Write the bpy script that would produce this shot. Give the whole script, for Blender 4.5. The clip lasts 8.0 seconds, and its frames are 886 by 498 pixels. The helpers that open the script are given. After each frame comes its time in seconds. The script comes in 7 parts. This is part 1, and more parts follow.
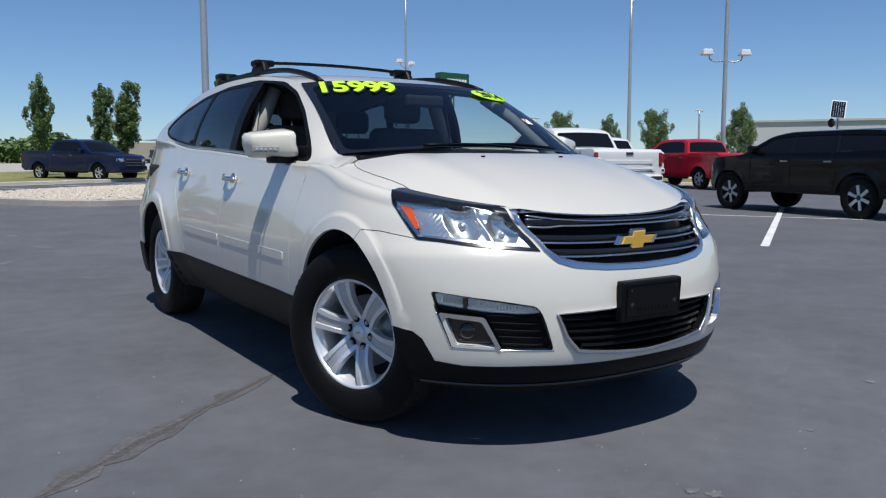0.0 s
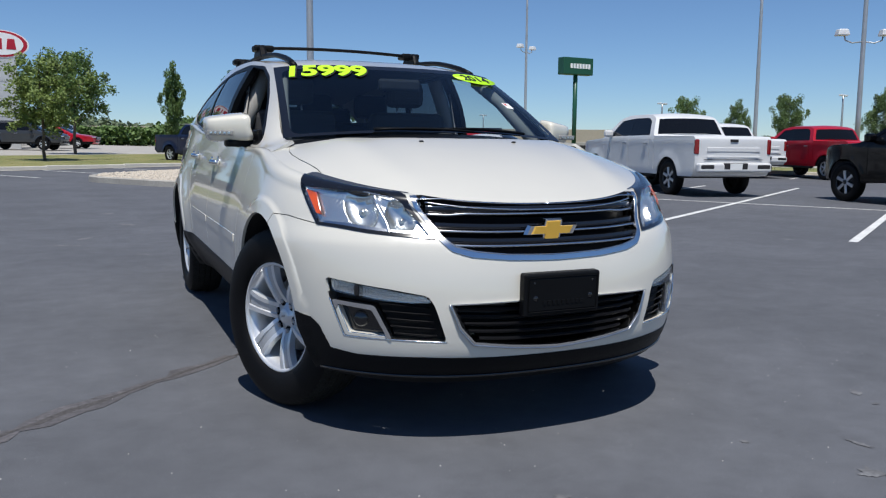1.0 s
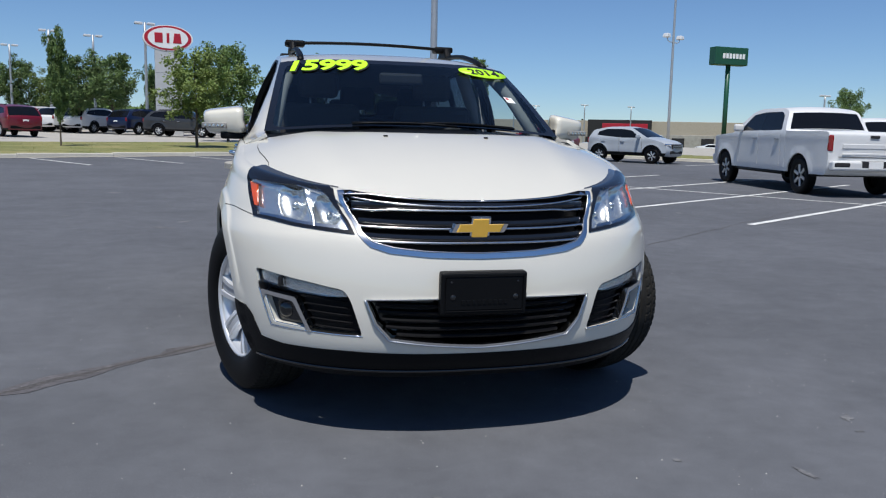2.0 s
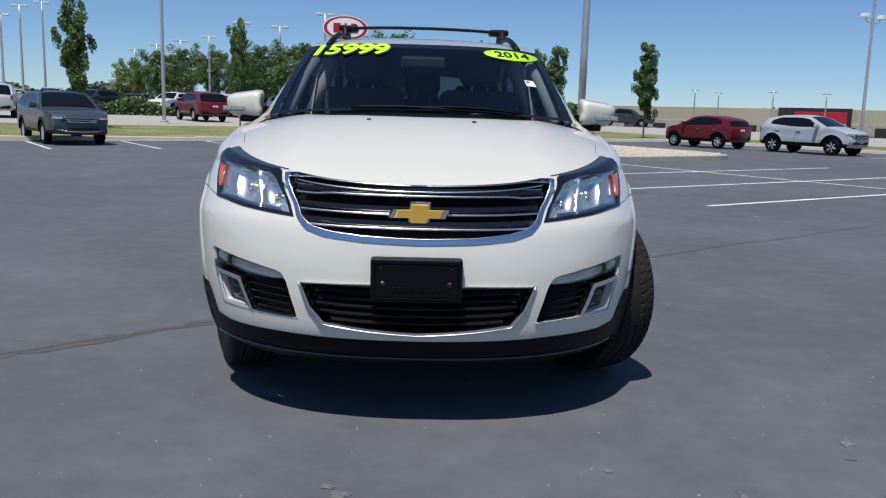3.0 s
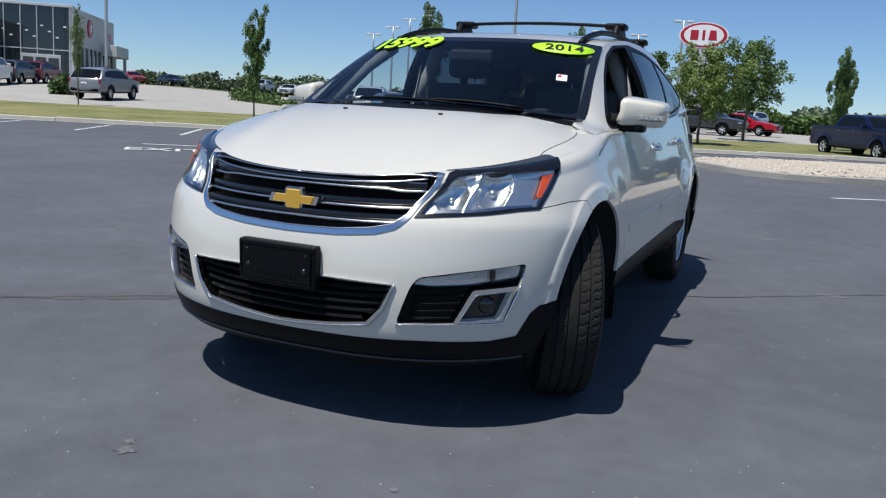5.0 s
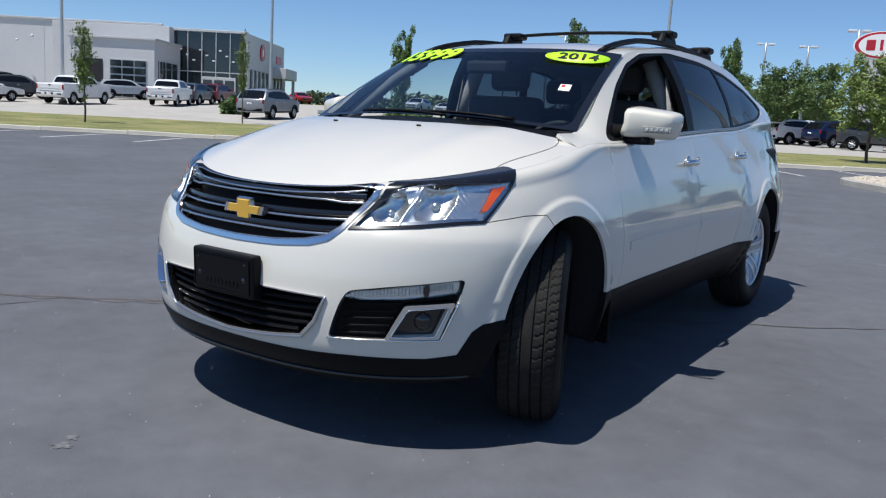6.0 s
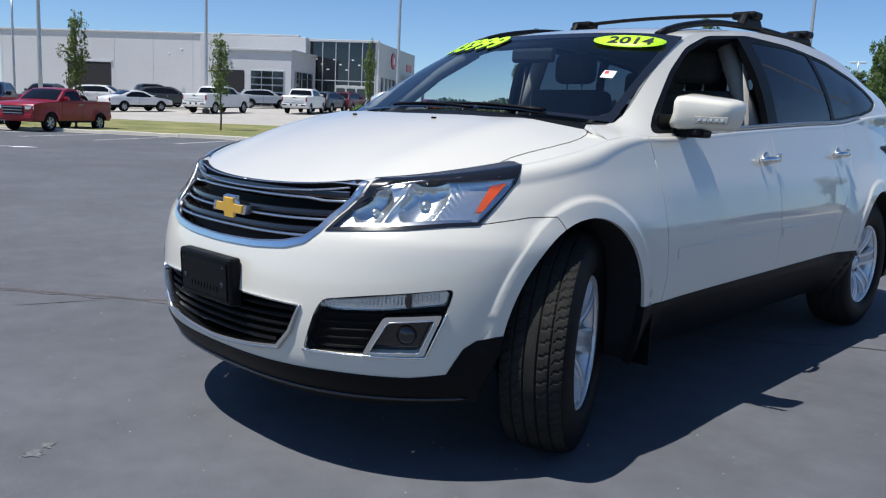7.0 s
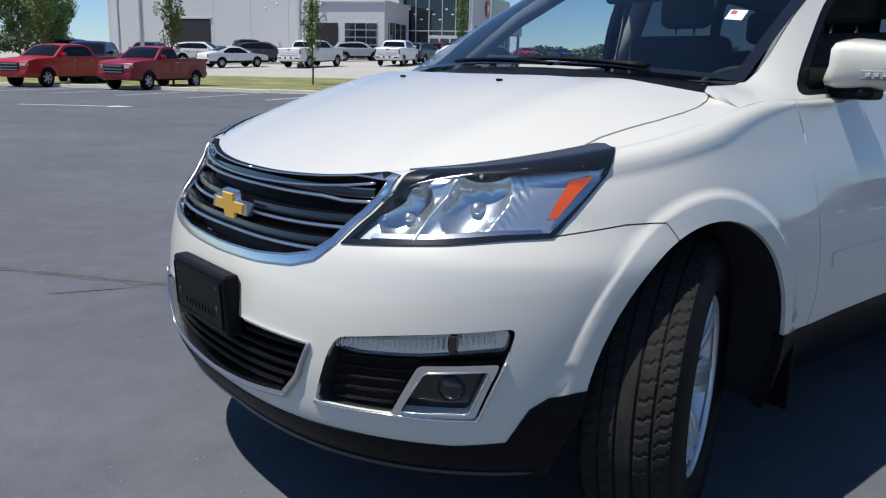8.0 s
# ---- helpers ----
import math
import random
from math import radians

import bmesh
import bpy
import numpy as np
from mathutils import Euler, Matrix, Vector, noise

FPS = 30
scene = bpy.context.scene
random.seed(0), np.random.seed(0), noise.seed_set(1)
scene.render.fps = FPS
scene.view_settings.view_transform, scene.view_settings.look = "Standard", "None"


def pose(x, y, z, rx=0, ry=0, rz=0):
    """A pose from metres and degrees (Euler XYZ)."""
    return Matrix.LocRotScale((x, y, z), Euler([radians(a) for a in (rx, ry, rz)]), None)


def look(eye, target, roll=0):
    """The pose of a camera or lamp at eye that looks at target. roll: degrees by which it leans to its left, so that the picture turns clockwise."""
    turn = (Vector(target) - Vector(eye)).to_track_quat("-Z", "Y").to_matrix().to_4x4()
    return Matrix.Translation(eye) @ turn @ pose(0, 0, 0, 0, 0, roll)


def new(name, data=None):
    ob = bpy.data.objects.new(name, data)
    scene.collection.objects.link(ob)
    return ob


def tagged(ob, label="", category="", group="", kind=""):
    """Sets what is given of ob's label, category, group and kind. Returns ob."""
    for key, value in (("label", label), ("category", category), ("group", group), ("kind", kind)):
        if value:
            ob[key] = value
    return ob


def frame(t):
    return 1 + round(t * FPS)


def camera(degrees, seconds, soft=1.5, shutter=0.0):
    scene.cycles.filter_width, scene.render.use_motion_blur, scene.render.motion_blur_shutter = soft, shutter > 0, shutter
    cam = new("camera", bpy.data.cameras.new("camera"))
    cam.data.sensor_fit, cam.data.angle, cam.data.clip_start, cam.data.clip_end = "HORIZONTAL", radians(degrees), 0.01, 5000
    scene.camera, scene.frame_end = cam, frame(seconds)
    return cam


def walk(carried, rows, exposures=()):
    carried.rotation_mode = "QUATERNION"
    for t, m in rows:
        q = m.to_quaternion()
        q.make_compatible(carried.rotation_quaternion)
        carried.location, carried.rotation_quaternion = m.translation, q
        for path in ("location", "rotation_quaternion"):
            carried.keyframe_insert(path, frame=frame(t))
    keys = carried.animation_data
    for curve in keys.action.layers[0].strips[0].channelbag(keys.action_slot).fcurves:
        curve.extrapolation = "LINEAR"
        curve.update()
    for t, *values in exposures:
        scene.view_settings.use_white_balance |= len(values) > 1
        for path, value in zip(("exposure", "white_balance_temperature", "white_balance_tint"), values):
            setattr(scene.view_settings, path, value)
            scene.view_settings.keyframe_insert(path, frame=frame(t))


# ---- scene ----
cam = camera(57.5, 8.0, soft=1.2)
PATH = [
    (0, (-2.404, -3.041, 1.096), (-1.307, -1.382, 0.887), -0.1),
    (0.5, (-2.031, -3.215, 1.088), (-1.056, -1.484, 0.862), 0.2),
    (1, (-1.626, -3.392, 1.094), (-0.805, -1.585, 0.85), 0.4),
    (1.5, (-1.246, -3.555, 1.112), (-0.584, -1.684, 0.863), 0.8),
    (3, (0.002, -3.687, 1.126), (0.061, -1.713, 0.816), 1.6),
    (3.5, (0.458, -3.598, 1.126), (0.293, -1.631, 0.804), 2.0),
    (4, (0.916, -3.552, 1.135), (0.539, -1.616, 0.803), 2.7),
    (4.5, (1.302, -3.419, 1.122), (0.714, -1.536, 0.789), 3.3),
    (6, (2.265, -2.786, 1.146), (1.138, -1.163, 0.838), 3.3),
    (6.5, (2.437, -2.524, 1.131), (1.175, -1.002, 0.83), 3.0),
    (7, (2.408, -2.248, 1.115), (1.033, -0.829, 0.805), 2.7),
    (7.5, (2.221, -1.967, 1.119), (0.758, -0.648, 0.775), 2.2),
    (8, (1.962, -1.684, 1.159), (0.448, -0.452, 0.722), 1.4),
]
walk(cam, [(t, look(eye, target, roll)) for t, eye, target, roll in PATH], [(0, -0.04), (3, -0.04), (4.5, -0.03), (6, 0.18), (7, 0.25), (8, 0.17)])


# ---- sky and sun ----
SUN_TO = Vector((-0.15, -0.37, 1.0)).normalized()
world = bpy.data.worlds.new("sky")
scene.world = world
world.use_nodes = True
wn = world.node_tree.nodes
sky = wn.new("ShaderNodeTexSky")
sky.sky_type, sky.sun_disc = "NISHITA", False
sky.sun_elevation = math.asin(SUN_TO.z)
sky.sun_rotation = math.atan2(SUN_TO.x, SUN_TO.y)
sky.air_density, sky.dust_density, sky.ozone_density, sky.altitude = 1.0, 0.0, 4.5, 1200
tint = wn.new("ShaderNodeVectorMath")
tint.operation = "MULTIPLY"
tint.inputs[1].default_value = (0.86, 1.0, 1.16)
world.node_tree.links.new(sky.outputs["Color"], tint.inputs[0])
world.node_tree.links.new(tint.outputs["Vector"], wn["Background"].inputs["Color"])
wn["Background"].inputs["Strength"].default_value = 0.089

sun = new("sun", bpy.data.lights.new("sun", "SUN"))
sun.data.energy, sun.data.angle, sun.data.color = 4.75, radians(0.53), (1.0, 0.975, 0.935)
sun.matrix_world = look((0, 0, 30), Vector((0, 0, 30)) - SUN_TO)

# ---- materials ----


def material(name, colour, rough=0.5, metal=0.0, coat=0.0, spec=0.5, grain=0.0, size=30.0, stain=0.0, stain_size=2.0,
             bump_h=0.0, bump_size=200.0, vary=0.0, fleck=0.0, fleck_size=300.0, tint=None, alpha=1.0, emit=0.0, coat_rough=0.03, blotch=0.0):
    """A surface with variation at two scales: fine grain and broad stains, both in metres of the object."""
    m = bpy.data.materials.new(name)
    m.use_nodes = True
    t, k = m.node_tree, m.node_tree.links
    b = t.nodes["Principled BSDF"]
    b.inputs["Base Color"].default_value = (*colour, 1)
    b.inputs["Roughness"].default_value = rough
    b.inputs["Metallic"].default_value = metal
    b.inputs["Coat Weight"].default_value = coat
    b.inputs["Coat Roughness"].default_value = coat_rough
    b.inputs["Specular IOR Level"].default_value = spec
    b.inputs["Alpha"].default_value = alpha
    if emit:
        b.inputs["Emission Color"].default_value = (*colour, 1)
        b.inputs["Emission Strength"].default_value = emit
    co = t.nodes.new("ShaderNodeTexCoord")
    out = None

    def noise_node(scale, detail=4.0, r=0.6):
        n = t.nodes.new("ShaderNodeTexNoise")
        n.inputs["Scale"].default_value, n.inputs["Detail"].default_value, n.inputs["Roughness"].default_value = scale, detail, r
        k.new(co.outputs["Object"], n.inputs["Vector"])
        return n

    def mix(a, fac, low, high, kind="MULTIPLY"):
        r = t.nodes.new("ShaderNodeMapRange")
        r.inputs["From Min"].default_value, r.inputs["From Max"].default_value = 0.3, 0.7
        r.inputs["To Min"].default_value, r.inputs["To Max"].default_value = low, high
        k.new(fac, r.inputs["Value"])
        x = t.nodes.new("ShaderNodeVectorMath")
        x.operation = "SCALE"
        if a is None:
            x.inputs[0].default_value = colour
        else:
            k.new(a, x.inputs[0])
        k.new(r.outputs["Result"], x.inputs["Scale"])
        return x.outputs["Vector"]

    if grain:
        out = mix(out, noise_node(size, 6.0).outputs["Fac"], 1 - grain, 1 + grain)
    if stain:
        out = mix(out, noise_node(stain_size, 5.0).outputs["Fac"], 1 - stain, 1 + stain)
    if blotch:
        out = mix(out, noise_node(stain_size * 6, 3.0, 0.7).outputs["Fac"], 1 - blotch, 1 + blotch)
        out = mix(out, noise_node(stain_size * 0.22, 4.0, 0.55).outputs["Fac"], 1 - blotch, 1 + blotch)
    if fleck:
        fl = t.nodes.new("ShaderNodeMapRange")
        fl.inputs["From Min"].default_value, fl.inputs["From Max"].default_value = 0.60, 0.74
        fl.inputs["To Min"].default_value, fl.inputs["To Max"].default_value = 1.0, 1.0 + fleck
        k.new(noise_node(fleck_size, 2.0).outputs["Fac"], fl.inputs["Value"])
        sc = t.nodes.new("ShaderNodeVectorMath")
        sc.operation = "SCALE"
        k.new(out, sc.inputs[0])
        k.new(fl.outputs["Result"], sc.inputs["Scale"])
        out = sc.outputs["Vector"]
    if vary:
        info = t.nodes.new("ShaderNodeObjectInfo")
        out = mix(out, info.outputs["Random"], 1 - vary, 1 + vary)
    if out is not None:
        if tint:
            mx = t.nodes.new("ShaderNodeMix")
            mx.data_type = "RGBA"
            rr = t.nodes.new("ShaderNodeMapRange")
            rr.inputs["From Min"].default_value, rr.inputs["From Max"].default_value = 0.4, 0.65
            k.new(noise_node(stain_size * 1.7, 6.0).outputs["Fac"], rr.inputs["Value"])
            k.new(rr.outputs["Result"], mx.inputs["Factor"])
            k.new(out, mx.inputs["A"])
            mx.inputs["B"].default_value = (*tint, 1)
            out = mx.outputs["Result"]
        k.new(out, b.inputs["Base Color"])
    if bump_h:
        n = noise_node(bump_size, 6.0, 0.7)
        bp = t.nodes.new("ShaderNodeBump")
        bp.inputs["Strength"].default_value, bp.inputs["Distance"].default_value = 1.0, bump_h
        k.new(n.outputs["Fac"], bp.inputs["Height"])
        k.new(bp.outputs["Normal"], b.inputs["Normal"])
    return m


def glass_material(name, tint, rough=0.0, ior=1.52):
    """Thin automotive glass: a tinted pass-through under a mirror-like face."""
    m = bpy.data.materials.new(name)
    m.use_nodes = True
    t = m.node_tree
    t.nodes.remove(t.nodes["Principled BSDF"])
    tr, gl, mx, fr, pw, ad = (t.nodes.new(n) for n in ("ShaderNodeBsdfTransparent", "ShaderNodeBsdfGlossy", "ShaderNodeMixShader", "ShaderNodeLayerWeight", "ShaderNodeMath", "ShaderNodeMath"))
    tr.inputs["Color"].default_value = (*tint, 1)
    gl.inputs["Roughness"].default_value = rough
    # mirror share: little face on, all at a grazing angle
    f0 = ((ior - 1) / (ior + 1)) ** 2
    fr.inputs["Blend"].default_value = 0.5
    pw.operation, ad.operation = "POWER", "MULTIPLY_ADD"
    pw.inputs[1].default_value = 5.0
    ad.inputs[1].default_value, ad.inputs[2].default_value = 1 - f0, f0
    t.links.new(fr.outputs["Facing"], pw.inputs[0])
    t.links.new(pw.outputs["Value"], ad.inputs[0])
    t.links.new(ad.outputs["Value"], mx.inputs["Fac"])
    t.links.new(tr.outputs["BSDF"], mx.inputs[1])
    t.links.new(gl.outputs["BSDF"], mx.inputs[2])
    t.links.new(mx.outputs["Shader"], t.nodes["Material Output"].inputs["Surface"])
    return m


PAINT_WHITE = material("pearl_white_paint", (0.640, 0.617, 0.545), rough=0.30, coat=1.0, grain=0.012, size=900, stain=0.012, stain_size=3)
PLASTIC_BLACK = material("black_textured_plastic", (0.006, 0.0065, 0.0075), rough=0.42, spec=0.10, grain=0.15, size=300, stain=0.1, bump_h=0.0004, bump_size=900)
GLOSS_BLACK = material("gloss_black_plastic", (0.008, 0.008, 0.009), rough=0.18, coat=0.5, grain=0.05)
DARK_VOID = material("dark_underbody", (0.006, 0.006, 0.007), rough=0.85, grain=0.2)
SLAT_BLACK = material("matt_black_slats", (0.004, 0.004, 0.005), rough=0.55, spec=0.10, grain=0.1)
SEAM_DARK = material("panel_gap", (0.10, 0.10, 0.10), rough=0.8, grain=0.1)
CHROME_SOFT = material("louvre_chrome", (0.55, 0.56, 0.58), rough=0.24, metal=1.0, grain=0.03)
MIRROR_CAP = material("cream_white_cap", (0.735, 0.695, 0.585), rough=0.25, coat=1.0, grain=0.012, size=900)
CHROME = material("chrome_plating", (0.80, 0.80, 0.79), rough=0.14, metal=1.0, grain=0.01)
CHROME_DULL = material("satin_chrome", (0.46, 0.47, 0.49), rough=0.30, metal=1.0, grain=0.03)
ALLOY = material("machined_alloy", (0.74, 0.75, 0.76), rough=0.34, metal=0.55, grain=0.03, size=150, stain=0.04)
ALLOY_MID = material("painted_alloy_channel", (0.50, 0.51, 0.52), rough=0.42, metal=0.5, grain=0.04)
ALLOY_DARK = material("painted_alloy_pocket", (0.30, 0.31, 0.32), rough=0.45, metal=0.6, grain=0.04)
RUBBER = material("tyre_rubber", (0.005, 0.005, 0.0055), rough=0.55, spec=0.14, grain=0.2, size=120, stain=0.15, stain_size=9)
TREAD = material("worn_tread_rubber", (0.027, 0.026, 0.024), rough=0.95, spec=0.06, grain=0.2, size=90, stain=0.2, stain_size=12)
GOLD = material("gold_badge", (0.86, 0.50, 0.08), rough=0.30, metal=0.25, grain=0.04, size=400)
AMBER = material("amber_lens", (0.66, 0.085, 0.014), rough=0.15, coat=1.0, grain=0.05, size=200)
RED_LENS = material("red_lens", (0.24, 0.007, 0.012), rough=0.15, coat=1.0, grain=0.05)
REFLECTOR = material("lamp_reflector", (0.86, 0.88, 0.90), rough=0.16, metal=1.0, grain=0.03, size=60, bump_h=0.0012, bump_size=70)
LAMP_BOWL = material("lamp_bowl_silver", (0.68, 0.71, 0.71), rough=0.27, metal=0.85, grain=0.04, size=60)
BROW = material("smoked_lamp_edge", (0.050, 0.053, 0.058), rough=0.24, coat=1.0, grain=0.08, size=120)
LAMP_GREY = material("lamp_bezel_silver", (0.21, 0.22, 0.235), rough=0.25, metal=0.35, coat=0.3, grain=0.03)
GLASS_FRONT = glass_material("windshield_glass", (0.66, 0.74, 0.77), ior=1.72)
GLASS_DARK = glass_material("privacy_glass", (0.10, 0.12, 0.15))
GLASS_LAMP = glass_material("lamp_lens", (0.95, 0.96, 0.97), ior=1.36)
SEAT = material("charcoal_cloth", (0.050, 0.049, 0.050), rough=0.9, grain=0.2, size=80)
TRIM_DARK = material("dark_cabin_trim", (0.022, 0.022, 0.024), rough=0.7, grain=0.15)
TRIM_GREY = material("grey_cabin_trim", (0.30, 0.29, 0.27), rough=0.8, grain=0.08)
LIME = material("lime_window_sticker", (0.52, 0.95, 0.02), rough=0.45, grain=0.02)
INK = material("black_lettering", (0.012, 0.012, 0.012), rough=0.5, grain=0.05)
STICKER = material("paper_sticker", (0.80, 0.80, 0.78), rough=0.6, grain=0.03)
STICKER_RED = material("red_sticker_print", (0.55, 0.05, 0.05), rough=0.6, grain=0.03)
MIRROR = material("mirror_glass", (0.9, 0.9, 0.9), rough=0.02, metal=1.0)


# ---- mesh helpers ----
from mathutils.geometry import delaunay_2d_cdt


def mesh_of(name, verts, faces, mat, smooth=True, normals=None):
    me = bpy.data.meshes.new(name)
    me.from_pydata([tuple(map(float, v)) for v in verts], [], [tuple(map(int, f)) for f in faces])
    me.materials.append(mat)
    me.polygons.foreach_set("use_smooth", [smooth] * len(me.polygons))
    if normals is not None:
        me.normals_split_custom_set_from_vertices([tuple(map(float, n)) for n in normals])
    me.update()
    return me


def part(name, me, parent, label="", m=None):
    """Links one mesh as a part under a thing or a part."""
    ob = new(name, me)
    ob.parent = parent
    if m is not None:
        ob.matrix_basis = m
    if label:
        ob["label"] = label
    return ob


def thing(name, label, category, group="", kind="", m=None, data=None):
    ob = tagged(new(name, data), label, category, group, kind)
    if m is not None:
        ob.matrix_basis = m
    return ob


def from_bm(name, bm, mat, smooth=False):
    me = bpy.data.meshes.new(name)
    bm.normal_update()
    bm.to_mesh(me)
    bm.free()
    me.materials.append(mat)
    me.polygons.foreach_set("use_smooth", [smooth] * len(me.polygons))
    return me


def box(name, size, mat, bevel=0.0, at=(0, 0, 0), seg=2, taper=None):
    """A bevelled block, size across x, y and z, centred on at; taper narrows its top."""
    bm = bmesh.new()
    bmesh.ops.create_cube(bm, size=1)
    for v in bm.verts:
        if taper and v.co.z > 0:
            v.co.x *= taper[0]
            v.co.y *= taper[1]
        v.co = Vector((v.co.x * size[0] + at[0], v.co.y * size[1] + at[1], v.co.z * size[2] + at[2]))
    if bevel:
        bmesh.ops.bevel(bm, geom=bm.edges[:], offset=bevel, segments=seg, affect="EDGES", profile=0.5)
    return from_bm(name, bm, mat, smooth=False)


def lathe(name, prof, mat, seg=24, axis="z", smooth=True, cap=True):
    """A turned form from (radius, height) pairs."""
    verts, faces = [], []
    n = len(prof)
    for i in range(seg):
        a = 2 * math.pi * i / seg
        for r, h in prof:
            c, s = r * math.cos(a), r * math.sin(a)
            verts.append((c, s, h) if axis == "z" else (h, c, s) if axis == "x" else (c, h, s))
    for i in range(seg):
        j = (i + 1) % seg
        for k in range(n - 1):
            f = (i * n + k, j * n + k, j * n + k + 1, i * n + k + 1)
            faces.append(f if axis != "y" else f[::-1])
    if cap:
        for k, flip in ((0, True), (n - 1, False)):
            if prof[k][0] > 1e-5:
                f = [i * n + k for i in range(seg)]
                faces.append(f[::-1] if flip else f)
    return mesh_of(name, verts, faces, mat, smooth)


def grid(name, f, us, vs, mat, flip=False, smooth=True):
    """A sheet f(u, v) over two lists of parameters."""
    verts = [f(u, v) for u in us for v in vs]
    n = len(vs)
    faces = []
    for i in range(len(us) - 1):
        for j in range(n - 1):
            q = (i * n + j, (i + 1) * n + j, (i + 1) * n + j + 1, i * n + j + 1)
            faces.append(q[::-1] if flip else q)
    return mesh_of(name, verts, faces, mat, smooth)


def tube(name, pts, radius, mat, seg=8, flat=1.0, taper=1.0, up=(0, 0, 1)):
    """A round or flattened bar along points."""
    pts = [Vector(p) for p in pts]
    verts, faces = [], []
    for i, p in enumerate(pts):
        d = (pts[min(i + 1, len(pts) - 1)] - pts[max(i - 1, 0)]).normalized()
        side = d.cross(Vector(up))
        side = side.normalized() if side.length > 1e-4 else Vector((1, 0, 0))
        upv = side.cross(d)
        r = radius * (1 + (taper - 1) * i / max(1, len(pts) - 1))
        for k in range(seg):
            a = 2 * math.pi * k / seg
            verts.append(p + side * (r * math.cos(a)) + upv * (r * flat * math.sin(a)))
    for i in range(len(pts) - 1):
        for k in range(seg):
            l = (k + 1) % seg
            faces.append((i * seg + k, i * seg + l, (i + 1) * seg + l, (i + 1) * seg + k))
    faces.append(tuple(range(seg))[::-1])
    faces.append(tuple(range((len(pts) - 1) * seg, len(pts) * seg)))
    return mesh_of(name, verts, faces, mat, True)


def inside(poly, x, y):
    """Whether points lie in a polygon."""
    x, y = np.asarray(x, float), np.asarray(y, float)
    hit = np.zeros(x.shape, bool)
    n = len(poly)
    for i in range(n):
        (x0, y0), (x1, y1) = poly[i], poly[(i + 1) % n]
        if y0 == y1:
            continue
        c = ((y0 > y) != (y1 > y)) & (x < (x1 - x0) * (y - y0) / (y1 - y0) + x0)
        hit ^= c
    return hit


def dense(poly, step, closed=True):
    """The polygon with its edges cut to a step."""
    out = []
    n = len(poly)
    for i in range(n if closed else n - 1):
        a, b = np.array(poly[i], float), np.array(poly[(i + 1) % n], float)
        k = max(1, int(math.ceil(np.hypot(*(b - a)) / step)))
        out += [tuple(a + (b - a) * j / k) for j in range(k)]
    if not closed:
        out.append(tuple(poly[-1]))
    return out


def rounded(poly, r, n=4):
    """The polygon with its corners rounded."""
    out = []
    poly = [p for i, p in enumerate(poly) if math.hypot(p[0] - poly[i - 1][0], p[1] - poly[i - 1][1]) > 1e-6]
    m = len(poly)
    for i in range(m):
        p0, p, p1 = (np.array(poly[j % m], float) for j in (i - 1, i, i + 1))
        a, b = p0 - p, p1 - p
        la, lb = np.hypot(*a), np.hypot(*b)
        d = min(r, la * 0.45, lb * 0.45)
        s, e = p + a / la * d, p + b / lb * d
        for k in range(n + 1):
            t = k / n
            out.append(tuple((1 - t) ** 2 * s + 2 * t * (1 - t) * p + t * t * e))
    return out


def strip(line, w):
    """A thin closed band round a line."""
    l = [np.array(p, float) for p in line]
    left, right = [], []
    for i, p in enumerate(l):
        d = l[min(i + 1, len(l) - 1)] - l[max(i - 1, 0)]
        d = d / (np.hypot(*d) + 1e-9)
        nrm = np.array((-d[1], d[0])) * w / 2
        left.append(tuple(p + nrm))
        right.append(tuple(p - nrm))
    return left + right[::-1]


def patch(outer, regions, step, lines=()):
    """Triangulates the outer polygon so that every region's outline is an edge; gives points and, for each region and for
    the rest (""), its triangles. The first region that holds a triangle takes it."""
    pts, edges = [], []
    for poly in [outer] + [r for _, r in regions]:
        d = dense(poly, step)
        k = len(pts)
        pts += d
        edges += [(k + i, k + (i + 1) % len(d)) for i in range(len(d))]
    for line in lines:
        d = dense(line, step, closed=False)
        k = len(pts)
        pts += d
        edges += [(k + i, k + i + 1) for i in range(len(d) - 1)]
    fixed = np.array(pts)
    x0, y0 = fixed.min(0)
    x1, y1 = fixed.max(0)
    gx, gy = np.meshgrid(np.arange(x0, x1, step), np.arange(y0, y1, step * 0.8))
    gx = gx + (np.arange(gx.shape[0]) % 2 * step / 2)[:, None]
    gp = np.stack([gx.ravel(), gy.ravel()], 1)
    gp = gp[inside(outer, gp[:, 0], gp[:, 1])]
    cell = {}
    for q in fixed:
        cell.setdefault((int(q[0] // step), int(q[1] // step)), []).append(q)
    keep = []
    for q in gp:
        i, j = int(q[0] // step), int(q[1] // step)
        if all(np.hypot(*(q - o)) > step * 0.45 for a in (-1, 0, 1) for b in (-1, 0, 1) for o in cell.get((i + a, j + b), ())):
            keep.append(tuple(q))
    vs, _, fs, *_ = delaunay_2d_cdt([Vector(p) for p in pts + keep], edges, [], 0, 1e-6)
    vs = np.array([tuple(v) for v in vs])
    fs = np.array([f for f in fs if len(f) == 3])
    c = vs[fs].mean(1)
    owner = np.full(len(fs), -2)
    owner[inside(outer, c[:, 0], c[:, 1])] = -1
    for i, (_, poly) in reversed(list(enumerate(regions))):
        owner[inside(poly, c[:, 0], c[:, 1]) & (owner > -2)] = i
    out = {"": fs[owner == -1]}
    for i, (name, _) in enumerate(regions):
        out.setdefault(name, []).append(fs[owner == i])
    return vs, {k: (np.concatenate(v) if isinstance(v, list) else v) for k, v in out.items()}


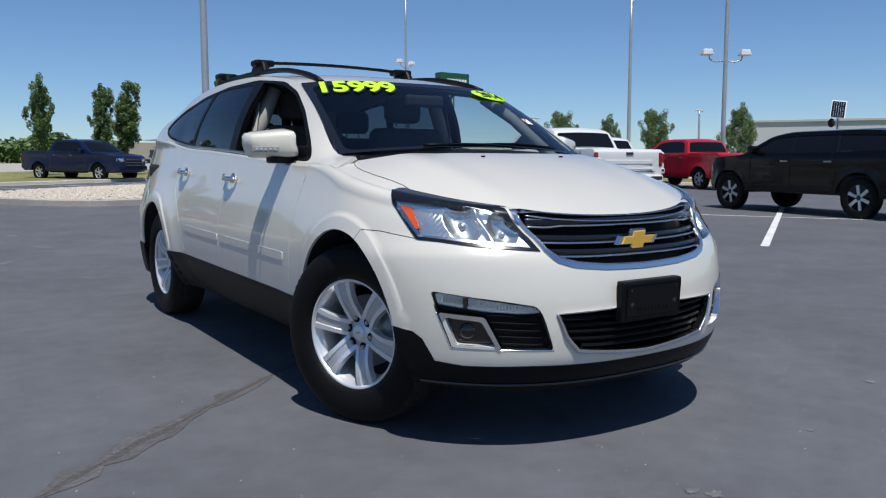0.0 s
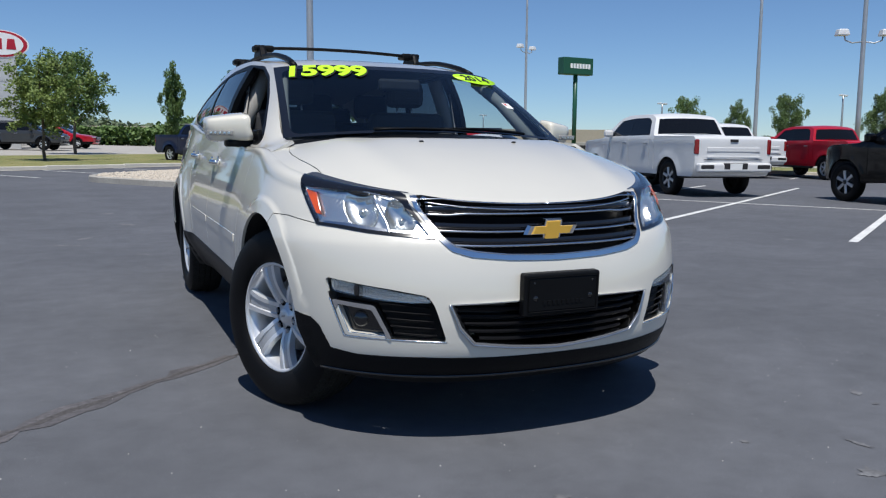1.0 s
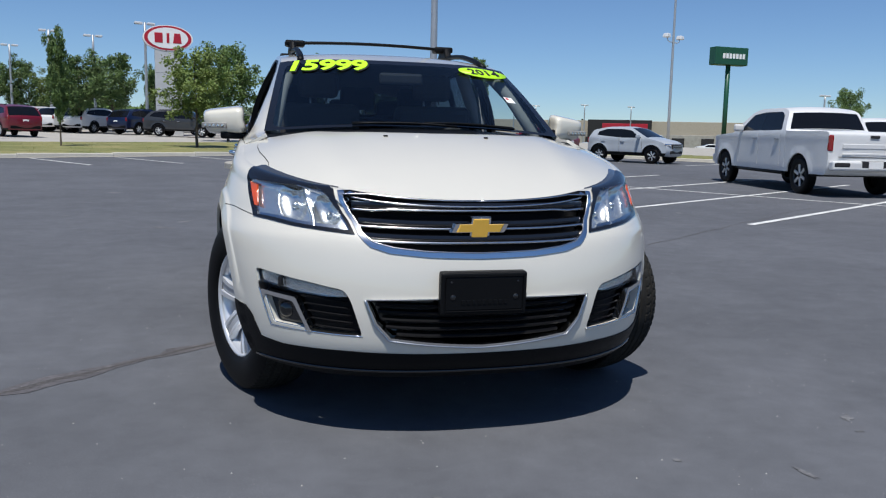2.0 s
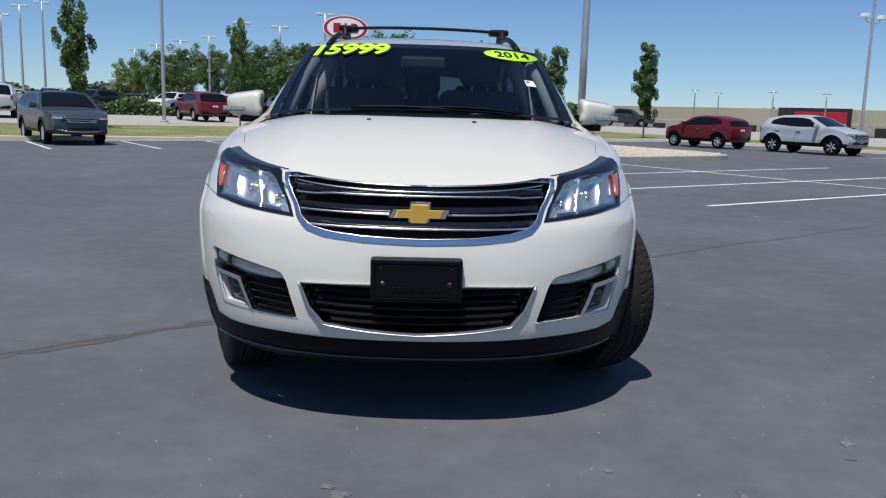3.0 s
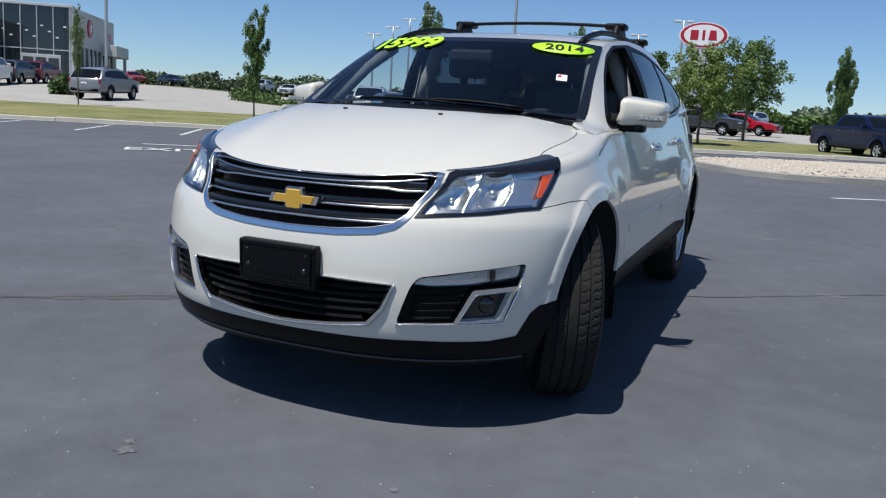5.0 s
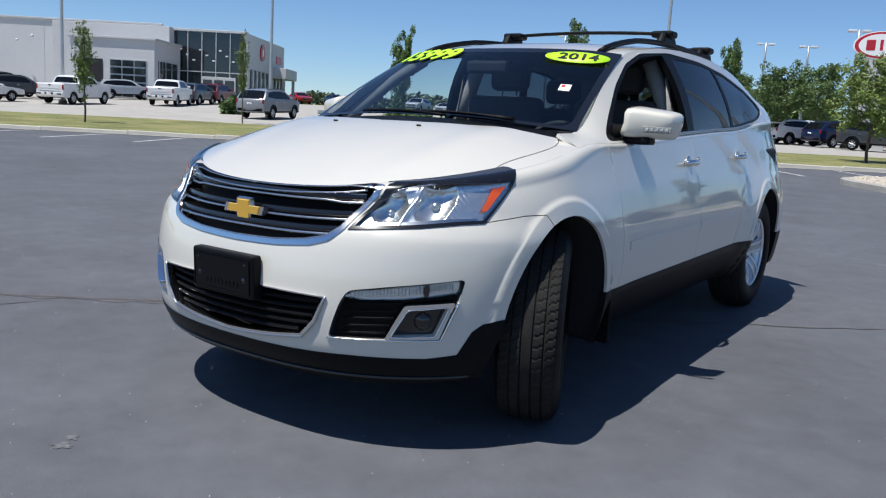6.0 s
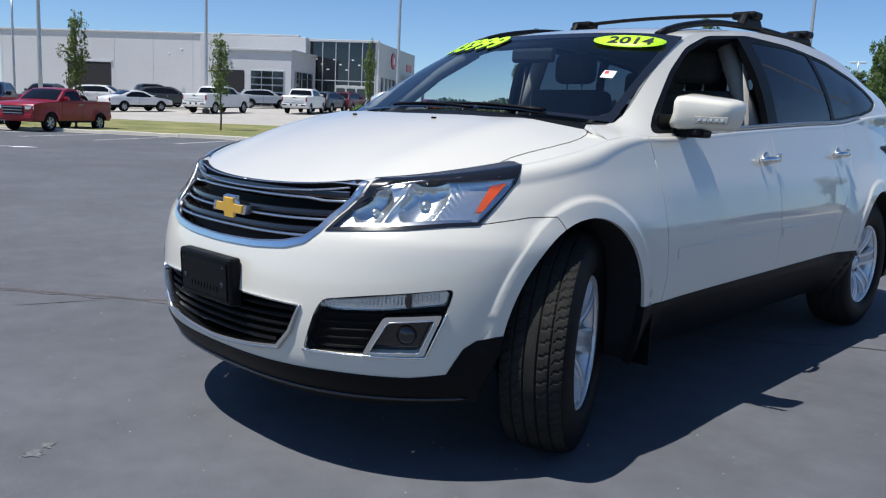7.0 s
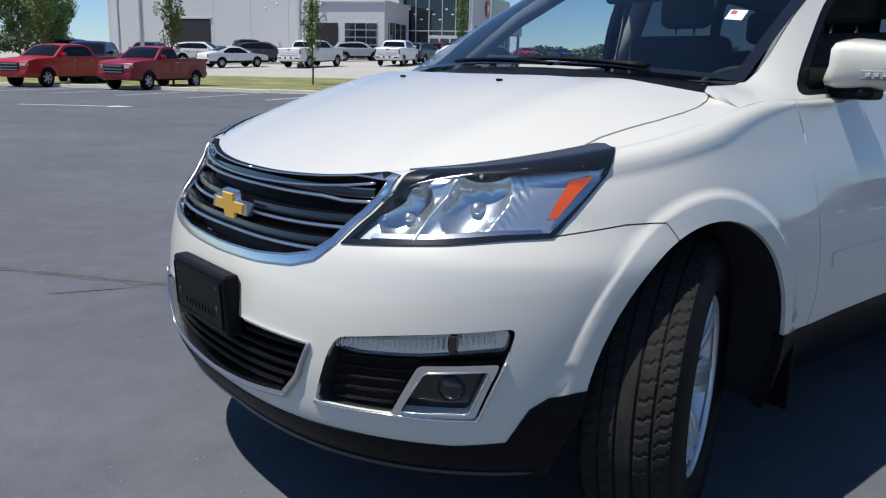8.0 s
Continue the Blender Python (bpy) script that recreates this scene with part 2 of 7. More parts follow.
def skin(name, f, vs, tris, mat, lift=0.0, lip=0.0, flip=False, pick=None):
    """The triangles of a patch carried onto the surface f(u, v), lifted along its normal, with smooth surface normals; lip turns the rim inwards."""
    if pick is not None:
        tris = tris[pick(vs[tris].mean(1))]
    used, inv = np.unique(tris, return_inverse=True)
    inv = inv.reshape(-1, 3)
    uv = vs[used]
    e = 2e-3
    p = f(uv[:, 0], uv[:, 1])
    du = f(uv[:, 0] + e, uv[:, 1]) - f(uv[:, 0] - e, uv[:, 1])
    dv = f(uv[:, 0], uv[:, 1] + e) - f(uv[:, 0], uv[:, 1] - e)
    n = np.cross(du, dv)
    n /= np.linalg.norm(n, axis=1)[:, None] + 1e-12
    if flip:
        n = -n
        inv = inv[:, ::-1]
    p = p + n * lift
    verts, faces, normals = p, [tuple(t) for t in inv], n
    if lip:
        count = {}
        for a, b, c in inv:
            for q in ((a, b), (b, c), (c, a)):
                count[q] = count.get(q, 0) + 1
        rim = [q for q in count if (q[1], q[0]) not in count]
        top = {v: i for i, v in enumerate(sorted({v for q in rim for v in q}))}
        base = len(p)
        ids = list(top)
        m = len(ids)
        out = np.zeros((m, 3))
        for a, b in rim:
            d = p[b] - p[a]
            s = np.cross(d, n[a])
            s /= np.linalg.norm(s) + 1e-12
            out[top[a]] += s
            out[top[b]] += s
        out /= np.linalg.norm(out, axis=1)[:, None] + 1e-12
        verts = np.concatenate([p, p[ids], p[ids] - n[ids] * lip])
        normals = np.concatenate([n, out, out])
        for a, b in rim:
            faces.append((base + top[b], base + top[a], base + m + top[a], base + m + top[b]))
    return mesh_of(name, verts, faces, mat, True, normals)


def text_mesh(name, body_text, size, mat, depth=0.002, bold=0.0):
    """Lettering in the built-in font as a mesh, standing in the x-z plane and read from -y."""
    c = bpy.data.curves.new(name, "FONT")
    c.body, c.size, c.extrude, c.offset = body_text, size, depth, bold
    c.align_x, c.align_y = "CENTER", "CENTER"
    ob = bpy.data.objects.new(name, c)
    scene.collection.objects.link(ob)
    me = bpy.data.meshes.new_from_object(ob.evaluated_get(bpy.context.evaluated_depsgraph_get()))
    bpy.data.objects.remove(ob)
    me.materials.clear()
    me.materials.append(mat)
    return me


# ---- the lot ----
LOT = radians(33)
AX, NX = Vector((math.cos(LOT), math.sin(LOT))), Vector((-math.sin(LOT), math.cos(LOT)))
KERB_N, KERB_A = 24.6, 31.5


def ground_z(x, y):
    """The lot is level round the subject, climbs gently towards the back and on across the next lot."""
    x, y = np.asarray(x, float), np.asarray(y, float)
    s = np.clip(np.minimum(y, 70) - 3.0, 0, None)
    n = x * NX.x + y * NX.y
    d = np.clip(n - 27.0, 0, 60)
    a = x * AX.x + y * AX.y
    w = 0.3 + 0.7 * np.clip((10 - a) / 25, 0, 1)
    return 0.015 * s * s / (s + 4) + 0.028 * w * d * d / (d + 5) - 1.5 * np.clip((a - 62) / 40, 0, 1)


def lot(a, n):
    """A place on the plan from its distance along the lot's rows and across them."""
    return (AX.x * a + NX.x * n, AX.y * a + NX.y * n)


def on_ground(x, y, up=0.0):
    return (x, y, float(ground_z(x, y)) + up)


ASPHALT = material("sealed_asphalt", (0.104, 0.108, 0.119), rough=0.8, spec=0.18, grain=0.22, size=240, stain=0.12, stain_size=0.9, fleck=0.8, fleck_size=210, bump_h=0.0008, bump_size=420, blotch=0.10)
CONCRETE = material("pale_concrete", (0.37, 0.35, 0.315), rough=0.9, grain=0.10, size=40, stain=0.12, stain_size=0.7, bump_h=0.002, bump_size=90)
KERB = material("pale_kerb_concrete", (0.56, 0.53, 0.46), rough=0.9, grain=0.12, size=40, stain=0.14, stain_size=0.9, bump_h=0.002, bump_size=90)
CONCRETE_OLD = material("weathered_concrete", (0.36, 0.34, 0.30), rough=0.92, grain=0.14, size=25, stain=0.16, stain_size=1.4, bump_h=0.003, bump_size=60)
GRASS = material("dry_summer_grass", (0.150, 0.165, 0.050), rough=0.95, grain=0.35, size=18, stain=0.22, stain_size=0.35, bump_h=0.02, bump_size=25, tint=(0.26, 0.235, 0.095))
FIELD = material("distant_meadow", (0.11, 0.14, 0.045), rough=1.0, grain=0.25, size=0.6, stain=0.25, stain_size=0.02, tint=(0.22, 0.20, 0.08))
STONE = material("cream_gravel", (0.50, 0.44, 0.36), rough=0.95, grain=0.2, size=60, stain=0.25, stain_size=18)
LINE_PAINT = material("worn_white_line_paint", (0.62, 0.62, 0.60), rough=0.8, grain=0.15, size=120, stain=0.22, stain_size=2.5)
GRIT = material("dull_grit", (0.36, 0.35, 0.33), rough=0.95, grain=0.3, size=60)
SEALER = material("worn_crack_filler", (0.090, 0.084, 0.087), rough=0.75, grain=0.35, size=40, stain=0.25, stain_size=6)
CRACK = material("crack_sealant", (0.068, 0.063, 0.062), rough=0.9, grain=0.45, size=60)
SCUFF = material("pale_scuff", (0.133, 0.134, 0.139), rough=0.95, grain=0.3, size=60, stain=0.3, stain_size=9)
LEAF = material("green_leaves", (0.100, 0.162, 0.043), rough=0.6, grain=0.25, size=3, stain=0.25, stain_size=0.8, vary=0.12)
LEAF_LIGHT = material("light_green_leaves", (0.150, 0.205, 0.048), rough=0.6, grain=0.25, size=3, stain=0.25, stain_size=0.8, vary=0.12)
# greyer leaf green with the haze of distance mixed into the colour
LEAF_FAR = material("far_foliage_painted_haze", (0.115, 0.150, 0.085), rough=0.9, grain=0.25, size=0.4, stain=0.3, stain_size=0.05)
BARK = material("grey_brown_bark", (0.11, 0.085, 0.065), rough=0.95, grain=0.3, size=30, stain=0.2, bump_h=0.01, bump_size=60)
GALVANISED = material("galvanised_steel", (0.46, 0.47, 0.48), rough=0.45, metal=0.6, grain=0.06, size=20, stain=0.08)
LAMP_HOUSING = material("pale_lamp_housing", (0.62, 0.63, 0.64), rough=0.45, grain=0.05, stain=0.06)
PANEL_WHITE = material("white_wall_panel", (0.54, 0.54, 0.54), rough=0.6, grain=0.03, size=4, stain=0.05, stain_size=0.15)
PANEL_GREY = material("light_grey_panel", (0.48, 0.49, 0.50), rough=0.5, grain=0.04, size=3, stain=0.06, stain_size=0.2)
TAN_WALL = material("tan_block_wall", (0.40, 0.35, 0.28), rough=0.9, grain=0.08, size=3, stain=0.08, stain_size=0.1)
DARK_GLASS = material("dark_curtain_glass", (0.012, 0.016, 0.020), rough=0.05, spec=0.8, grain=0.1, size=0.5)
SIGN_RED = material("red_sign_face", (0.42, 0.012, 0.030), rough=0.35, grain=0.04)
SIGN_WHITE = material("white_sign_face", (0.82, 0.82, 0.82), rough=0.4, grain=0.03)
SIGN_GREEN = material("dark_green_sign_face", (0.010, 0.075, 0.040), rough=0.4, grain=0.06)
# near-black for the painted shade of openings, and for plain black parts
SHADE_DARK = material("painted_shade_and_black", (0.02, 0.02, 0.022), rough=0.9, grain=0.2)

xs = np.unique(np.concatenate([-np.geomspace(3000, 60, 14), np.linspace(-60, 60, 61), np.geomspace(60, 3000, 14)]))
ysg = np.unique(np.concatenate([-np.geomspace(3000, 20, 12), np.linspace(-20, 100, 61), np.geomspace(100, 3000, 12)]))
ground = thing("ground", "level meadow land reaching the horizon round the lots", "ground", kind="structure", data=grid("ground", lambda x, y: (x, y, float(ground_z(x, y)) - 0.05), xs, ysg, FIELD))


def sheet(name, a0, a1, n0, n1, up, mat, label, category, step=2.0):
    """A paved or planted sheet, bounded along and across the lot's rows, that follows the land."""
    au = np.linspace(a0, a1, max(2, int((a1 - a0) / step)))
    nu = np.linspace(n0, n1, max(2, int((n1 - n0) / step)))

    def f(a, n):
        x, y = lot(a, n)
        return (x, y, float(ground_z(x, y)) + up)
    return thing(name, label, category, kind="structure", data=grid(name, f, au, nu, mat))


sheet("road", -60, KERB_A, -40, KERB_N, 0.0, ASPHALT, "dark grey sealed asphalt of the parking lot", "asphalt", 1.5)
sheet("lawn", -60, KERB_A + 6.5, KERB_N + 0.0, 37.0, 0.10, GRASS, "mown dry lawn strip between the lots", "lawn")
sheet("lawn", KERB_A, KERB_A + 6.5, -40, KERB_N, 0.10, GRASS, "mown dry lawn strip along the road", "lawn")
sheet("pavement", -90, 40, 37.0, 80.0, 0.08, CONCRETE, "pale concrete paving of the neighbouring lot", "pavement", 3.0)
sheet("road", KERB_A + 6.5, 62, -60, 60, 0.03, CONCRETE_OLD, "weathered grey road beyond the lawn", "road", 4.0)


def kerb_run(p, q, name="kerb"):
    """A concrete kerb laid in lengths from p to q, each with its joint."""
    p, q = Vector(p), Vector(q)
    d = (q - p).normalized()
    k = int((q - p).length / 3.0)
    run = thing(name, "pale concrete kerb along the asphalt", "kerb", kind="structure")
    ln = (q - p).length / k
    me = box("kerb_stone", (ln - 0.012, 0.17, 0.30), KERB, 0.025, (0, 0, -0.015))
    for i in range(k):
        c = p + d * (ln * (i + 0.5))
        part("kerb_stone", me, run, "", Matrix.Translation(on_ground(c.x, c.y)) @ pose(0, 0, 0, 0, 0, math.degrees(math.atan2(d.y, d.x))))
    gut = grid("gutter", lambda u, v: on_ground(*(p + (q - p) * u + Vector((d.y, -d.x)) * (0.08 + 0.34 * v)).to_tuple(), 0.012), np.linspace(0, 1, 40), (0, 1), CONCRETE_OLD, flip=True)
    part("gutter", gut, run, "worn concrete gutter")
    return run


kerb_run(lot(-55, KERB_N), lot(KERB_A, KERB_N))
kerb_run(lot(KERB_A, KERB_N), lot(KERB_A, -30))


def painted(line, w, name="line_marking", label="worn white painted parking line"):
    """A painted line on the asphalt."""
    pts = strip(dense(line, 0.8, closed=False), w)
    h = len(pts) // 2
    verts = [on_ground(*p, 0.007) for p in pts]
    faces = [(i, i + 1, len(pts) - 2 - i, len(pts) - 1 - i) for i in range(h - 1)]
    return thing(name, label, "line marking", "parking lines", data=mesh_of(name, verts, [f[::-1] for f in faces], LINE_PAINT, False))


for n, a0, a1 in ((-3.6, 8.0, 20.4), (-0.9, 7.8, 20.6), (1.9, 8.4, 20.8), (4.25, 7.7, 20.2), (6.6, 8.5, 20.2), (9.25, 8.6, 19.3)):
    painted([lot(a0, n), lot(a1, n - 0.1)], 0.11)
painted([lot(13.8, 12.0), lot(13.8, -14.0)], 0.11)
for a in np.arange(-37, 26, 2.75):
    painted([lot(a, KERB_N - 0.5), lot(a, KERB_N - 4.9)], 0.10)
for n in np.arange(-9, 20, 3.0):
    painted([lot(KERB_A - 0.5, n), lot(KERB_A - 4.8, n)], 0.10)

# the word painted on the lane and the arrow beside it
word = text_mesh("lane_word", "EXIT", 1.0, LINE_PAINT, 0.0015, 0.012)
ex = thing("lane_word", "faded white word EXIT painted on the asphalt", "road marking", data=word)
u, v = Vector((0.765, 0.644, 0)), Vector((-0.66, 0.75, 0))
ex.location = on_ground(-10.25, 9.62)
for q in word.vertices:
    p = u * 0.80 * q.co.x + v * q.co.y
    q.co = (p.x, p.y, float(ground_z(p.x - 10.25, p.y + 9.62)) - ex.location.z + 0.013 + q.co.z)
for c, ang, ln in (((-11.2, 10.85), 45, 1.25), ((-20.2, 3.9), 52, 2.3)):
    arrow = thing("lane_arrow", "worn white painted lane arrow on the asphalt", "road marking", "lane arrows")
    shaft = box("shaft", (ln, 0.14, 0.008), LINE_PAINT)
    bm = bmesh.new()
    f = bm.faces.new([bm.verts.new(p) for p in ((0, 0.34, 0), (0, -0.34, 0), (0.55, 0, 0))])
    r = bmesh.ops.extrude_face_region(bm, geom=[f])
    for g in r["geom"]:
        if isinstance(g, bmesh.types.BMVert):
            g.co.z += 0.008
    bmesh.ops.recalc_face_normals(bm, faces=bm.faces[:])
    arrow.matrix_basis = Matrix.Translation(on_ground(*c, 0.012)) @ pose(0, 0, 0, 0, 0, ang)
    part("shaft", shaft, arrow)
    part("head", from_bm("head", bm, LINE_PAINT), arrow, "", pose(ln / 2, 0, -0.004))

# long sealed crack under the subject, with its side branches
rng = random.Random(4)


def crack_line(a, b, w, wob, seedv, mat=None, up=0.003):
    r = random.Random(seedv)
    a, b = np.array(a), np.array(b)
    k = int(np.hypot(*(b - a)) / 0.09)
    nrm = np.array((-(b - a)[1], (b - a)[0])) / np.hypot(*(b - a))
    off, pts = 0.0, []
    for i in range(k + 1):
        off = off * 0.92 + r.uniform(-wob, wob)
        pts.append(tuple(a + (b - a) * i / k + nrm * off))
    sp = strip(pts, w)
    h = len(sp) // 2
    verts = []
    for i, q in enumerate(sp):
        c = pts[i] if i < h else pts[len(sp) - 1 - i]
        s = 0.35 + 1.5 * r.random() ** 1.5
        verts.append(on_ground(c[0] + (q[0] - c[0]) * s, c[1] + (q[1] - c[1]) * s, up))
    return mesh_of("crack", verts, [(i, i + 1, len(sp) - 2 - i, len(sp) - 1 - i)[::-1] for i in range(h - 1)], mat or CRACK, False)


for (a, b, w, wob, sd) in (((-4.6, -2.1), (-0.9, 0.86), 0.026, 0.012, 1), ((-0.9, 0.86), (3.5, 4.42), 0.018, 0.012, 2), ((3.5, 4.42), (9.0, 8.6), 0.014, 0.02, 3), ((-9, -5.2), (-4.6, -2.1), 0.022, 0.015, 4), ((-2.2, -0.32), (-2.35, -0.75), 0.010, 0.008, 5)):
    thing("crack", "dark sealed crack across the asphalt", "crack", "asphalt cracks", data=crack_line(a, b, w, wob, sd))
for (a, b, w, wob, sd) in (((-4.6, -2.1), (-0.9, 0.86), 0.10, 0.012, 1), ((-9, -5.2), (-4.6, -2.1), 0.09, 0.015, 4)):
    thing("sealed_band", "faint brownish filler band along the crack", "crack", "asphalt cracks", data=crack_line(a, b, w, wob, sd, SEALER, 0.0022))
# pale scuffs and grit on the asphalt
for i in range(120):
    x, y = (rng.uniform(-6, 8), rng.uniform(-3.4, 12)) if i % 3 else (rng.gauss(0.7, 1.5), rng.uniform(-2.9, -0.9))
    if -1.1 < x < 1.1 and -0.9 < y < 4.2:
        continue
    r0 = (0.012 + 0.085 * rng.random() ** 2.2) * (1 + max(0, y) * 0.14)
    k = 14
    ph = [rng.uniform(0.35, 1.0) for _ in range(k)]
    el, rot = rng.uniform(0.3, 0.7), rng.uniform(0, 3.1)
    vts = []
    for j in range(k):
        a = 2 * math.pi * j / k
        px, py = r0 * ph[j] * math.cos(a), r0 * ph[j] * el * math.sin(a)
        vts.append(on_ground(x + px * math.cos(rot) - py * math.sin(rot), y + px * math.sin(rot) + py * math.cos(rot), 0.0025))
    thing("scuff", "pale dried splash on the asphalt", "stain", "asphalt stains", data=mesh_of("scuff", vts, [tuple(range(k))], SCUFF, False))
gv, gf = [], []
for i in range(1500):
    x, y = rng.gauss(0.6, 2.6), rng.gauss(-1.2, 2.0)
    s = 0.0010 + 0.0034 * rng.random() ** 3
    b0 = len(gv)
    for dx, dy, dz in ((-1, -0.6, 0), (1, -0.7, 0), (0.2, 1, 0), (0, 0, 1.1)):
        gv.append(on_ground(x + dx * s, y + dy * s, dz * s + 0.0005))
    gf += [(b0, b0 + 1, b0 + 3), (b0 + 1, b0 + 2, b0 + 3), (b0 + 2, b0, b0 + 3)]
thing("grit", "scattered pale grit and pebbles on the asphalt", "grit", kind="stuff", data=mesh_of("grit", gv, gf, GRIT, False))

# ---- gravel island with its lamp post ----
isl = rounded([(9.5, 12.7), (20.2, 12.3), (20.2, 18.0), (9.5, 18.2)], 1.9, 9)
isl_d = dense(isl, 0.8)
kerb = thing("island_kerb", "pale concrete kerb round the gravel island", "kerb", kind="structure")
cx, cn = 14.85, 15.3
for i in range(len(isl_d)):
    (a0, n0), (a1, n1) = isl_d[i], isl_d[(i + 1) % len(isl_d)]
    verts = []
    for (a, n) in ((a0, n0), (a1, n1)):
        k = 0.17 / math.hypot(a - cx, n - cn)
        for kk, zz in ((0.0, -0.05), (0.0, 0.13), (k * 0.15, 0.15), (k, 0.15), (k, 0.0)):
            x, y = lot(a + (cx - a) * kk, n + (cn - n) * kk)
            verts.append(on_ground(x, y, zz))
    faces = [(j, j + 1, j + 6, j + 5)[::-1] for j in range(4)]
    part("kerb_stone", mesh_of("kerb_stone", verts, faces, CONCRETE_OLD, False), kerb)
bed = [lot(cx + (a - cx) * 0.985, cn + (n - cn) * 0.965) for a, n in isl_d]
bedv, bedf = [], []
rings = (1.0, 0.9, 0.7, 0.4, 0.0)
cxy = lot(cx, cn)
for r in rings:
    for x, y in bed:
        bedv.append(on_ground(cxy[0] + (x - cxy[0]) * r, cxy[1] + (y - cxy[1]) * r, 0.10 + 0.16 * (1 - r ** 3)))
m = len(bed)
for i in range(len(rings) - 1):
    for j in range(m):
        bedf.append((i * m + j, i * m + (j + 1) % m, (i + 1) * m + (j + 1) % m, (i + 1) * m + j))
thing("gravel_bed", "cream gravel mounded inside the island kerb", "gravel", kind="structure", data=mesh_of("gravel_bed", bedv, bedf, STONE))
sv, sf = [], []
for i in range(5200):
    a, n = rng.uniform(9.8, 20.0), rng.uniform(12.6, 18.1)
    if not inside([(cx + (p - cx) * 0.97, cn + (q - cn) * 0.94) for p, q in isl_d], a, n):
        continue
    x, y = lot(a, n)
    e = max(abs((a - cx) / 5.35), abs((n - cn) / 2.9))
    z = 0.105 + 0.16 * (1 - min(1, e) ** 3)
    s = rng.uniform(0.025, 0.06)
    b0 = len(sv)
    for dx, dy, dz in ((1, 0, 0), (0, 1, 0), (-1, 0, 0), (0, -1, 0), (0.2, 0.1, 0.75)):
        sv.append(on_ground(x + dx * s * rng.uniform(0.7, 1.2), y + dy * s * rng.uniform(0.7, 1.2), z + dz * s))
    sf += [(b0, b0 + 1, b0 + 4), (b0 + 1, b0 + 2, b0 + 4), (b0 + 2, b0 + 3, b0 + 4), (b0 + 3, b0, b0 + 4)]
thing("gravel_stones", "loose cream stones on the island", "gravel", kind="stuff", data=mesh_of("gravel_stones", sv, sf, STONE, False))

# ---- lamp posts ----


def lamp_post(x, y, h, heads, base=0.5, base_r=0.28, yaw=0.0, r=0.085, above=0.0, name="street_lamp", label="tall galvanised parking lot lamp post"):
    """A lamp post on a concrete foot: heads is "flood" (two floodlights low on a bracket), "shoe" (two flat heads), "cobra" (one on an arm) or ""."""
    p = thing(name, label, "lamp post", "lamp posts", m=Matrix.Translation(on_ground(x, y)) @ pose(0, 0, 0, 0, 0, yaw))
    part("foot", lathe("foot", [(base_r, -0.2), (base_r, base - 0.03), (base_r - 0.03, base), (0.0, base)], CONCRETE_OLD, 24), p, "round weathered concrete foot")
    part("base_plate", box("base_plate", (0.34, 0.34, 0.10), GALVANISED, 0.02, (0, 0, base + 0.05)), p)
    part("pole", tube("pole", [(0, 0, base + 0.08 + (h + above - base) * i / 6) for i in range(7)], r, GALVANISED, 10, 1.0, 0.62, up=(0, 1, 0)), p)
    if heads == "flood":
        for s in (-1, 1):
            arm = part("arm", tube("arm", [(0, 0, h - 1.1), (s * 0.45, 0, h - 1.15), (s * 0.74, 0, h - 1.05), (s * 0.78, 0, h - 0.88)], 0.03, GALVANISED, 6), p)
            part("floodlight", box("floodlight", (0.50, 0.42, 0.26), LAMP_HOUSING, 0.04, (s * 0.88, 0, h - 0.74), 2, (0.75, 0.8)), arm, "pale floodlight housing")
    if heads == "shoe":
        for s in (-1, 1):
            part("lamp_head", box("lamp_head", (0.52, 0.36, 0.16), LAMP_HOUSING, 0.04, (s * 0.42, 0, h)), p, "flat grey lamp head")
    if heads == "cobra":
        a = part("arm", tube("arm", [(0, 0, h - 0.5), (0.15, 0, h + 0.1), (0.6, 0, h + 0.75), (1.2, 0, h + 0.95)], 0.045, GALVANISED, 6), p)
        part("lamp_head", box("lamp_head", (0.75, 0.28, 0.14), LAMP_HOUSING, 0.05, (1.5, 0, h + 0.97)), a, "flat grey lamp head")
    return p


lamp_post(4.31, 18.45, 11.5, "", 1.13, 0.38, r=0.105, label="galvanised lamp post on a tall round concrete foot")
lamp_post(28.4, 48.4, 8.6, "flood", yaw=30, r=0.11, above=4.0)
lamp_post(27.7, 20.1, 6.45, "flood", yaw=-25, r=0.11, above=5.0)
lamp_post(30.1, 28.0, 9.4, "cobra", yaw=-10, r=0.11)
lamp_post(-13.4, 39.2, 12.0, "", 0.15, r=0.10)
lamp_post(-50.4, 16.3, 13.0, "", 0.3, r=0.13)
lamp_post(-51.6, 28.1, 14.0, "", 0.3, r=0.13)
lamp_post(-34.6, 31.3, 13.0, "", 0.2, r=0.10)
for x, y, z in ((-37.4, 66.7, 8.3), (-35.9, 67.8, 9.1), (-36.7, 72.9, 10.5), (-36.3, 76.5, 11.3), (-31.0, 86.1, 7.9), (-28.0, 84.0, 8.3), (-24.6, 80.8, 8.5), (-20.4, 75.7, 8.5), (-11.9, 65.3, 8.5), (-15.0, 65.0, 8.7), (-7.2, 57.0, 8.6), (-68.9, 20.8, 9.2), (39.6, 114.9, 6.8), (42.7, 113.8, 6.4), (49.5, 111.1, 6.6), (55.7, 108.2, 6.4), (52, 62, 5.8), (62.4, 49.6, 6.25), (70, 40, 6.0)):
    lamp_post(x, y, z - float(ground_z(x, y)), "shoe", 0.3, yaw=20, r=0.12)

# ---- trees ----


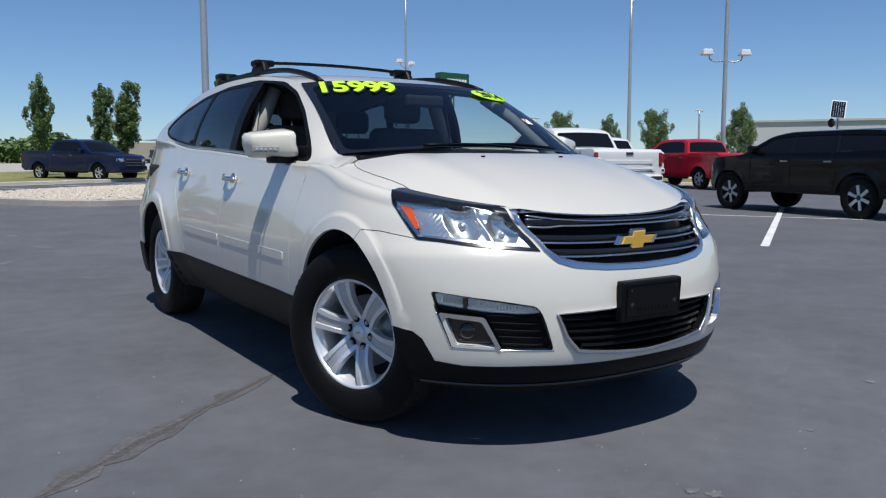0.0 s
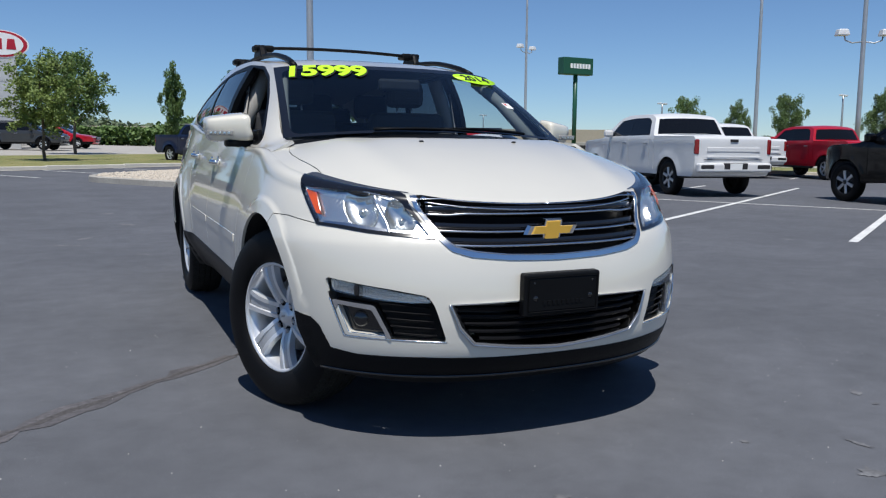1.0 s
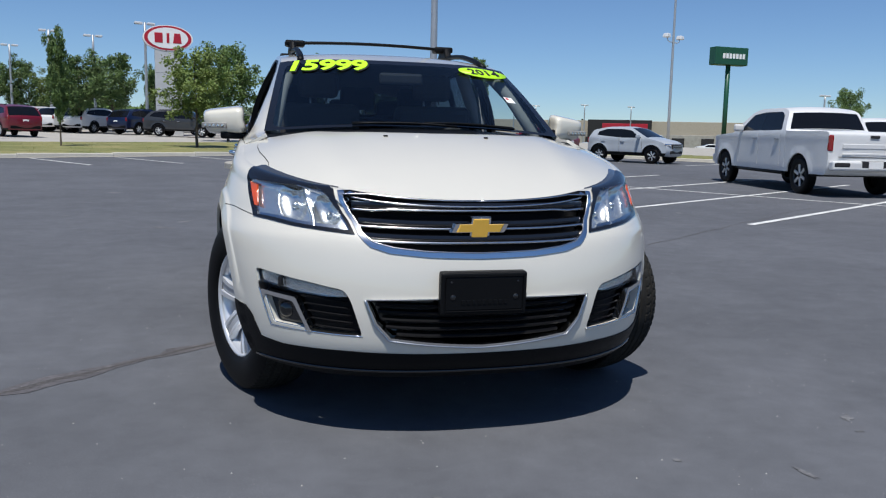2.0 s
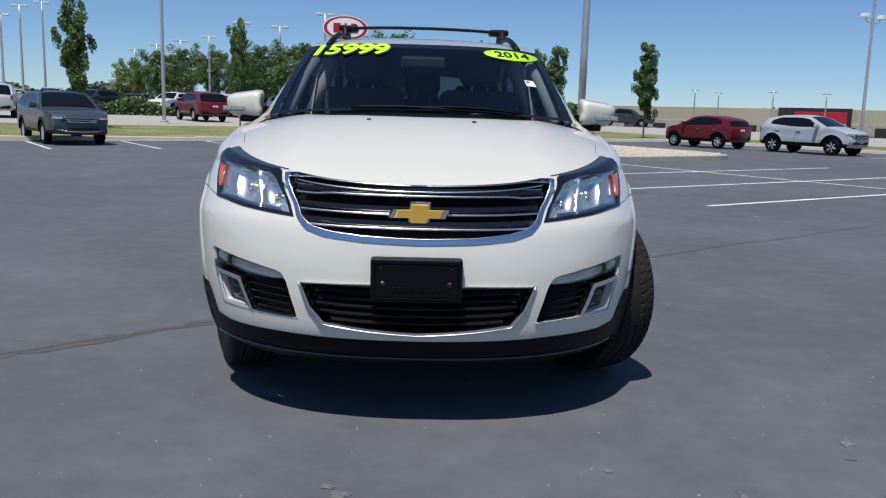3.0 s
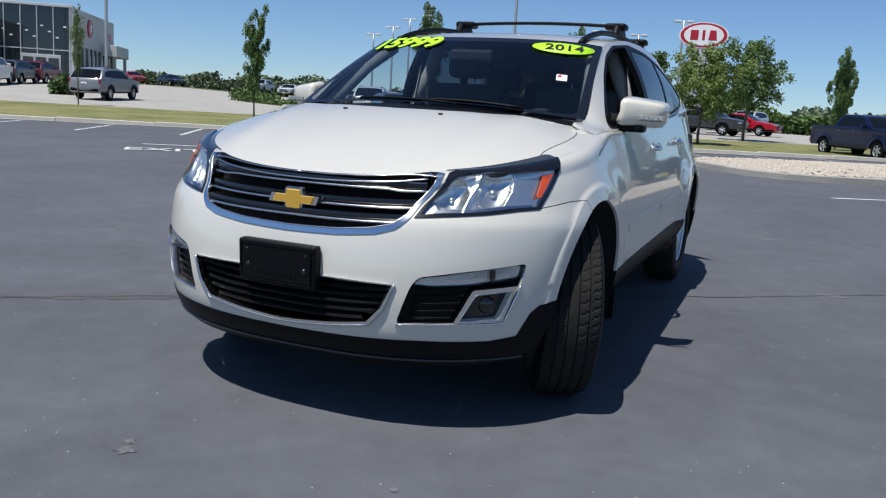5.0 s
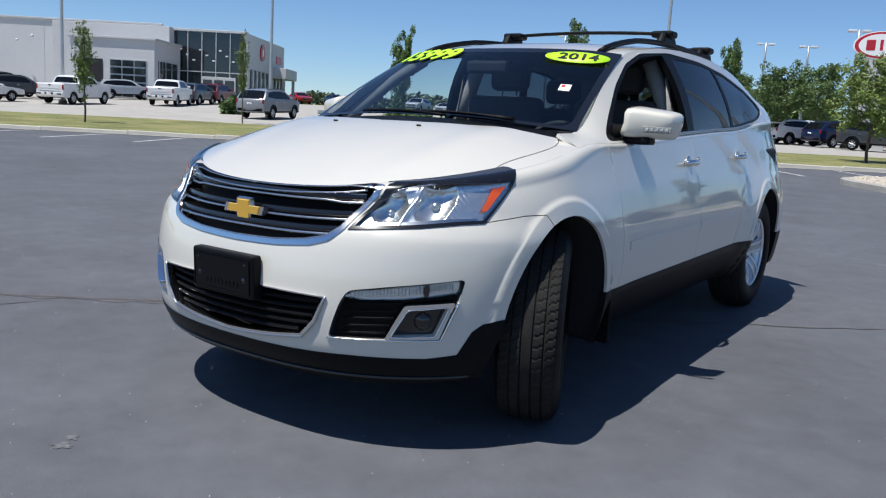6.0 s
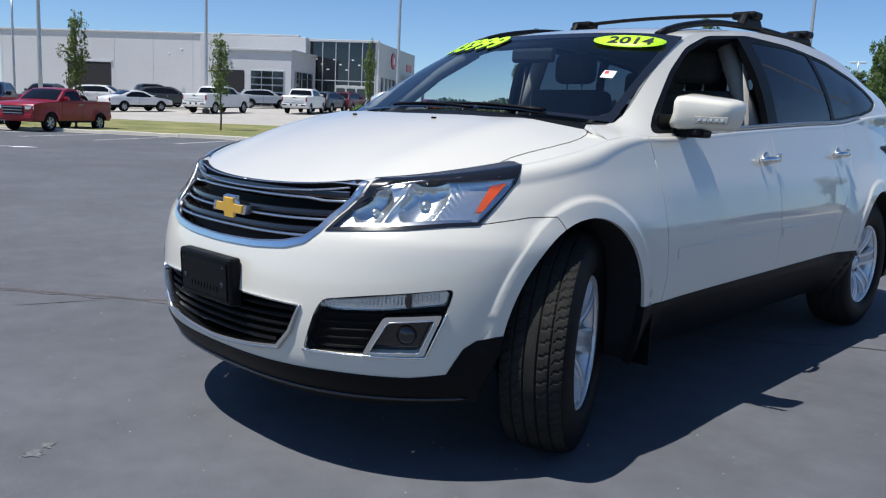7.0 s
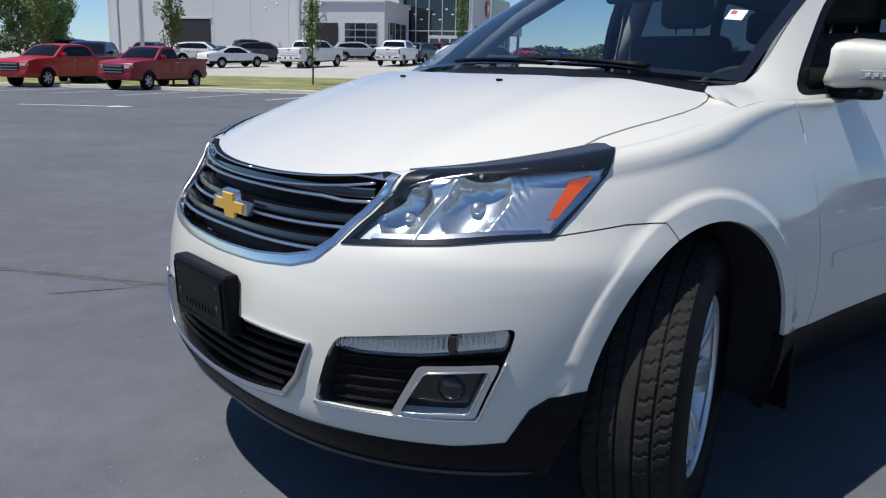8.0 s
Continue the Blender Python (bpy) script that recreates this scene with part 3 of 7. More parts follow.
def tree_meshes(seedv, h, shape, leaves, mat, size=0.14):
    """Trunk with limbs, and a crown of many small leaf blades in clumps."""
    r = random.Random(seedv)
    verts, faces = [], []

    def limb(a, b, r0, r1, seg=6):
        a, b = Vector(a), Vector(b)
        d = (b - a).normalized()
        s = d.cross(Vector((0.3, 1, 0.2))).normalized()
        t = d.cross(s)
        k0 = len(verts)
        for c, rr in ((a, r0), ((a + b) / 2 + Vector((r.uniform(-1, 1), r.uniform(-1, 1), 0)) * r0 * 0.8, (r0 + r1) / 2), (b, r1)):
            for i in range(seg):
                an = 2 * math.pi * i / seg
                verts.append(c + s * rr * math.cos(an) + t * rr * math.sin(an))
        for k in range(2):
            for i in range(seg):
                j = (i + 1) % seg
                faces.append((k0 + k * seg + i, k0 + k * seg + j, k0 + (k + 1) * seg + j, k0 + (k + 1) * seg + i))
    tr = 0.012 * h + 0.01
    tops = []
    low = {"column": 0.20, "broad": 0.26, "young": 0.30}[shape]
    limb((0, 0, -0.1), (0.02 * h * r.uniform(-0.5, 0.5), 0, low * h), tr * 1.25, tr)
    limb((0, 0, low * h * 0.98), (r.uniform(-0.02, 0.02) * h, r.uniform(-0.02, 0.02) * h, h * 0.93), tr, tr * 0.15)
    n = 16 if shape != "broad" else 22
    for i in range(n):
        t = (i + 0.5) / n
        z0 = h * (low + (0.88 - low) * t * 0.9)
        ang = i * 2.4 + r.uniform(-0.4, 0.4)
        if shape == "column":
            w = 0.120 * h * (0.45 + 0.75 * math.sin(min(1, t * 1.25) * math.pi * 0.72)) * r.uniform(0.75, 1.2)
            rise = 0.13 * h
        elif shape == "young":
            w = 0.115 * h * math.sin(0.25 + t * 2.6) * r.uniform(0.7, 1.3)
            rise = 0.12 * h
        else:
            w = 0.36 * h * math.sin(0.55 + t * 2.2) * r.uniform(0.7, 1.15)
            rise = 0.16 * h
        e = (w * math.cos(ang), w * math.sin(ang), z0 + rise * r.uniform(0.7, 1.2))
        limb((0, 0, z0), e, tr * 0.42 * (1.1 - t), tr * 0.08, 5)
        tops.append((Vector(e), w, Vector((0, 0, z0))))
    lv, lf = [], []
    clumps = []
    for e, w, o in tops:
        for k in range(6):
            c = o + (e - o) * r.uniform(0.35, 1.08) + Vector((r.gauss(0, 1), r.gauss(0, 1), r.gauss(0, 1))) * (0.045 * h)
            clumps.append((c, r.uniform(0.035, 0.07) * h * (1.35 if shape == "broad" else 1)))
    clumps.append((Vector((0, 0, h * 0.95)), 0.05 * h))
    for i in range(leaves):
        c, cr = clumps[r.randrange(len(clumps))]
        d = Vector((r.gauss(0, 1), r.gauss(0, 1), r.gauss(0, 1))).normalized() * cr * r.random() ** 0.45
        q = c + d
        a = Vector((r.gauss(0, 1), r.gauss(0, 1), r.gauss(0, 0.6))).normalized()
        b = a.cross(Vector((r.gauss(0, 1), r.gauss(0, 1), r.gauss(0, 1)))).normalized()
        s = size * r.uniform(0.6, 1.3)
        k0 = len(lv)
        lv += [q - a * s * 0.6, q + b * s * 0.32, q + a * s * 0.6, q - b * s * 0.32]
        lf.append((k0, k0 + 1, k0 + 2, k0 + 3))
    return mesh_of("trunk", verts, faces, BARK), mesh_of("crown", lv, lf, mat, False)


COLUMNS = [tree_meshes(s, 5.0, "column", 15000, LEAF, 0.115) for s in (3, 8, 13)]
YOUNG = [tree_meshes(s, 5.0, "young", 2600, LEAF_LIGHT, 0.13) for s in (5, 21)]
BROAD = [tree_meshes(s, 6.0, "broad", 12000, m, 0.155) for s, m in ((7, LEAF_LIGHT), (11, LEAF), (19, LEAF))]


def tree(x, y, h, kind, i, label, category="tree", wide=1.0):
    t, c = kind[i % len(kind)]
    k = h / (6.0 if kind is BROAD else 5.0)
    ob = thing("tree", label, category, "trees", m=Matrix.Translation(on_ground(x, y)) @ pose(0, 0, 0, 0, 0, 77 * i) @ Matrix.Diagonal((k * wide, k * wide, k, 1)))
    part("trunk", t, ob)
    part("crown", c, ob, "crown of small green leaves")
    return ob


NARROW = "narrow upright green tree on the lawn"
for i, (x, y, h, w) in enumerate(((2.9, 38.9, 4.6, 0.62), (6.4, 43.1, 4.85, 0.58), (6.85, 39.5, 4.65, 0.80), (-14.2, 30.4, 5.45, 0.58), (-8.1, 33.0, 5.0, 0.46), (11.8, 39.5, 5.0, 0.66), (-19.4, 24.6, 4.6, 0.50), (-7.6, 64.0, 5.4, 0.62))):
    tree(x, y, h, COLUMNS, i, NARROW, wide=w)
for i, (x, y, h) in enumerate(((-30.4, 16.9, 4.4), (-30.0, 25.2, 4.6), (-32.0, 11.2, 4.9), (-38.9, 7.9, 6.0))):
    tree(x, y, h, YOUNG, i, "slender young tree with a sparse light green crown", wide=(0.62, 0.42, 0.6, 0.55)[i])
tree(-2.75, 34.6, 4.3, BROAD, 0, "spreading light green street tree on the lawn")
tree(-1.55, 44.8, 5.5, BROAD, 1, "spreading green tree on the lawn", wide=0.95)
tree(-11.4, 56.0, 5.3, BROAD, 2, "spreading green tree behind the parked cars")
for i, (x, y, h) in enumerate(((-30.8, 84, 5.2), (-27.6, 82.5, 6.2), (-24.0, 80.5, 6.4), (-15.4, 70, 5.0), (-10.4, 63.5, 5.9), (-20.0, 77, 6.0))):
    tree(x, y, h, BROAD, i, "round-crowned green tree behind the parked cars")
for i, (x, y, h) in enumerate(((37.6, 41.8, 4.3), (38.7, 38.1, 3.8), (39.4, 34.5, 4.2), (39.6, 28.0, 4.1), (-56.5, 10.6, 6.4), (-60.5, 13.5, 6.2), (-66, 15, 6.2))):
    tree(x, y, h, BROAD, 1 + i % 2, "small dense green tree beyond the road", wide=0.72)


def foliage_band(name, label, pts, h, depth, count, size, mat):
    """A far belt of trees or a hedge: many leaf clumps with an uneven top."""
    r = random.Random(int(abs(pts[0][0]) * 10) + 5)
    lv, lf = [], []
    seg = [(Vector(a), Vector(b)) for a, b in zip(pts, pts[1:])]
    tot = sum((b - a).length for a, b in seg)
    for a, b in seg:
        for _ in range(int(count * (b - a).length / tot)):
            t = r.random()
            c = a + (b - a) * t
            d = (b - a).normalized()
            u = (a - Vector(pts[0])).length + (b - a).length * t
            top = h * (0.55 + 0.3 * math.sin(u * 2.1 / h) * math.sin(u * 0.37 / h + 1) + 0.2 * math.sin(u * 0.83 / h) + 0.15 * r.random())
            q = c + Vector((-d.y, d.x)) * r.uniform(-depth, depth)
            z = top * r.random() ** 0.6
            p = Vector(on_ground(q.x, q.y, z))
            e = Vector((r.gauss(0, 1), r.gauss(0, 1), r.gauss(0, 0.7))).normalized()
            f = e.cross(Vector((r.gauss(0, 1), r.gauss(0, 1), r.gauss(0, 1)))).normalized()
            s = size * r.uniform(0.5, 1.3)
            k0 = len(lv)
            lv += [p - e * s, p + f * s * 0.7, p + e * s, p - f * s * 0.7]
            lf.append((k0, k0 + 1, k0 + 2, k0 + 3))
    return thing(name, label, "foliage", kind="stuff", data=mesh_of(name, lv, lf, mat, False))


foliage_band("woods", "dark green belt of distant trees with haze painted into its colour", [(-320, -40), (-300, 120), (-190, 230), (-60, 270), (40, 250)], 10.0, 12, 46000, 0.8, LEAF_FAR)
foliage_band("woods", "dark green belt of distant trees with haze painted into its colour", [(40, 250), (180, 240), (300, 120), (330, -20)], 8.0, 10, 18000, 0.75, LEAF_FAR)
foliage_band("thicket", "green thicket at the edge of the far lot", [(-22, 92), (-4, 91), (4, 96), (9, 99)], 4.3, 2.5, 24000, 0.24, LEAF)
foliage_band("shrub", "low green shrub bed before the showroom", [(-39.4, 31.6), (-38.6, 32.6)], 1.1, 0.7, 900, 0.16, LEAF)
foliage_band("thicket", "green thicket before the tan building", [(9, 99), (14, 101), (20, 104)], 3.3, 2.0, 9000, 0.22, LEAF)
foliage_band("hedge", "low clipped green hedge between parked cars", [(-37.0, 46.0), (-29.5, 43.6)], 0.95, 0.9, 5200, 0.11, LEAF)
foliage_band("hedge", "low clipped green hedge beside the parked cars", [(-25.5, 53.5), (-15.5, 57.0)], 1.5, 0.9, 6500, 0.13, LEAF)
gv, gf = [], []
for i in range(12000):
    if i % 3:
        a, n = rng.uniform(-52, 30), rng.uniform(KERB_N + 0.12, 36.8)
    else:
        a, n = rng.uniform(KERB_A + 0.12, KERB_A + 6.3), rng.uniform(-8, KERB_N)
    x, y = lot(a, n)
    s = rng.uniform(0.012, 0.032)
    an = rng.uniform(0, 6.28)
    k0 = len(gv)
    gv += [on_ground(x - 0.02 * math.cos(an), y - 0.02 * math.sin(an), 0.09), on_ground(x + 0.02 * math.cos(an), y + 0.02 * math.sin(an), 0.09), on_ground(x + rng.uniform(-0.03, 0.03), y + rng.uniform(-0.03, 0.03), 0.10 + s)]
    gf.append((k0, k0 + 1, k0 + 2))
thing("grass_blades", "dry mown grass blades on the lawn", "grass", kind="stuff", data=mesh_of("grass_blades", gv, gf, GRASS, False))

# ---- buildings and signs ----


def wall_box(name, parent, a0, a1, n0, n1, z0, z1, mat, label="", bevel=0.03):
    """A block of building between two places along and across the rows."""
    x, y = lot((a0 + a1) / 2, (n0 + n1) / 2)
    me = box(name, (a1 - a0, n1 - n0, z1 - z0), mat, bevel)
    ob = part(name, me, parent, label, pose(x, y, (z0 + z1) / 2, 0, 0, 33))
    ob.matrix_parent_inverse = parent.matrix_basis.inverted()
    return ob


def dealership():
    b = thing("dealership", "white panelled car dealership with dark glass showroom front", "building")
    g = 1.75
    main = wall_box("main_hall", b, -66.0, -31.0, 77.0, 110.0, g - 1, g + 7.3, PANEL_WHITE)
    for i in range(8):
        wall_box("panel_joint", main, -65.8 + 4.6 * i, -65.74 + 4.6 * i, 76.985, 77.01, g, g + 7.2, PANEL_GREY, bevel=0)
    wall_box("parapet_cap", main, -66.3, -30.9, 76.85, 77.25, g + 7.25, g + 7.45, PANEL_GREY)
    wall_box("stepped_hall", b, -41.5, -29.9, 76.2, 77.4, g - 1, g + 7.15, PANEL_WHITE)
    # solid panel on the wall; the bay's inner shade is its colour
    bay = wall_box("bay_opening", b, -57.6, -52.4, 76.92, 77.2, g, g + 4.1, SHADE_DARK, "service bay drawn as a flat dark panel, its shade painted")
    wall_box("bay_lintel", bay, -57.8, -52.2, 76.86, 77.0, g + 4.08, g + 4.28, PANEL_GREY)
    ann = wall_box("service_annex", b, -36.9, -29.1, 70.5, 77.0, g - 1, g + 5.3, PANEL_WHITE, "white service reception block")
    wall_box("parapet_cap", ann, -37.1, -28.9, 70.3, 77.0, g + 5.25, g + 5.46, PANEL_GREY)
    # also a closed panel, painted as dark as the shaded doorway
    wall_box("doorway", ann, -36.2, -33.9, 70.42, 70.8, g, g + 3.4, SHADE_DARK, "drive-in doorway drawn as a dark panel, its shade painted")
    door = wall_box("overhead_door", ann, -33.3, -29.8, 70.44, 70.7, g, g + 3.5, PANEL_GREY, "glazed sectional overhead door")
    for i in range(5):
        for j in range(3):
            wall_box("pane", door, -33.15 + 1.12 * j, -32.13 + 1.12 * j, 70.40, 70.46, g + 0.12 + 0.68 * i, g + 0.66 + 0.68 * i, DARK_GLASS, bevel=0)
    side = wall_box("side_glazing", ann, -29.12, -29.0, 71.4, 76.0, g + 0.2, g + 3.5, DARK_GLASS, "dark side glazing")
    for i in range(4):
        wall_box("mullion", side, -29.06, -28.96, 71.4 + 1.5 * i, 71.48 + 1.5 * i, g + 0.2, g + 3.5, PANEL_GREY, bevel=0)
    tower = wall_box("glass_front", b, -29.9, -22.8, 77.3, 92.4, g - 1, g + 6.95, DARK_GLASS, "tall dark curtain wall")
    wall_box("parapet_cap", tower, -30.0, -22.5, 77.15, 77.5, g + 6.9, g + 7.15, PANEL_WHITE)
    for i in range(6):
        wall_box("mullion", tower, -29.9 + 1.41 * i, -29.82 + 1.41 * i, 77.2, 77.35, g, g + 6.95, PANEL_GREY, bevel=0)
    wall_box("transom", tower, -29.9, -22.8, 77.22, 77.34, g + 3.0, g + 3.1, PANEL_GREY, bevel=0)
    dr = wall_box("entrance", tower, -27.0, -23.6, 77.12, 77.3, g, g + 2.6, PANEL_WHITE, "white-framed entrance doors")
    for i in range(3):
        wall_box("pane", dr, -26.85 + 1.1 * i, -25.95 + 1.1 * i, 77.08, 77.2, g + 0.1, g + 2.3, DARK_GLASS, bevel=0)
    for i in range(10):
        wall_box("ceiling_lamp", tower, -29.3 + 0.66 * i, -29.05 + 0.66 * i, 77.24, 77.29, g + 5.1 - 0.5 * (i % 3), g + 5.22 - 0.5 * (i % 3), SIGN_WHITE, "pale lamp behind the glass", bevel=0)
    wall_box("sign_wall", b, -22.8, -22.5, 77.3, 92.6, g + 3.6, g + 7.0, PANEL_WHITE, "white side wall carrying a round red sign")
    wall_box("corner_pier", b, -22.9, -22.45, 77.25, 78.0, g - 1, g + 3.7, PANEL_WHITE)
    wall_box("wing_glazing", b, -22.8, -22.6, 78.0, 92.4, g - 1, g + 3.6, DARK_GLASS, "dark showroom glazing")
    wall_box("canopy", b, -22.5, -20.9, 87.0, 92.4, g + 3.2, g + 4.35, PANEL_WHITE, "white entrance canopy")
    for i in range(9):
        wall_box("column", b, -22.62, -22.45, 79.2 + 1.6 * i, 79.42 + 1.6 * i, g - 1, g + 3.62, PANEL_WHITE)
    for n in (87.3, 92.0):
        wall_box("column", b, -21.4, -21.1, n, n + 0.3, g - 1, g + 3.25, PANEL_WHITE)
    x, y = lot(-22.48, 82.7)
    sg = part("round_sign", lathe("round_sign", [(0, 0.0), (0.85, 0.0), (0.85, -0.12), (0, -0.12)], SIGN_RED, 32, "y", smooth=False), b, "round red sign", pose(x, y, g + 5.55, 0, 0, 123))
    part("sign_bar", box("sign_bar", (0.4, 0.05, 0.7), SIGN_WHITE, 0.01, (0, -0.13, 0)), sg)
    x, y = lot(-22.46, 89.8)
    part("wall_sign", box("wall_sign", (2.2, 0.1, 0.8), SIGN_RED, 0.02), b, "small red wall sign", pose(x, y, g + 5.3, 0, 0, 123))
    for a in (-26, -29):
        wall_box("roof_unit", b, a, a + 1.6, 82, 84, g + 6.9, g + 7.6, PANEL_GREY, "grey rooftop unit")
    for a in (-45.0, -40.3, -35.6):
        x, y = lot(a, 76.1 if a < -41 else 70.3)
        part("wall_lamp", lathe("wall_lamp", [(0.0, 0.25), (0.10, 0.2), (0.16, 0.0), (0.0, 0.0)], LAMP_HOUSING, 14), b, "white wall lamp", pose(x, y, g + 5.0))


dealership()

pyl = thing("pylon_sign", "tall grey pylon with an oval red and white sign", "sign", m=Matrix.Translation(on_ground(-5.6, 55.6)) @ pose(0, 0, 0, 0, 0, 8))
part("pylon", box("pylon", (1.75, 0.55, 6.0), PANEL_GREY, 0.05, (0, 0, 2.9)), pyl)
for i in range(4):
    part("panel_joint", box("panel_joint", (1.67, 0.56, 0.02), LAMP_GREY, 0, (0, 0, 1.0 + 1.1 * i)), pyl)
ovs = [("oval_rim", 1.0, SIGN_WHITE, 0.30), ("oval_ring", 0.94, SIGN_RED, 0.315), ("oval_face", 0.80, SIGN_WHITE, 0.33)]
for nm, k, mt, d in ovs:
    me = lathe(nm, [(0, -d), (k, -d), (k, d), (0, d)], mt, 40, "y", smooth=False)
    for w_ in me.vertices:
        w_.co.x *= 1.62
        w_.co.z *= 0.86
    part(nm, me, pyl, "", pose(0, 0, 6.62))
for i, bw in enumerate((0.52, 0.18, 0.56)):
    part("letter_bar", box("letter_bar", (bw, 0.70, 0.66), SIGN_RED, 0.02, ((-0.60, 0.0, 0.60)[i], 0, 6.62), 2, (0.7, 1) if i == 2 else None), pyl, "plain red bar standing for a letter")

ms = thing("store_sign", "dark green box sign on a steel post", "sign", m=Matrix.Translation(on_ground(39.8, 59.2)) @ pose(0, 0, 0, 0, 0, 4))
part("post", tube("post", [(0, 0, -0.5), (0, 0, 7.7)], 0.20, SIGN_GREEN, 10, up=(0, 1, 0)), ms)
part("sign_box", box("sign_box", (3.3, 0.9, 1.5), SIGN_GREEN, 0.06, (0, 0, 7.95)), ms)
for i in range(7):
    part("letter_bar", box("letter_bar", (0.24, 0.02, 0.42), SIGN_WHITE, 0.005, (-0.95 + 0.33 * i + 0.15, -0.46, 7.95)), ms, "plain pale bar standing for a letter")

store = thing("superstore", "long low tan superstore with a dark red entrance", "building")
sx = lambda t: (30 + (112 - 30) * t, 186 + (150 - 186) * t)
ang = math.degrees(math.atan2(150 - 186, 82))


def store_block(name, t0, t1, dep, z1, mat, label="", off=0.0):
    (x0, y0), (x1, y1) = sx(t0), sx(t1)
    ln = math.hypot(x1 - x0, y1 - y0)
    part(name, box(name, (ln, dep, z1 + 1), mat, 0.05), store, label, pose((x0 + x1) / 2, (y0 + y1) / 2, (z1 - 1) / 2) @ pose(0, 0, 0, 0, 0, ang) @ pose(0, dep / 2 - off, 0))


store_block("wall", -0.35, 1.3, 40, 5.9, TAN_WALL)
store_block("band", -0.35, 1.3, 39, 3.0, CONCRETE_OLD, "grey lower wall", 0.2)
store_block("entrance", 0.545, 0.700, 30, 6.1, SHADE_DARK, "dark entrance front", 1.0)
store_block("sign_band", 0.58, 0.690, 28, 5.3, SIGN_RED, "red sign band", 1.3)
# dark blocks before the wall paint the shade of shop bays
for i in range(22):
    store_block("bay_shadow", -0.3 + 0.07 * i, -0.27 + 0.07 * i, 10, 2.3, SHADE_DARK, "dark block painting the shade of a shop bay", 0.5)
wb = thing("warehouse", "low white flat-roofed warehouse beyond the road", "building", m=pose(96, 54, 0, 0, 0, -57))
part("wall", box("wall", (26, 14, 7.0), PANEL_WHITE, 0.05, (0, 0, 2.6)), wb)
part("roof_cap", box("roof_cap", (26.4, 14.4, 0.3), PANEL_GREY, 0.03, (0, 0, 6.2)), wb)
for i in range(5):
    part("dock_door", box("dock_door", (3.0, 0.1, 3.2), PANEL_GREY, 0.01, (-10 + 5 * i, -7.02, 2.0)), wb)
sp = thing("solar_post", "small tilted solar panel on a slim post", "sign", m=Matrix.Translation(on_ground(23.6, 12.4)) @ Matrix.Diagonal((0.78, 0.78, 0.93, 1)))
part("post", tube("post", [(0, 0, 0), (0, 0, 2.7)], 0.03, GALVANISED, 8, up=(0, 1, 0)), sp)
part("panel", box("panel", (0.52, 0.04, 0.60), DARK_GLASS, 0.01), sp, "dark solar panel", pose(-0.05, -0.03, 3.0, -22, 6, -59))
part("frame", box("frame", (0.60, 0.03, 0.68), SIGN_WHITE, 0.01), sp, "white panel frame", pose(-0.03, -0.02, 2.995, -22, 6, -59))
for i in range(5):
    part("cell_line", box("cell_line", (0.008, 0.044, 0.60), GALVANISED, 0), sp, "", pose(-0.05, -0.03, 3.0, -22, 6, -59) @ pose((i - 2) * 0.087, -0.001, 0))
part("sounder", lathe("sounder", [(0.05, 0.10), (0.16, -0.12), (0.0, -0.10)], SHADE_DARK, 16, "x"), sp, "black horn sounder", pose(-0.10, 0.16, 2.52))

# ---- body surface of the subject car: x to its left, y to its tail, z up ----
YE, P1 = 0.05, 1.34
FRONT_Z = (0.18, 0.26, 0.34, 0.44, 0.56, 0.66, 0.74, 0.82, 0.90, 0.96, 1.06)
FRONT_Y = (-0.70, -0.80, -0.85, -0.868, -0.866, -0.852, -0.828, -0.782, -0.725, -0.655, -0.50)
WIDE_Z = (0.18, 0.28, 0.40, 0.52, 0.64, 0.76, 0.88, 1.00, 1.10, 1.22)
WIDE_X = (0.86, 0.901, 0.925, 0.939, 0.947, 0.946, 0.926, 0.891, 0.862, 0.825)


def smooth_table(v, xs, ys):
    """Monotone-ish cubic through a short table."""
    xs, ys = np.asarray(xs, float), np.asarray(ys, float)
    m = np.gradient(ys, xs)
    v = np.clip(v, xs[0], xs[-1])
    i = np.clip(np.searchsorted(xs, v) - 1, 0, len(xs) - 2)
    h = xs[i + 1] - xs[i]
    t = (v - xs[i]) / h
    return ((2 * t**3 - 3 * t**2 + 1) * ys[i] + (t**3 - 2 * t**2 + t) * h * m[i]
            + (-2 * t**3 + 3 * t**2) * ys[i + 1] + (t**3 - t**2) * h * m[i + 1])


def bump(d, w):
    return np.exp(-(d / w) ** 2)


def hood_z(x, y):
    """Height of the hood and the fender tops over the plan."""
    c = smooth_table(y, (-0.9, -0.72, -0.64, -0.5, -0.3, -0.065, 0.2, 0.6, 1.2), (0.79, 0.893, 0.932, 0.994, 1.068, 1.135, 1.182, 1.235, 1.27))
    crease = 0.008 * bump(np.abs(x) - 0.47 - 0.12 * (y + 0.6), 0.09)
    return c - 0.172 * np.abs(x) ** 2.9 + crease * np.clip((y + 0.75) / 0.3, 0, 1)


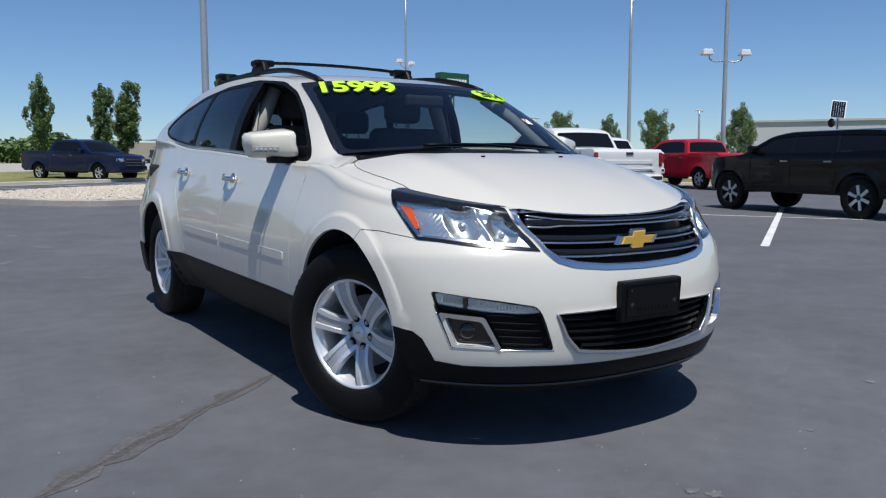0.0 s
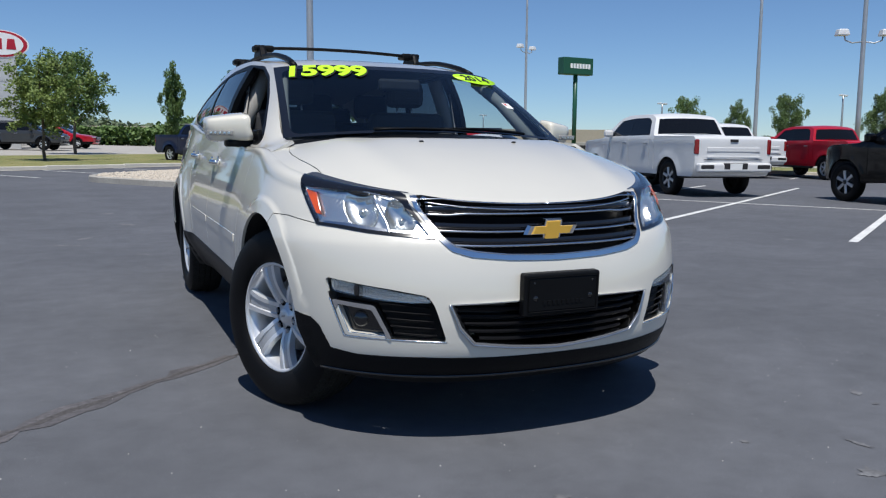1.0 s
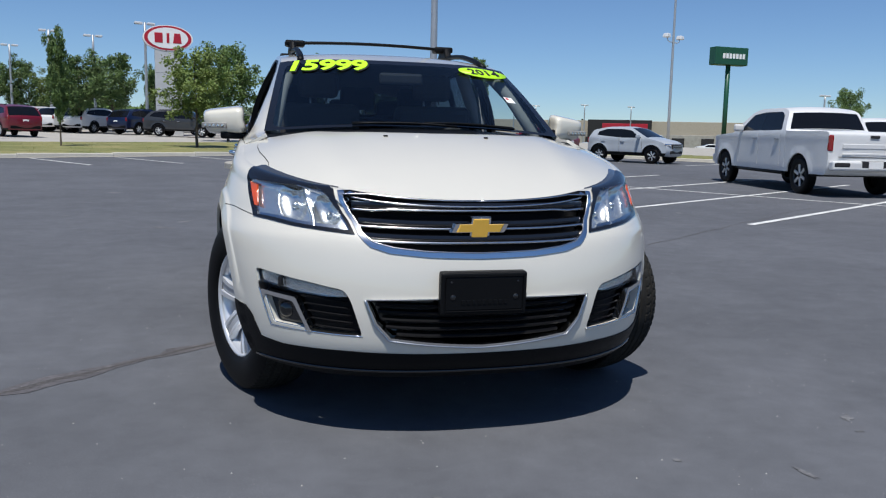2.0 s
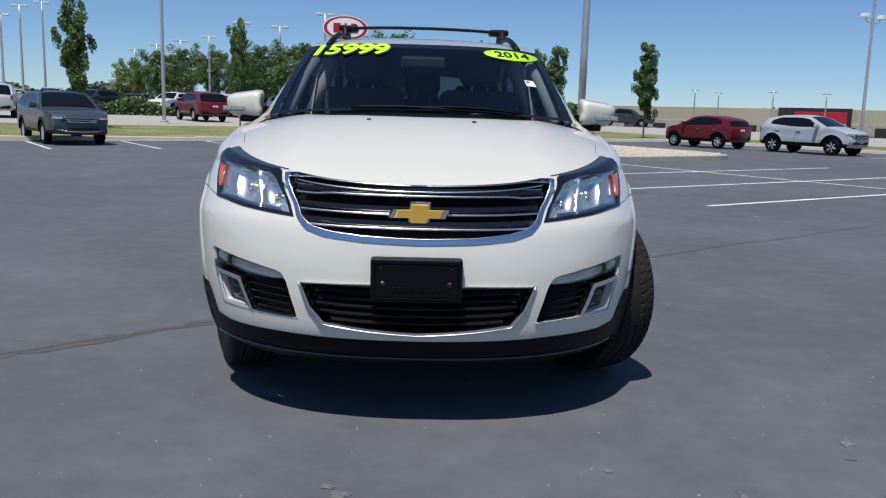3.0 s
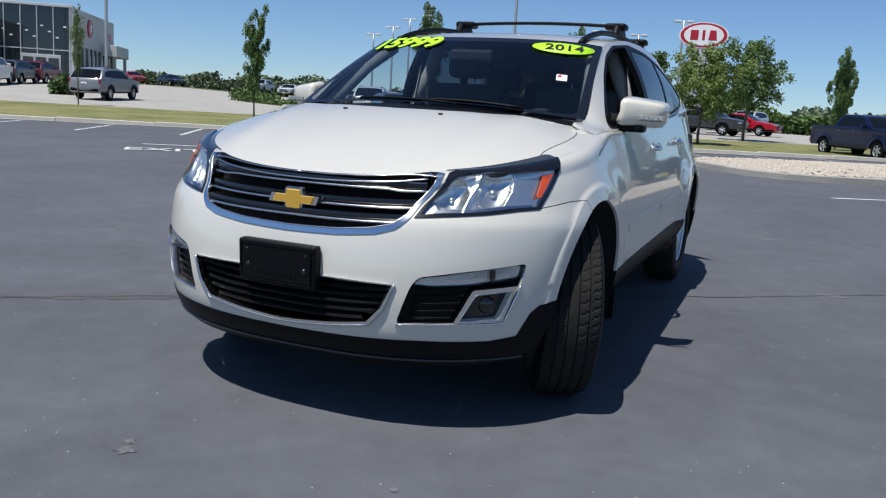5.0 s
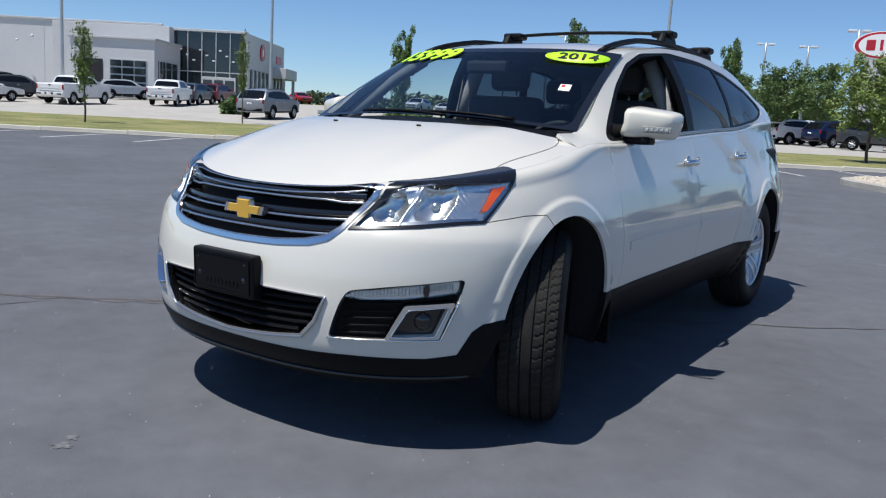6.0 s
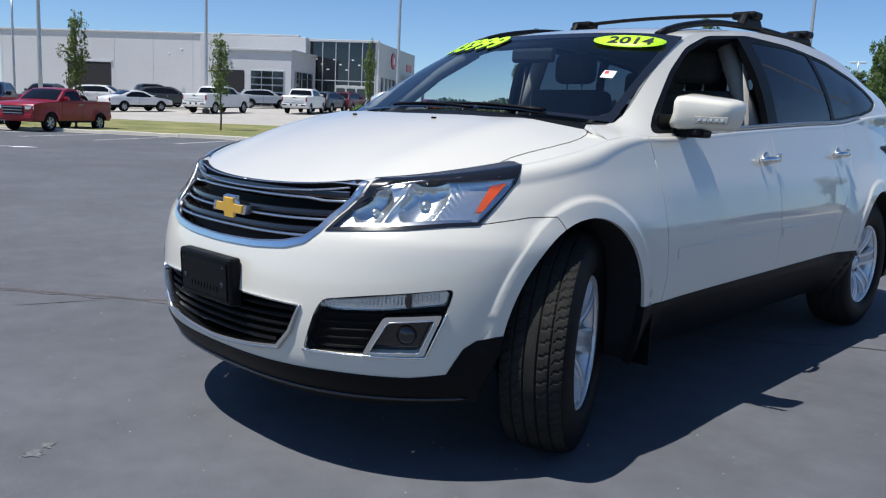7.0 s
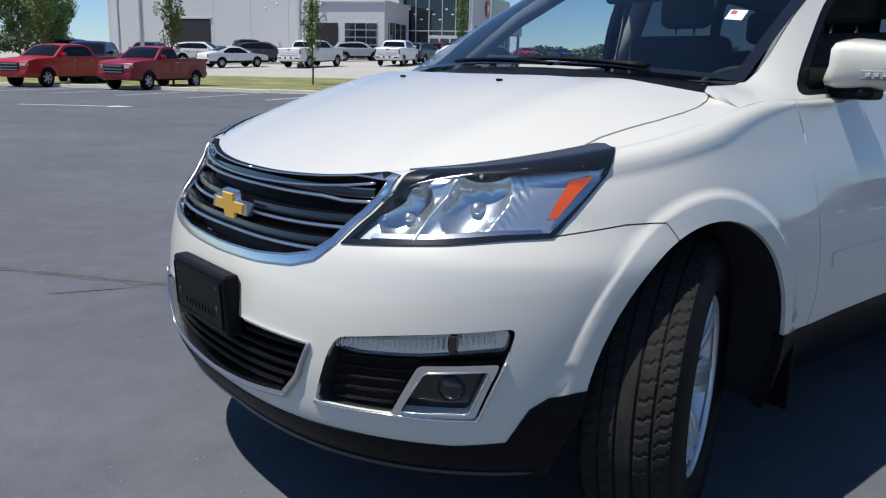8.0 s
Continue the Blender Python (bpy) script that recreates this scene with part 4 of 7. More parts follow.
def body_width(y, z):
    w = smooth_table(z, WIDE_Z, WIDE_X)
    for yc, out in ((-0.03, 0.010), (3.0, 0.026)):
        r = np.hypot(y - yc, z - 0.40)
        w = w + out * bump(np.maximum(r - 0.47, 0), 0.13) * (r > 0.2) * np.clip((1.05 - z) / 0.25, 0, 1)
    # raised lips round the wheel openings
    for yc, ra in ((-0.045, 0.352), (3.01, 0.395)):
        up = np.maximum(z - 0.42, 0)
        d = (np.hypot((y - yc) / ra, up / 0.412) - 1) * 0.38
        k = np.clip((0.062 - d) / 0.014, 0, 1)
        w = w + 0.008 * k * k * (3 - 2 * k)
    # the sills tuck under the doors
    w = w - 0.11 * np.clip((0.47 - z) / 0.25, 0, 1) * np.clip((y - 0.30) / 0.2, 0, 1) * np.clip((2.75 - y) / 0.2, 0, 1)
    # the tail draws in
    w = w - 0.035 * np.clip((y - 2.9) / 0.6, 0, 1) ** 2
    w = w - 0.035 * np.clip((y - 0.6) / 1.9, 0, 1)
    # waist of the doors
    w = w - 0.005 * bump(z - 0.82, 0.09) * np.clip((y - 0.3) / 0.3, 0, 1) * np.clip((2.6 - y) / 0.3, 0, 1)
    return w


YR, TAIL = 3.45, 0.62
P2 = P1 + YR - YE
P3 = P2 + 1.25


def plan(p, z):
    """A point of the flank at unrolled place p and height z, for p >= 0: round the nose, along the doors, round the tail."""
    yf = smooth_table(z, FRONT_Z, FRONT_Y)
    th = np.clip(p / P1, 0, 1) * (math.pi / 2)
    d = YE - yf
    # the bumper's corners are fuller than the lamps above them
    full = np.clip((0.84 - np.asarray(z, float)) / 0.10, 0, 1)
    full = full * full * (3 - 2 * full)
    y = np.where(p < P1, yf + d * (1 - np.clip(np.cos(th), 0, 1) ** (0.913 - 0.055 * full)), YE + (p - P1))
    w = body_width(y, z)
    x = np.where(p < P1, w * np.sin(th) ** (0.833 - 0.082 * full), w)
    tr = np.clip((p - P2) / (P3 - P2), 0, 1) * (math.pi / 2)
    lean = TAIL * (1 - 0.22 * np.clip((z - 0.75) / 0.55, 0, 1) ** 1.5)
    y = np.where(p > P2, YR + lean * np.sin(tr) ** 0.95, y)
    x = np.where(p > P2, body_width(np.full(np.shape(p), YR), z) * np.clip(np.cos(tr), 0, 1) ** 0.62, x)
    return x, y


def from_x(x, z):
    """Unrolled place of the front's point at x."""
    p = np.linspace(0, P1, 400)
    xs, _ = plan(p, np.full(400, z))
    s = -1 if x < 0 else 1
    return s * float(np.interp(abs(x), xs, p))


def from_y(y, z):
    """Unrolled place of the left flank's point at y."""
    if y > YE:
        return P1 + (y - YE)
    p = np.linspace(0, P1, 400)
    _, ys = plan(p, np.full(400, z))
    return float(np.interp(y, ys, p))


BELT_Y = (0.2, 0.48, 1.18, 2.0, 2.6, 3.1, 3.6, 4.4)
BELT_Z = (1.10, 1.10, 1.14, 1.185, 1.215, 1.27, 1.30, 1.30)


def edge_round(p):
    """How wide the shoulder's rounding is."""
    return 0.05 - 0.032 * np.clip((np.abs(p) - P1) / 0.35, 0, 1)


def rim_inset(q, zl, ins):
    """The flank's point at height zl, drawn inwards across the plan."""
    x, y = plan(q, zl)
    e = 0.004
    x1, y1 = plan(q + e, zl)
    x0, y0 = plan(np.maximum(q - e, 0), zl)
    tx, ty = x1 - x0, y1 - y0
    n = np.hypot(tx, ty) + 1e-9
    return np.maximum(x - ins * ty / n, 0), y + ins * tx / n


def top_z(p):
    """Height at which the flank ends: the hood's rim in front, the belt along the doors."""
    p = np.asarray(p, float)
    rd = edge_round(p)
    zt = np.full(np.shape(p), 0.96)
    for _ in range(6):
        x, y = rim_inset(p, zt - rd, rd)
        a = hood_z(x, y)
        b = smooth_table(y, BELT_Y, BELT_Z)
        s = np.clip((y - 0.0) / 0.5, 0, 1)
        s = s * s * (3 - 2 * s)
        zt = a * (1 - s) + b * s
    return zt


def body(p, v):
    """The body's skin: p unrolled, signed; v the height, which turns inwards over the shoulder near the top."""
    p, v = np.asarray(p, float), np.asarray(v, float)
    q = np.abs(p)
    zt = top_z(q)
    rd = edge_round(q)
    zs = zt - rd
    over = np.clip((v - zs) / rd, 0, 1)
    phi = over * (math.pi / 2)
    z = np.where(v < zs, v, zs + rd * np.sin(phi))
    zl = np.minimum(v, zs)
    x, y = rim_inset(q, zl, rd * (1 - np.cos(phi)))
    return np.stack([np.where(p < 0, -x, x), y, z], -1)



def roof_edge(y):
    """The line where windshield or roof meets the side of the cabin: x, z at y."""
    x = smooth_table(y, (0.19, 0.33, 0.65, 0.965, 1.4, 2.0, 2.6, 3.1, 3.6), (0.742, 0.745, 0.695, 0.637, 0.625, 0.622, 0.612, 0.588, 0.545))
    z = smooth_table(y, (0.19, 0.33, 0.65, 0.965, 1.4, 2.0, 2.6, 3.1, 3.6), (1.130, 1.140, 1.335, 1.505, 1.592, 1.628, 1.615, 1.572, 1.49))
    return x, z


def cabin_foot(y):
    """The foot of the cabin's side, on the body's rim."""
    p = P1 + (np.asarray(y, float) - YE)
    q = body(p, top_z(p))
    return q[..., 0] - 0.004, q[..., 2]


def cabin(y, z):
    """The cabin's left side over y and z."""
    y, z = np.asarray(y, float), np.asarray(z, float)
    xt, zt = roof_edge(y)
    xb, zb = cabin_foot(y)
    t = (z - zb) / np.maximum(zt - zb, 0.02)
    bow = 0.030 * np.sin(np.clip(t, 0, 1) * math.pi) * np.clip((y - 0.5) / 0.6, 0, 1)
    x = xb + (xt - xb) * t + bow
    return np.stack([x, y, z], -1)


def cabin_right(y, z):
    return cabin(y, z) * np.array((-1.0, 1.0, 1.0))


def glass_front(s, t):
    """The windshield over s across and t upwards."""
    s, t = np.asarray(s, float), np.asarray(t, float)
    q = s * s
    x = s * (0.745 + (0.637 - 0.745) * t)
    y = (0.22 + 0.11 * q) * (1 - t) + (0.86 + 0.13 * q) * t
    z = (1.175 - 0.035 * q) * (1 - t) + (1.540 - 0.020 * q ** 2.5) * t + 0.012 * np.sin(np.clip(t, 0, 1) * math.pi)
    return np.stack([x, y, z], -1)


def roof_skin(s, y):
    s, y = np.asarray(s, float), np.asarray(y, float)
    xt, zt = roof_edge(y)
    c = smooth_table(y, (0.86, 1.1, 1.5, 2.0, 2.6, 3.1, 3.65), (1.542, 1.590, 1.636, 1.662, 1.655, 1.622, 1.545))
    q = np.abs(s) ** 2.6
    return np.stack([s * xt, y + np.where(y < 1.3, (1.3 - y) * 0, 0), c + (zt - c) * q], -1)


def sym(points):
    """Points of the left half, mirrored and closed round the middle."""
    return list(points) + [(-a, b) for a, b in reversed(points) if abs(a) > 1e-6]


def flipx(poly):
    return [(-a, b) for a, b in poly]


def build_wheel():
    """Tyre and rim, the axle along x, the outer face to +x. Gives the meshes of tyre, tread and rim parts."""
    R = 0.384
    seg = 288
    # sidewall from the rim's edge to the shoulder
    side = [(0.232, 0.088), (0.236, 0.104), (0.262, 0.117), (0.296, 0.123), (0.330, 0.120), (0.352, 0.112), (0.366, 0.104)]
    tread_x = np.linspace(0.100, -0.100, 41)
    verts, faces = [], []
    ring = [(r, x) for r, x in side] + [(None, x) for x in tread_x] + [(r, -x) for r, x in reversed(side)]
    n = len(ring)
    for i in range(seg):
        a = 2 * math.pi * i / seg
        for r, x in ring:
            if r is None:
                u = abs(x) / 0.1
                r = R - 0.012 * u ** 3
                for g in (0.020, 0.061):
                    if abs(abs(x) - g) < 0.0040:
                        r -= 0.008
                k = i + int(round(x * 60))
                if u > 0.68 and k % 4 == 0:
                    r -= 0.0045
                elif 0.25 < u < 0.60 and (k + (2 if x > 0 else 0)) % 5 == 0:
                    r -= 0.0035
            elif (r, abs(x)) == side[3] and i % 2:
                r += 0.0006
            verts.append((x, r * math.cos(a), r * math.sin(a)))
    for i in range(seg):
        j = (i + 1) % seg
        for k in range(n - 1):
            faces.append((i * n + k, j * n + k, j * n + k + 1, i * n + k + 1))
    tyre = mesh_of("tyre", verts, faces, RUBBER, False)
    tyre.materials.append(TREAD)
    ks = np.tile(np.arange(n - 1), seg)
    tyre.polygons.foreach_set("material_index", ((ks >= len(side)) & (ks < n - 1 - len(side))).astype(np.int32))
    tyre.polygons.foreach_set("use_smooth", ((ks < len(side)) | (ks >= n - 1 - len(side))).tolist())
    barrel = lathe("barrel", [(0.226, -0.10), (0.215, -0.09), (0.20, -0.03), (0.205, 0.05), (0.219, 0.082), (0.229, 0.088), (0.236, 0.100), (0.233, 0.103), (0.226, 0.100), (0.221, 0.090)], ALLOY, 64, "x", cap=False)
    disc = lathe("brake_disc", [(0.02, 0.0), (0.155, 0.0), (0.155, -0.02), (0.02, -0.02)], ALLOY_DARK, 40, "x")
    # one spoke: two raised machined ridges with a painted channel between them
    bm = bmesh.new()
    rs = np.linspace(0.055, 0.224, 9)
    cols = (-1.0, -0.90, -0.46, -0.38, 0.38, 0.46, 0.90, 1.0)
    rows = []
    for r in rs:
        t = (r - 0.055) / 0.169
        w = 0.041 + 0.012 * t - 0.006 * math.sin(t * math.pi)
        xo = 0.080 - 0.030 * (1 - t) ** 1.6 + 0.010 * math.sin(t * math.pi) + 0.012 * t
        row = []
        for c in cols:
            drop = 0.026 if abs(c) == 1 else 0.0 if abs(c) > 0.4 else 0.006
            row.append(bm.verts.new((xo - drop, c * w, r)))
        rows.append(row)
    for a, b in zip(rows, rows[1:]):
        for k in range(len(cols) - 1):
            bm.faces.new((a[k], a[k + 1], b[k + 1], b[k]))
    bm.faces.ensure_lookup_table()
    for i, f in enumerate(bm.faces):
        f.material_index = 1 if i % (len(cols) - 1) == 3 else 0
    spoke = from_bm("spoke", bm, ALLOY)
    spoke.materials.append(ALLOY_MID)
    hub = lathe("hub", [(0.0, 0.062), (0.028, 0.061), (0.034, 0.057), (0.036, 0.050), (0.078, 0.046), (0.088, 0.038), (0.088, 0.0)], ALLOY, 36, "x", cap=False)
    nut = lathe("lug_nut", [(0.0, 0.060), (0.0075, 0.060), (0.0105, 0.055), (0.0105, 0.036)], CHROME_DULL, 6, "x", smooth=False)
    well = lathe("lug_well", [(0.0, 0.0495), (0.0195, 0.0500), (0.0210, 0.0485), (0.0210, 0.0440)], SLAT_BLACK, 20, "x", cap=False)
    cap = box("cap_mark", (0.003, 0.024, 0.008), CHROME_DULL, 0.001, (0.0625, 0, 0))
    return tyre, barrel, disc, spoke, hub, nut, well, cap


def place_wheel(meshes, car, m):
    tyre, barrel, disc, spoke, hub, nut, well, cap = meshes
    w = part("wheel", None, car, "six-spoke machined alloy wheel on a black tyre", m)
    part("tyre", tyre, w)
    part("rim", barrel, w)
    part("brake_disc", disc, w)
    part("hub", hub, w)
    part("cap_mark", cap, w, "small mark on the hub cap")
    for i in range(6):
        part("spoke", spoke, w, "", pose(0, 0, 0, 60 * i))
        a = math.radians(60 * i + 30)
        part("lug_nut", nut, w, "", pose(0.0, 0.064 * math.cos(a), 0.064 * math.sin(a)))
        part("lug_well", well, w, "", pose(0.0, 0.064 * math.cos(a), 0.064 * math.sin(a)))
    return w


def build_hero():
    car = thing("suv", "pearl white crossover with lime price stickers, front wheels turned", "car")
    fx, fy = from_x, from_y
    low = 0.235
    # --- outlines on the unrolled skin ---
    ps = np.concatenate([np.linspace(0, P1 + 0.6, 70), np.linspace(P1 + 0.6, P3, 70)[1:]])
    tops = top_z(ps)
    outer = sym([(0.0, low)])[:1] + [(float(p), low + 0.03 * float(np.clip((p - 0.4) / 0.5, 0, 1))) for p in np.linspace(0.02, P3, 60)] \
        + [(float(p), float(z)) for p, z in zip(ps[::-1], tops[::-1])]
    outer = [q for q in outer]
    left_half = outer
    full = left_half + [(-a, b) for a, b in reversed(left_half) if abs(a) > 1e-6]

    def rim_at(p, d=0.0):
        return (p, float(top_z(np.array([p]))[0]) - d)

    grille = [rim_at(fx(x, 0.91), 0.004) for x in (0.0, 0.1, 0.2, 0.3, 0.4, 0.47)] + [(fx(0.512, 0.912), 0.912), (fx(0.478, 0.84), 0.84), (fx(0.446, 0.772), 0.772),
              (fx(0.405, 0.730), 0.730), (fx(0.34, 0.710), 0.710), (fx(0.2, 0.696), 0.696), (0.0, 0.690)]
    grille = sym(grille)
    inner = [rim_at(fx(x, 0.90), 0.014) for x in (0.0, 0.1, 0.2, 0.3, 0.4)] + [(fx(0.492, 0.900), 0.900), (fx(0.462, 0.84), 0.84), (fx(0.430, 0.780), 0.780),
             (fx(0.39, 0.746), 0.746), (fx(0.32, 0.729), 0.729), (fx(0.2, 0.716), 0.716), (0.0, 0.710)]
    inner = sym(inner)
    lamp = [(fx(0.457, 0.772), 0.772), (fx(0.49, 0.84), 0.84), (fx(0.525, 0.915), 0.915)] + [rim_at(p, 0.0005) for p in np.linspace(fx(0.56, 0.93), 0.955, 10)] \
        + [(0.976, 0.990), (0.905, 0.900), (0.832, 0.812), (0.74, 0.806), (0.60, 0.791)]
    lens = [(fx(0.474, 0.784), 0.784), (fx(0.498, 0.835), 0.835), (fx(0.540, 0.898), 0.896)] + [rim_at(p, 0.013 + 0.030 * (p - 0.45) / 0.5) for p in np.linspace(fx(0.585, 0.92), 0.915, 8)] \
        + [(0.942, 0.955), (0.893, 0.895), (0.824, 0.822), (0.72, 0.815), (0.60, 0.801)]
    low_grille = sym([(0.0, 0.548), (fx(0.42, 0.541), 0.541), (fx(0.385, 0.46), 0.46), (fx(0.335, 0.405), 0.405), (fx(0.2, 0.388), 0.388), (0.0, 0.374)])
    low_chrome = sym([(0.0, 0.552), (fx(0.428, 0.545), 0.545), (fx(0.395, 0.455), 0.455), (fx(0.342, 0.394), 0.394), (fx(0.2, 0.376), 0.376), (0.0, 0.362)])
    pod = rounded([(fx(0.434, 0.405), 0.405), (fx(0.478, 0.54), 0.54), (fx(0.50, 0.575), 0.575), (fx(0.62, 0.597), 0.597), (fx(0.806, 0.628), 0.628), (fx(0.795, 0.555), 0.555), (fx(0.752, 0.415), 0.415), (fx(0.62, 0.412), 0.412)], 0.02, 3)
    drl = rounded([(fx(0.487, 0.548), 0.551), (fx(0.51, 0.57), 0.570), (fx(0.62, 0.588), 0.590), (fx(0.798, 0.621), 0.621), (fx(0.794, 0.58), 0.580), (fx(0.66, 0.556), 0.556), (fx(0.55, 0.548), 0.548)], 0.012, 3)
    fog = rounded([(0.582, 0.536), (fx(0.787, 0.549), 0.549), (fx(0.748, 0.415), 0.418), (0.635, 0.416), (0.520, 0.413)], 0.012, 4)
    fog_in = rounded([(0.596, 0.520), (fx(0.774, 0.533), 0.533), (fx(0.740, 0.428), 0.428), (0.542, 0.423)], 0.012, 4)
    def arch_line(yc, r, grow=0.0):
        """The wheel opening: a tall half ellipse over straight feet."""
        up = [(yc + (r + grow) * math.cos(t), 0.42 + (0.412 + grow) * math.sin(t)) for t in np.linspace(0, math.pi, 33)]
        return [(yc + r + grow + 0.01, 0.15)] + up + [(yc - r - grow - 0.015, 0.15)]
    arch = lambda yc, r: [(fy(y, z), z) for y, z in arch_line(yc, r)]
    arch_f, arch_r = arch(-0.045, 0.352), arch(3.01, 0.395)
    clad_front = [(0.0, 0.338), (fx(0.3, 0.342), 0.342), (fx(0.5, 0.348), 0.348), (fx(0.71, 0.347), 0.347), (fx(0.785, 0.360), 0.360), (fx(0.820, 0.442), 0.442), (fx(0.842, 0.468), 0.468), (0.94, 0.478), (1.05, 0.486), (1.2, 0.05)]
    sill = [(P1 + 0.0, 0.05), (P1 + 0.0, 0.49), (fy(0.35, 0.5), 0.492), (fy(2.4, 0.5), 0.515), (fy(3.0, 0.5), 0.50), (fy(3.3, 0.5), 0.50), (P3 + 0.1, 0.50), (P3 + 0.1, 0.05)]
    seams = [
        [(0.834, 0.816), (1.0, 0.838), (1.098, 0.840), (1.125, 0.815), (1.15, 0.79)],            # bumper to fender
        [(fy(0.44, 0.5), 0.492), (fy(0.455, 0.58), 0.58), (fy(0.43, 0.9), 0.92), (fy(0.40, 1.0), 1.075), (fy(0.40, 1.0), 1.12)],    # front door, leading edge
        [(fy(1.53, 0.5), 0.50), (fy(1.54, 0.8), 0.8), (fy(1.53, 1.0), 1.18)],                    # between the doors
        [(fy(2.47, 0.9), 0.82), (fy(2.58, 1.0), 0.93), (fy(2.62, 1.0), 1.05), (fy(2.60, 1.2), 1.24)],
        [(fy(2.30, 0.5), 0.51), (fy(2.36, 0.7), 0.68), (fy(2.47, 0.9), 0.82)],
    ]
    regions = [("arch", arch_f), ("arch", flipx(arch_f)), ("arch", arch_r), ("arch", flipx(arch_r)),
               ("inner", inner), ("grille", grille), ("lens", lens), ("lens", flipx(lens)), ("lamp", lamp), ("lamp", flipx(lamp)),
               ("low_grille", low_grille), ("low_chrome", low_chrome),
               ("drl", drl), ("drl", flipx(drl)), ("fog_in", fog_in), ("fog_in", flipx(fog_in)), ("fog", fog), ("fog", flipx(fog)), ("pod", pod), ("pod", flipx(pod)),
               ("clad", sym(clad_front)), ("sill", sill), ("sill", flipx(sill))]
    for i, s in enumerate(seams):
        regions += [("seam%d" % i, strip(s, 0.0034)), ("seam_r%d" % i, flipx(strip(s, 0.0034)))]
    rows = []
    for k in (0.30, 0.55, 0.78, 1.0, 1.35):
        line = [(float(p), float(z)) for p, z in zip(ps, tops - edge_round(ps) * k)]
        rows.append([(-a, b) for a, b in reversed(line[1:])] + line)
    for grow in (0.030, 0.047, 0.054, 0.061, 0.078):
        for yc, r in ((-0.045, 0.352), (3.01, 0.395)):
            arc = [(fy(y, z), z) for y, z in arch_line(yc, r, grow)[4:-4]]
            rows += [arc, flipx(arc)]
    vs, reg = patch(full, regions, 0.032, rows)
    B = body
    q_p = lambda c: np.abs(c[:, 0])
    yy = lambda c: np.where(q_p(c) < P1, -1.0, YE + q_p(c) - P1)
    bumper_split = lambda c: ~((q_p(c) > 0.83) & (c[:, 1] > np.interp(q_p(c), (0.834, 1.0, 1.098), (0.816, 0.838, 0.840)))) & (q_p(c) < 1.16) & ~((q_p(c) > 1.09) & (c[:, 1] > 0.84 - (q_p(c) - 1.098) * 1.0))
    pieces = [("front_bumper", "", lambda c: bumper_split(c)),
              ("fender", "", lambda c: ~bumper_split(c) & (yy(c) < 0.42) & (c[:, 0] > 0)), ("fender", "", lambda c: ~bumper_split(c) & (yy(c) < 0.42) & (c[:, 0] < 0)),
              ("front_door", "", lambda c: (yy(c) >= 0.42) & (yy(c) < 1.53) & (c[:, 0] > 0)), ("front_door", "", lambda c: (yy(c) >= 0.42) & (yy(c) < 1.53) & (c[:, 0] < 0)),
              ("rear_door", "", lambda c: (yy(c) >= 1.53) & (yy(c) < 2.55) & (c[:, 0] > 0)), ("rear_door", "", lambda c: (yy(c) >= 1.53) & (yy(c) < 2.55) & (c[:, 0] < 0)),
              ("quarter_panel", "", lambda c: (yy(c) >= 2.55) & (c[:, 0] > 0)), ("quarter_panel", "", lambda c: (yy(c) >= 2.55) & (c[:, 0] < 0))]
    doors = {}
    for name, lab, pick in pieces:
        ob = part(name, skin(name, B, vs, reg[""], PAINT_WHITE, 0, 0.012, pick=pick), car, "")
        doors.setdefault(name, []).append(ob)
    L, Rr = (lambda c: c[:, 0] > 0), (lambda c: c[:, 0] < 0)
    for i in range(len(seams)):
        for k in ("seam%d", "seam_r%d"):
            part("panel_gap", skin("panel_gap", B, vs, reg[k % i], SEAM_DARK, -0.006), car)
    part("lower_bumper", skin("lower_bumper", B, vs, reg["clad"], PLASTIC_BLACK, 0.003, 0.03), car, "black textured plastic lower bumper")
    lip = [(u, 0.262 + 0.012 * abs(u)) for u in np.linspace(-0.86, 0.86, 41)]
    part("bumper_lip", tube("bumper_lip", [tuple(q) for q in B(np.array([a for a, _ in lip]), np.array([b for _, b in lip])) + np.array((0, -0.006, 0))], 0.006, GLOSS_BLACK, 8), car)
    for pk in (L, Rr):
        part("sill", skin("sill", B, vs, reg["sill"], PLASTIC_BLACK, 0.002, 0.03, pick=pk), car, "black textured plastic sill cladding")
    # grille: chrome surround, dark cavity, louvres with chrome edges
    brow = lambda c: (np.abs(c[:, 0]) < 0.47) & (top_z(np.abs(c[:, 0])) - c[:, 1] < 0.020)
    gr = part("grille", skin("grille", B, vs, reg["grille"], CHROME, 0.004, 0.05, pick=lambda c: ~brow(c)), car, "chrome-framed grille with three bright-edged louvres")
    part("upper_strip", skin("upper_strip", B, vs, reg["grille"], SLAT_BLACK, 0.001, 0.05, pick=brow), gr)
    part("cavity", skin("cavity", B, vs, reg["inner"], SLAT_BLACK, -0.055), gr)

    def louvre(z0, hw, drop, mat, off, h, name, parent, bowed=0.012, thick=0.02):
        us = np.linspace(-hw, hw, 41)
        prof = [(-thick, h / 2), (0, h / 2), (0.003, 0), (0, -h / 2), (-thick, -h / 2)]
        verts = []
        for u in us:
            zz = z0 - bowed * (1 - (u / hw) ** 2) + drop
            pp = np.array([u])
            base = B(pp, np.array([zz]))[0]
            nx = B(pp + 0.01, np.array([zz]))[0] - B(pp - 0.01, np.array([zz]))[0]
            nn = np.cross(nx, (0, 0, 1))
            nn /= np.linalg.norm(nn)
            for o, hh in prof:
                verts.append(base + nn * (off + o) + np.array((0, 0, hh)))
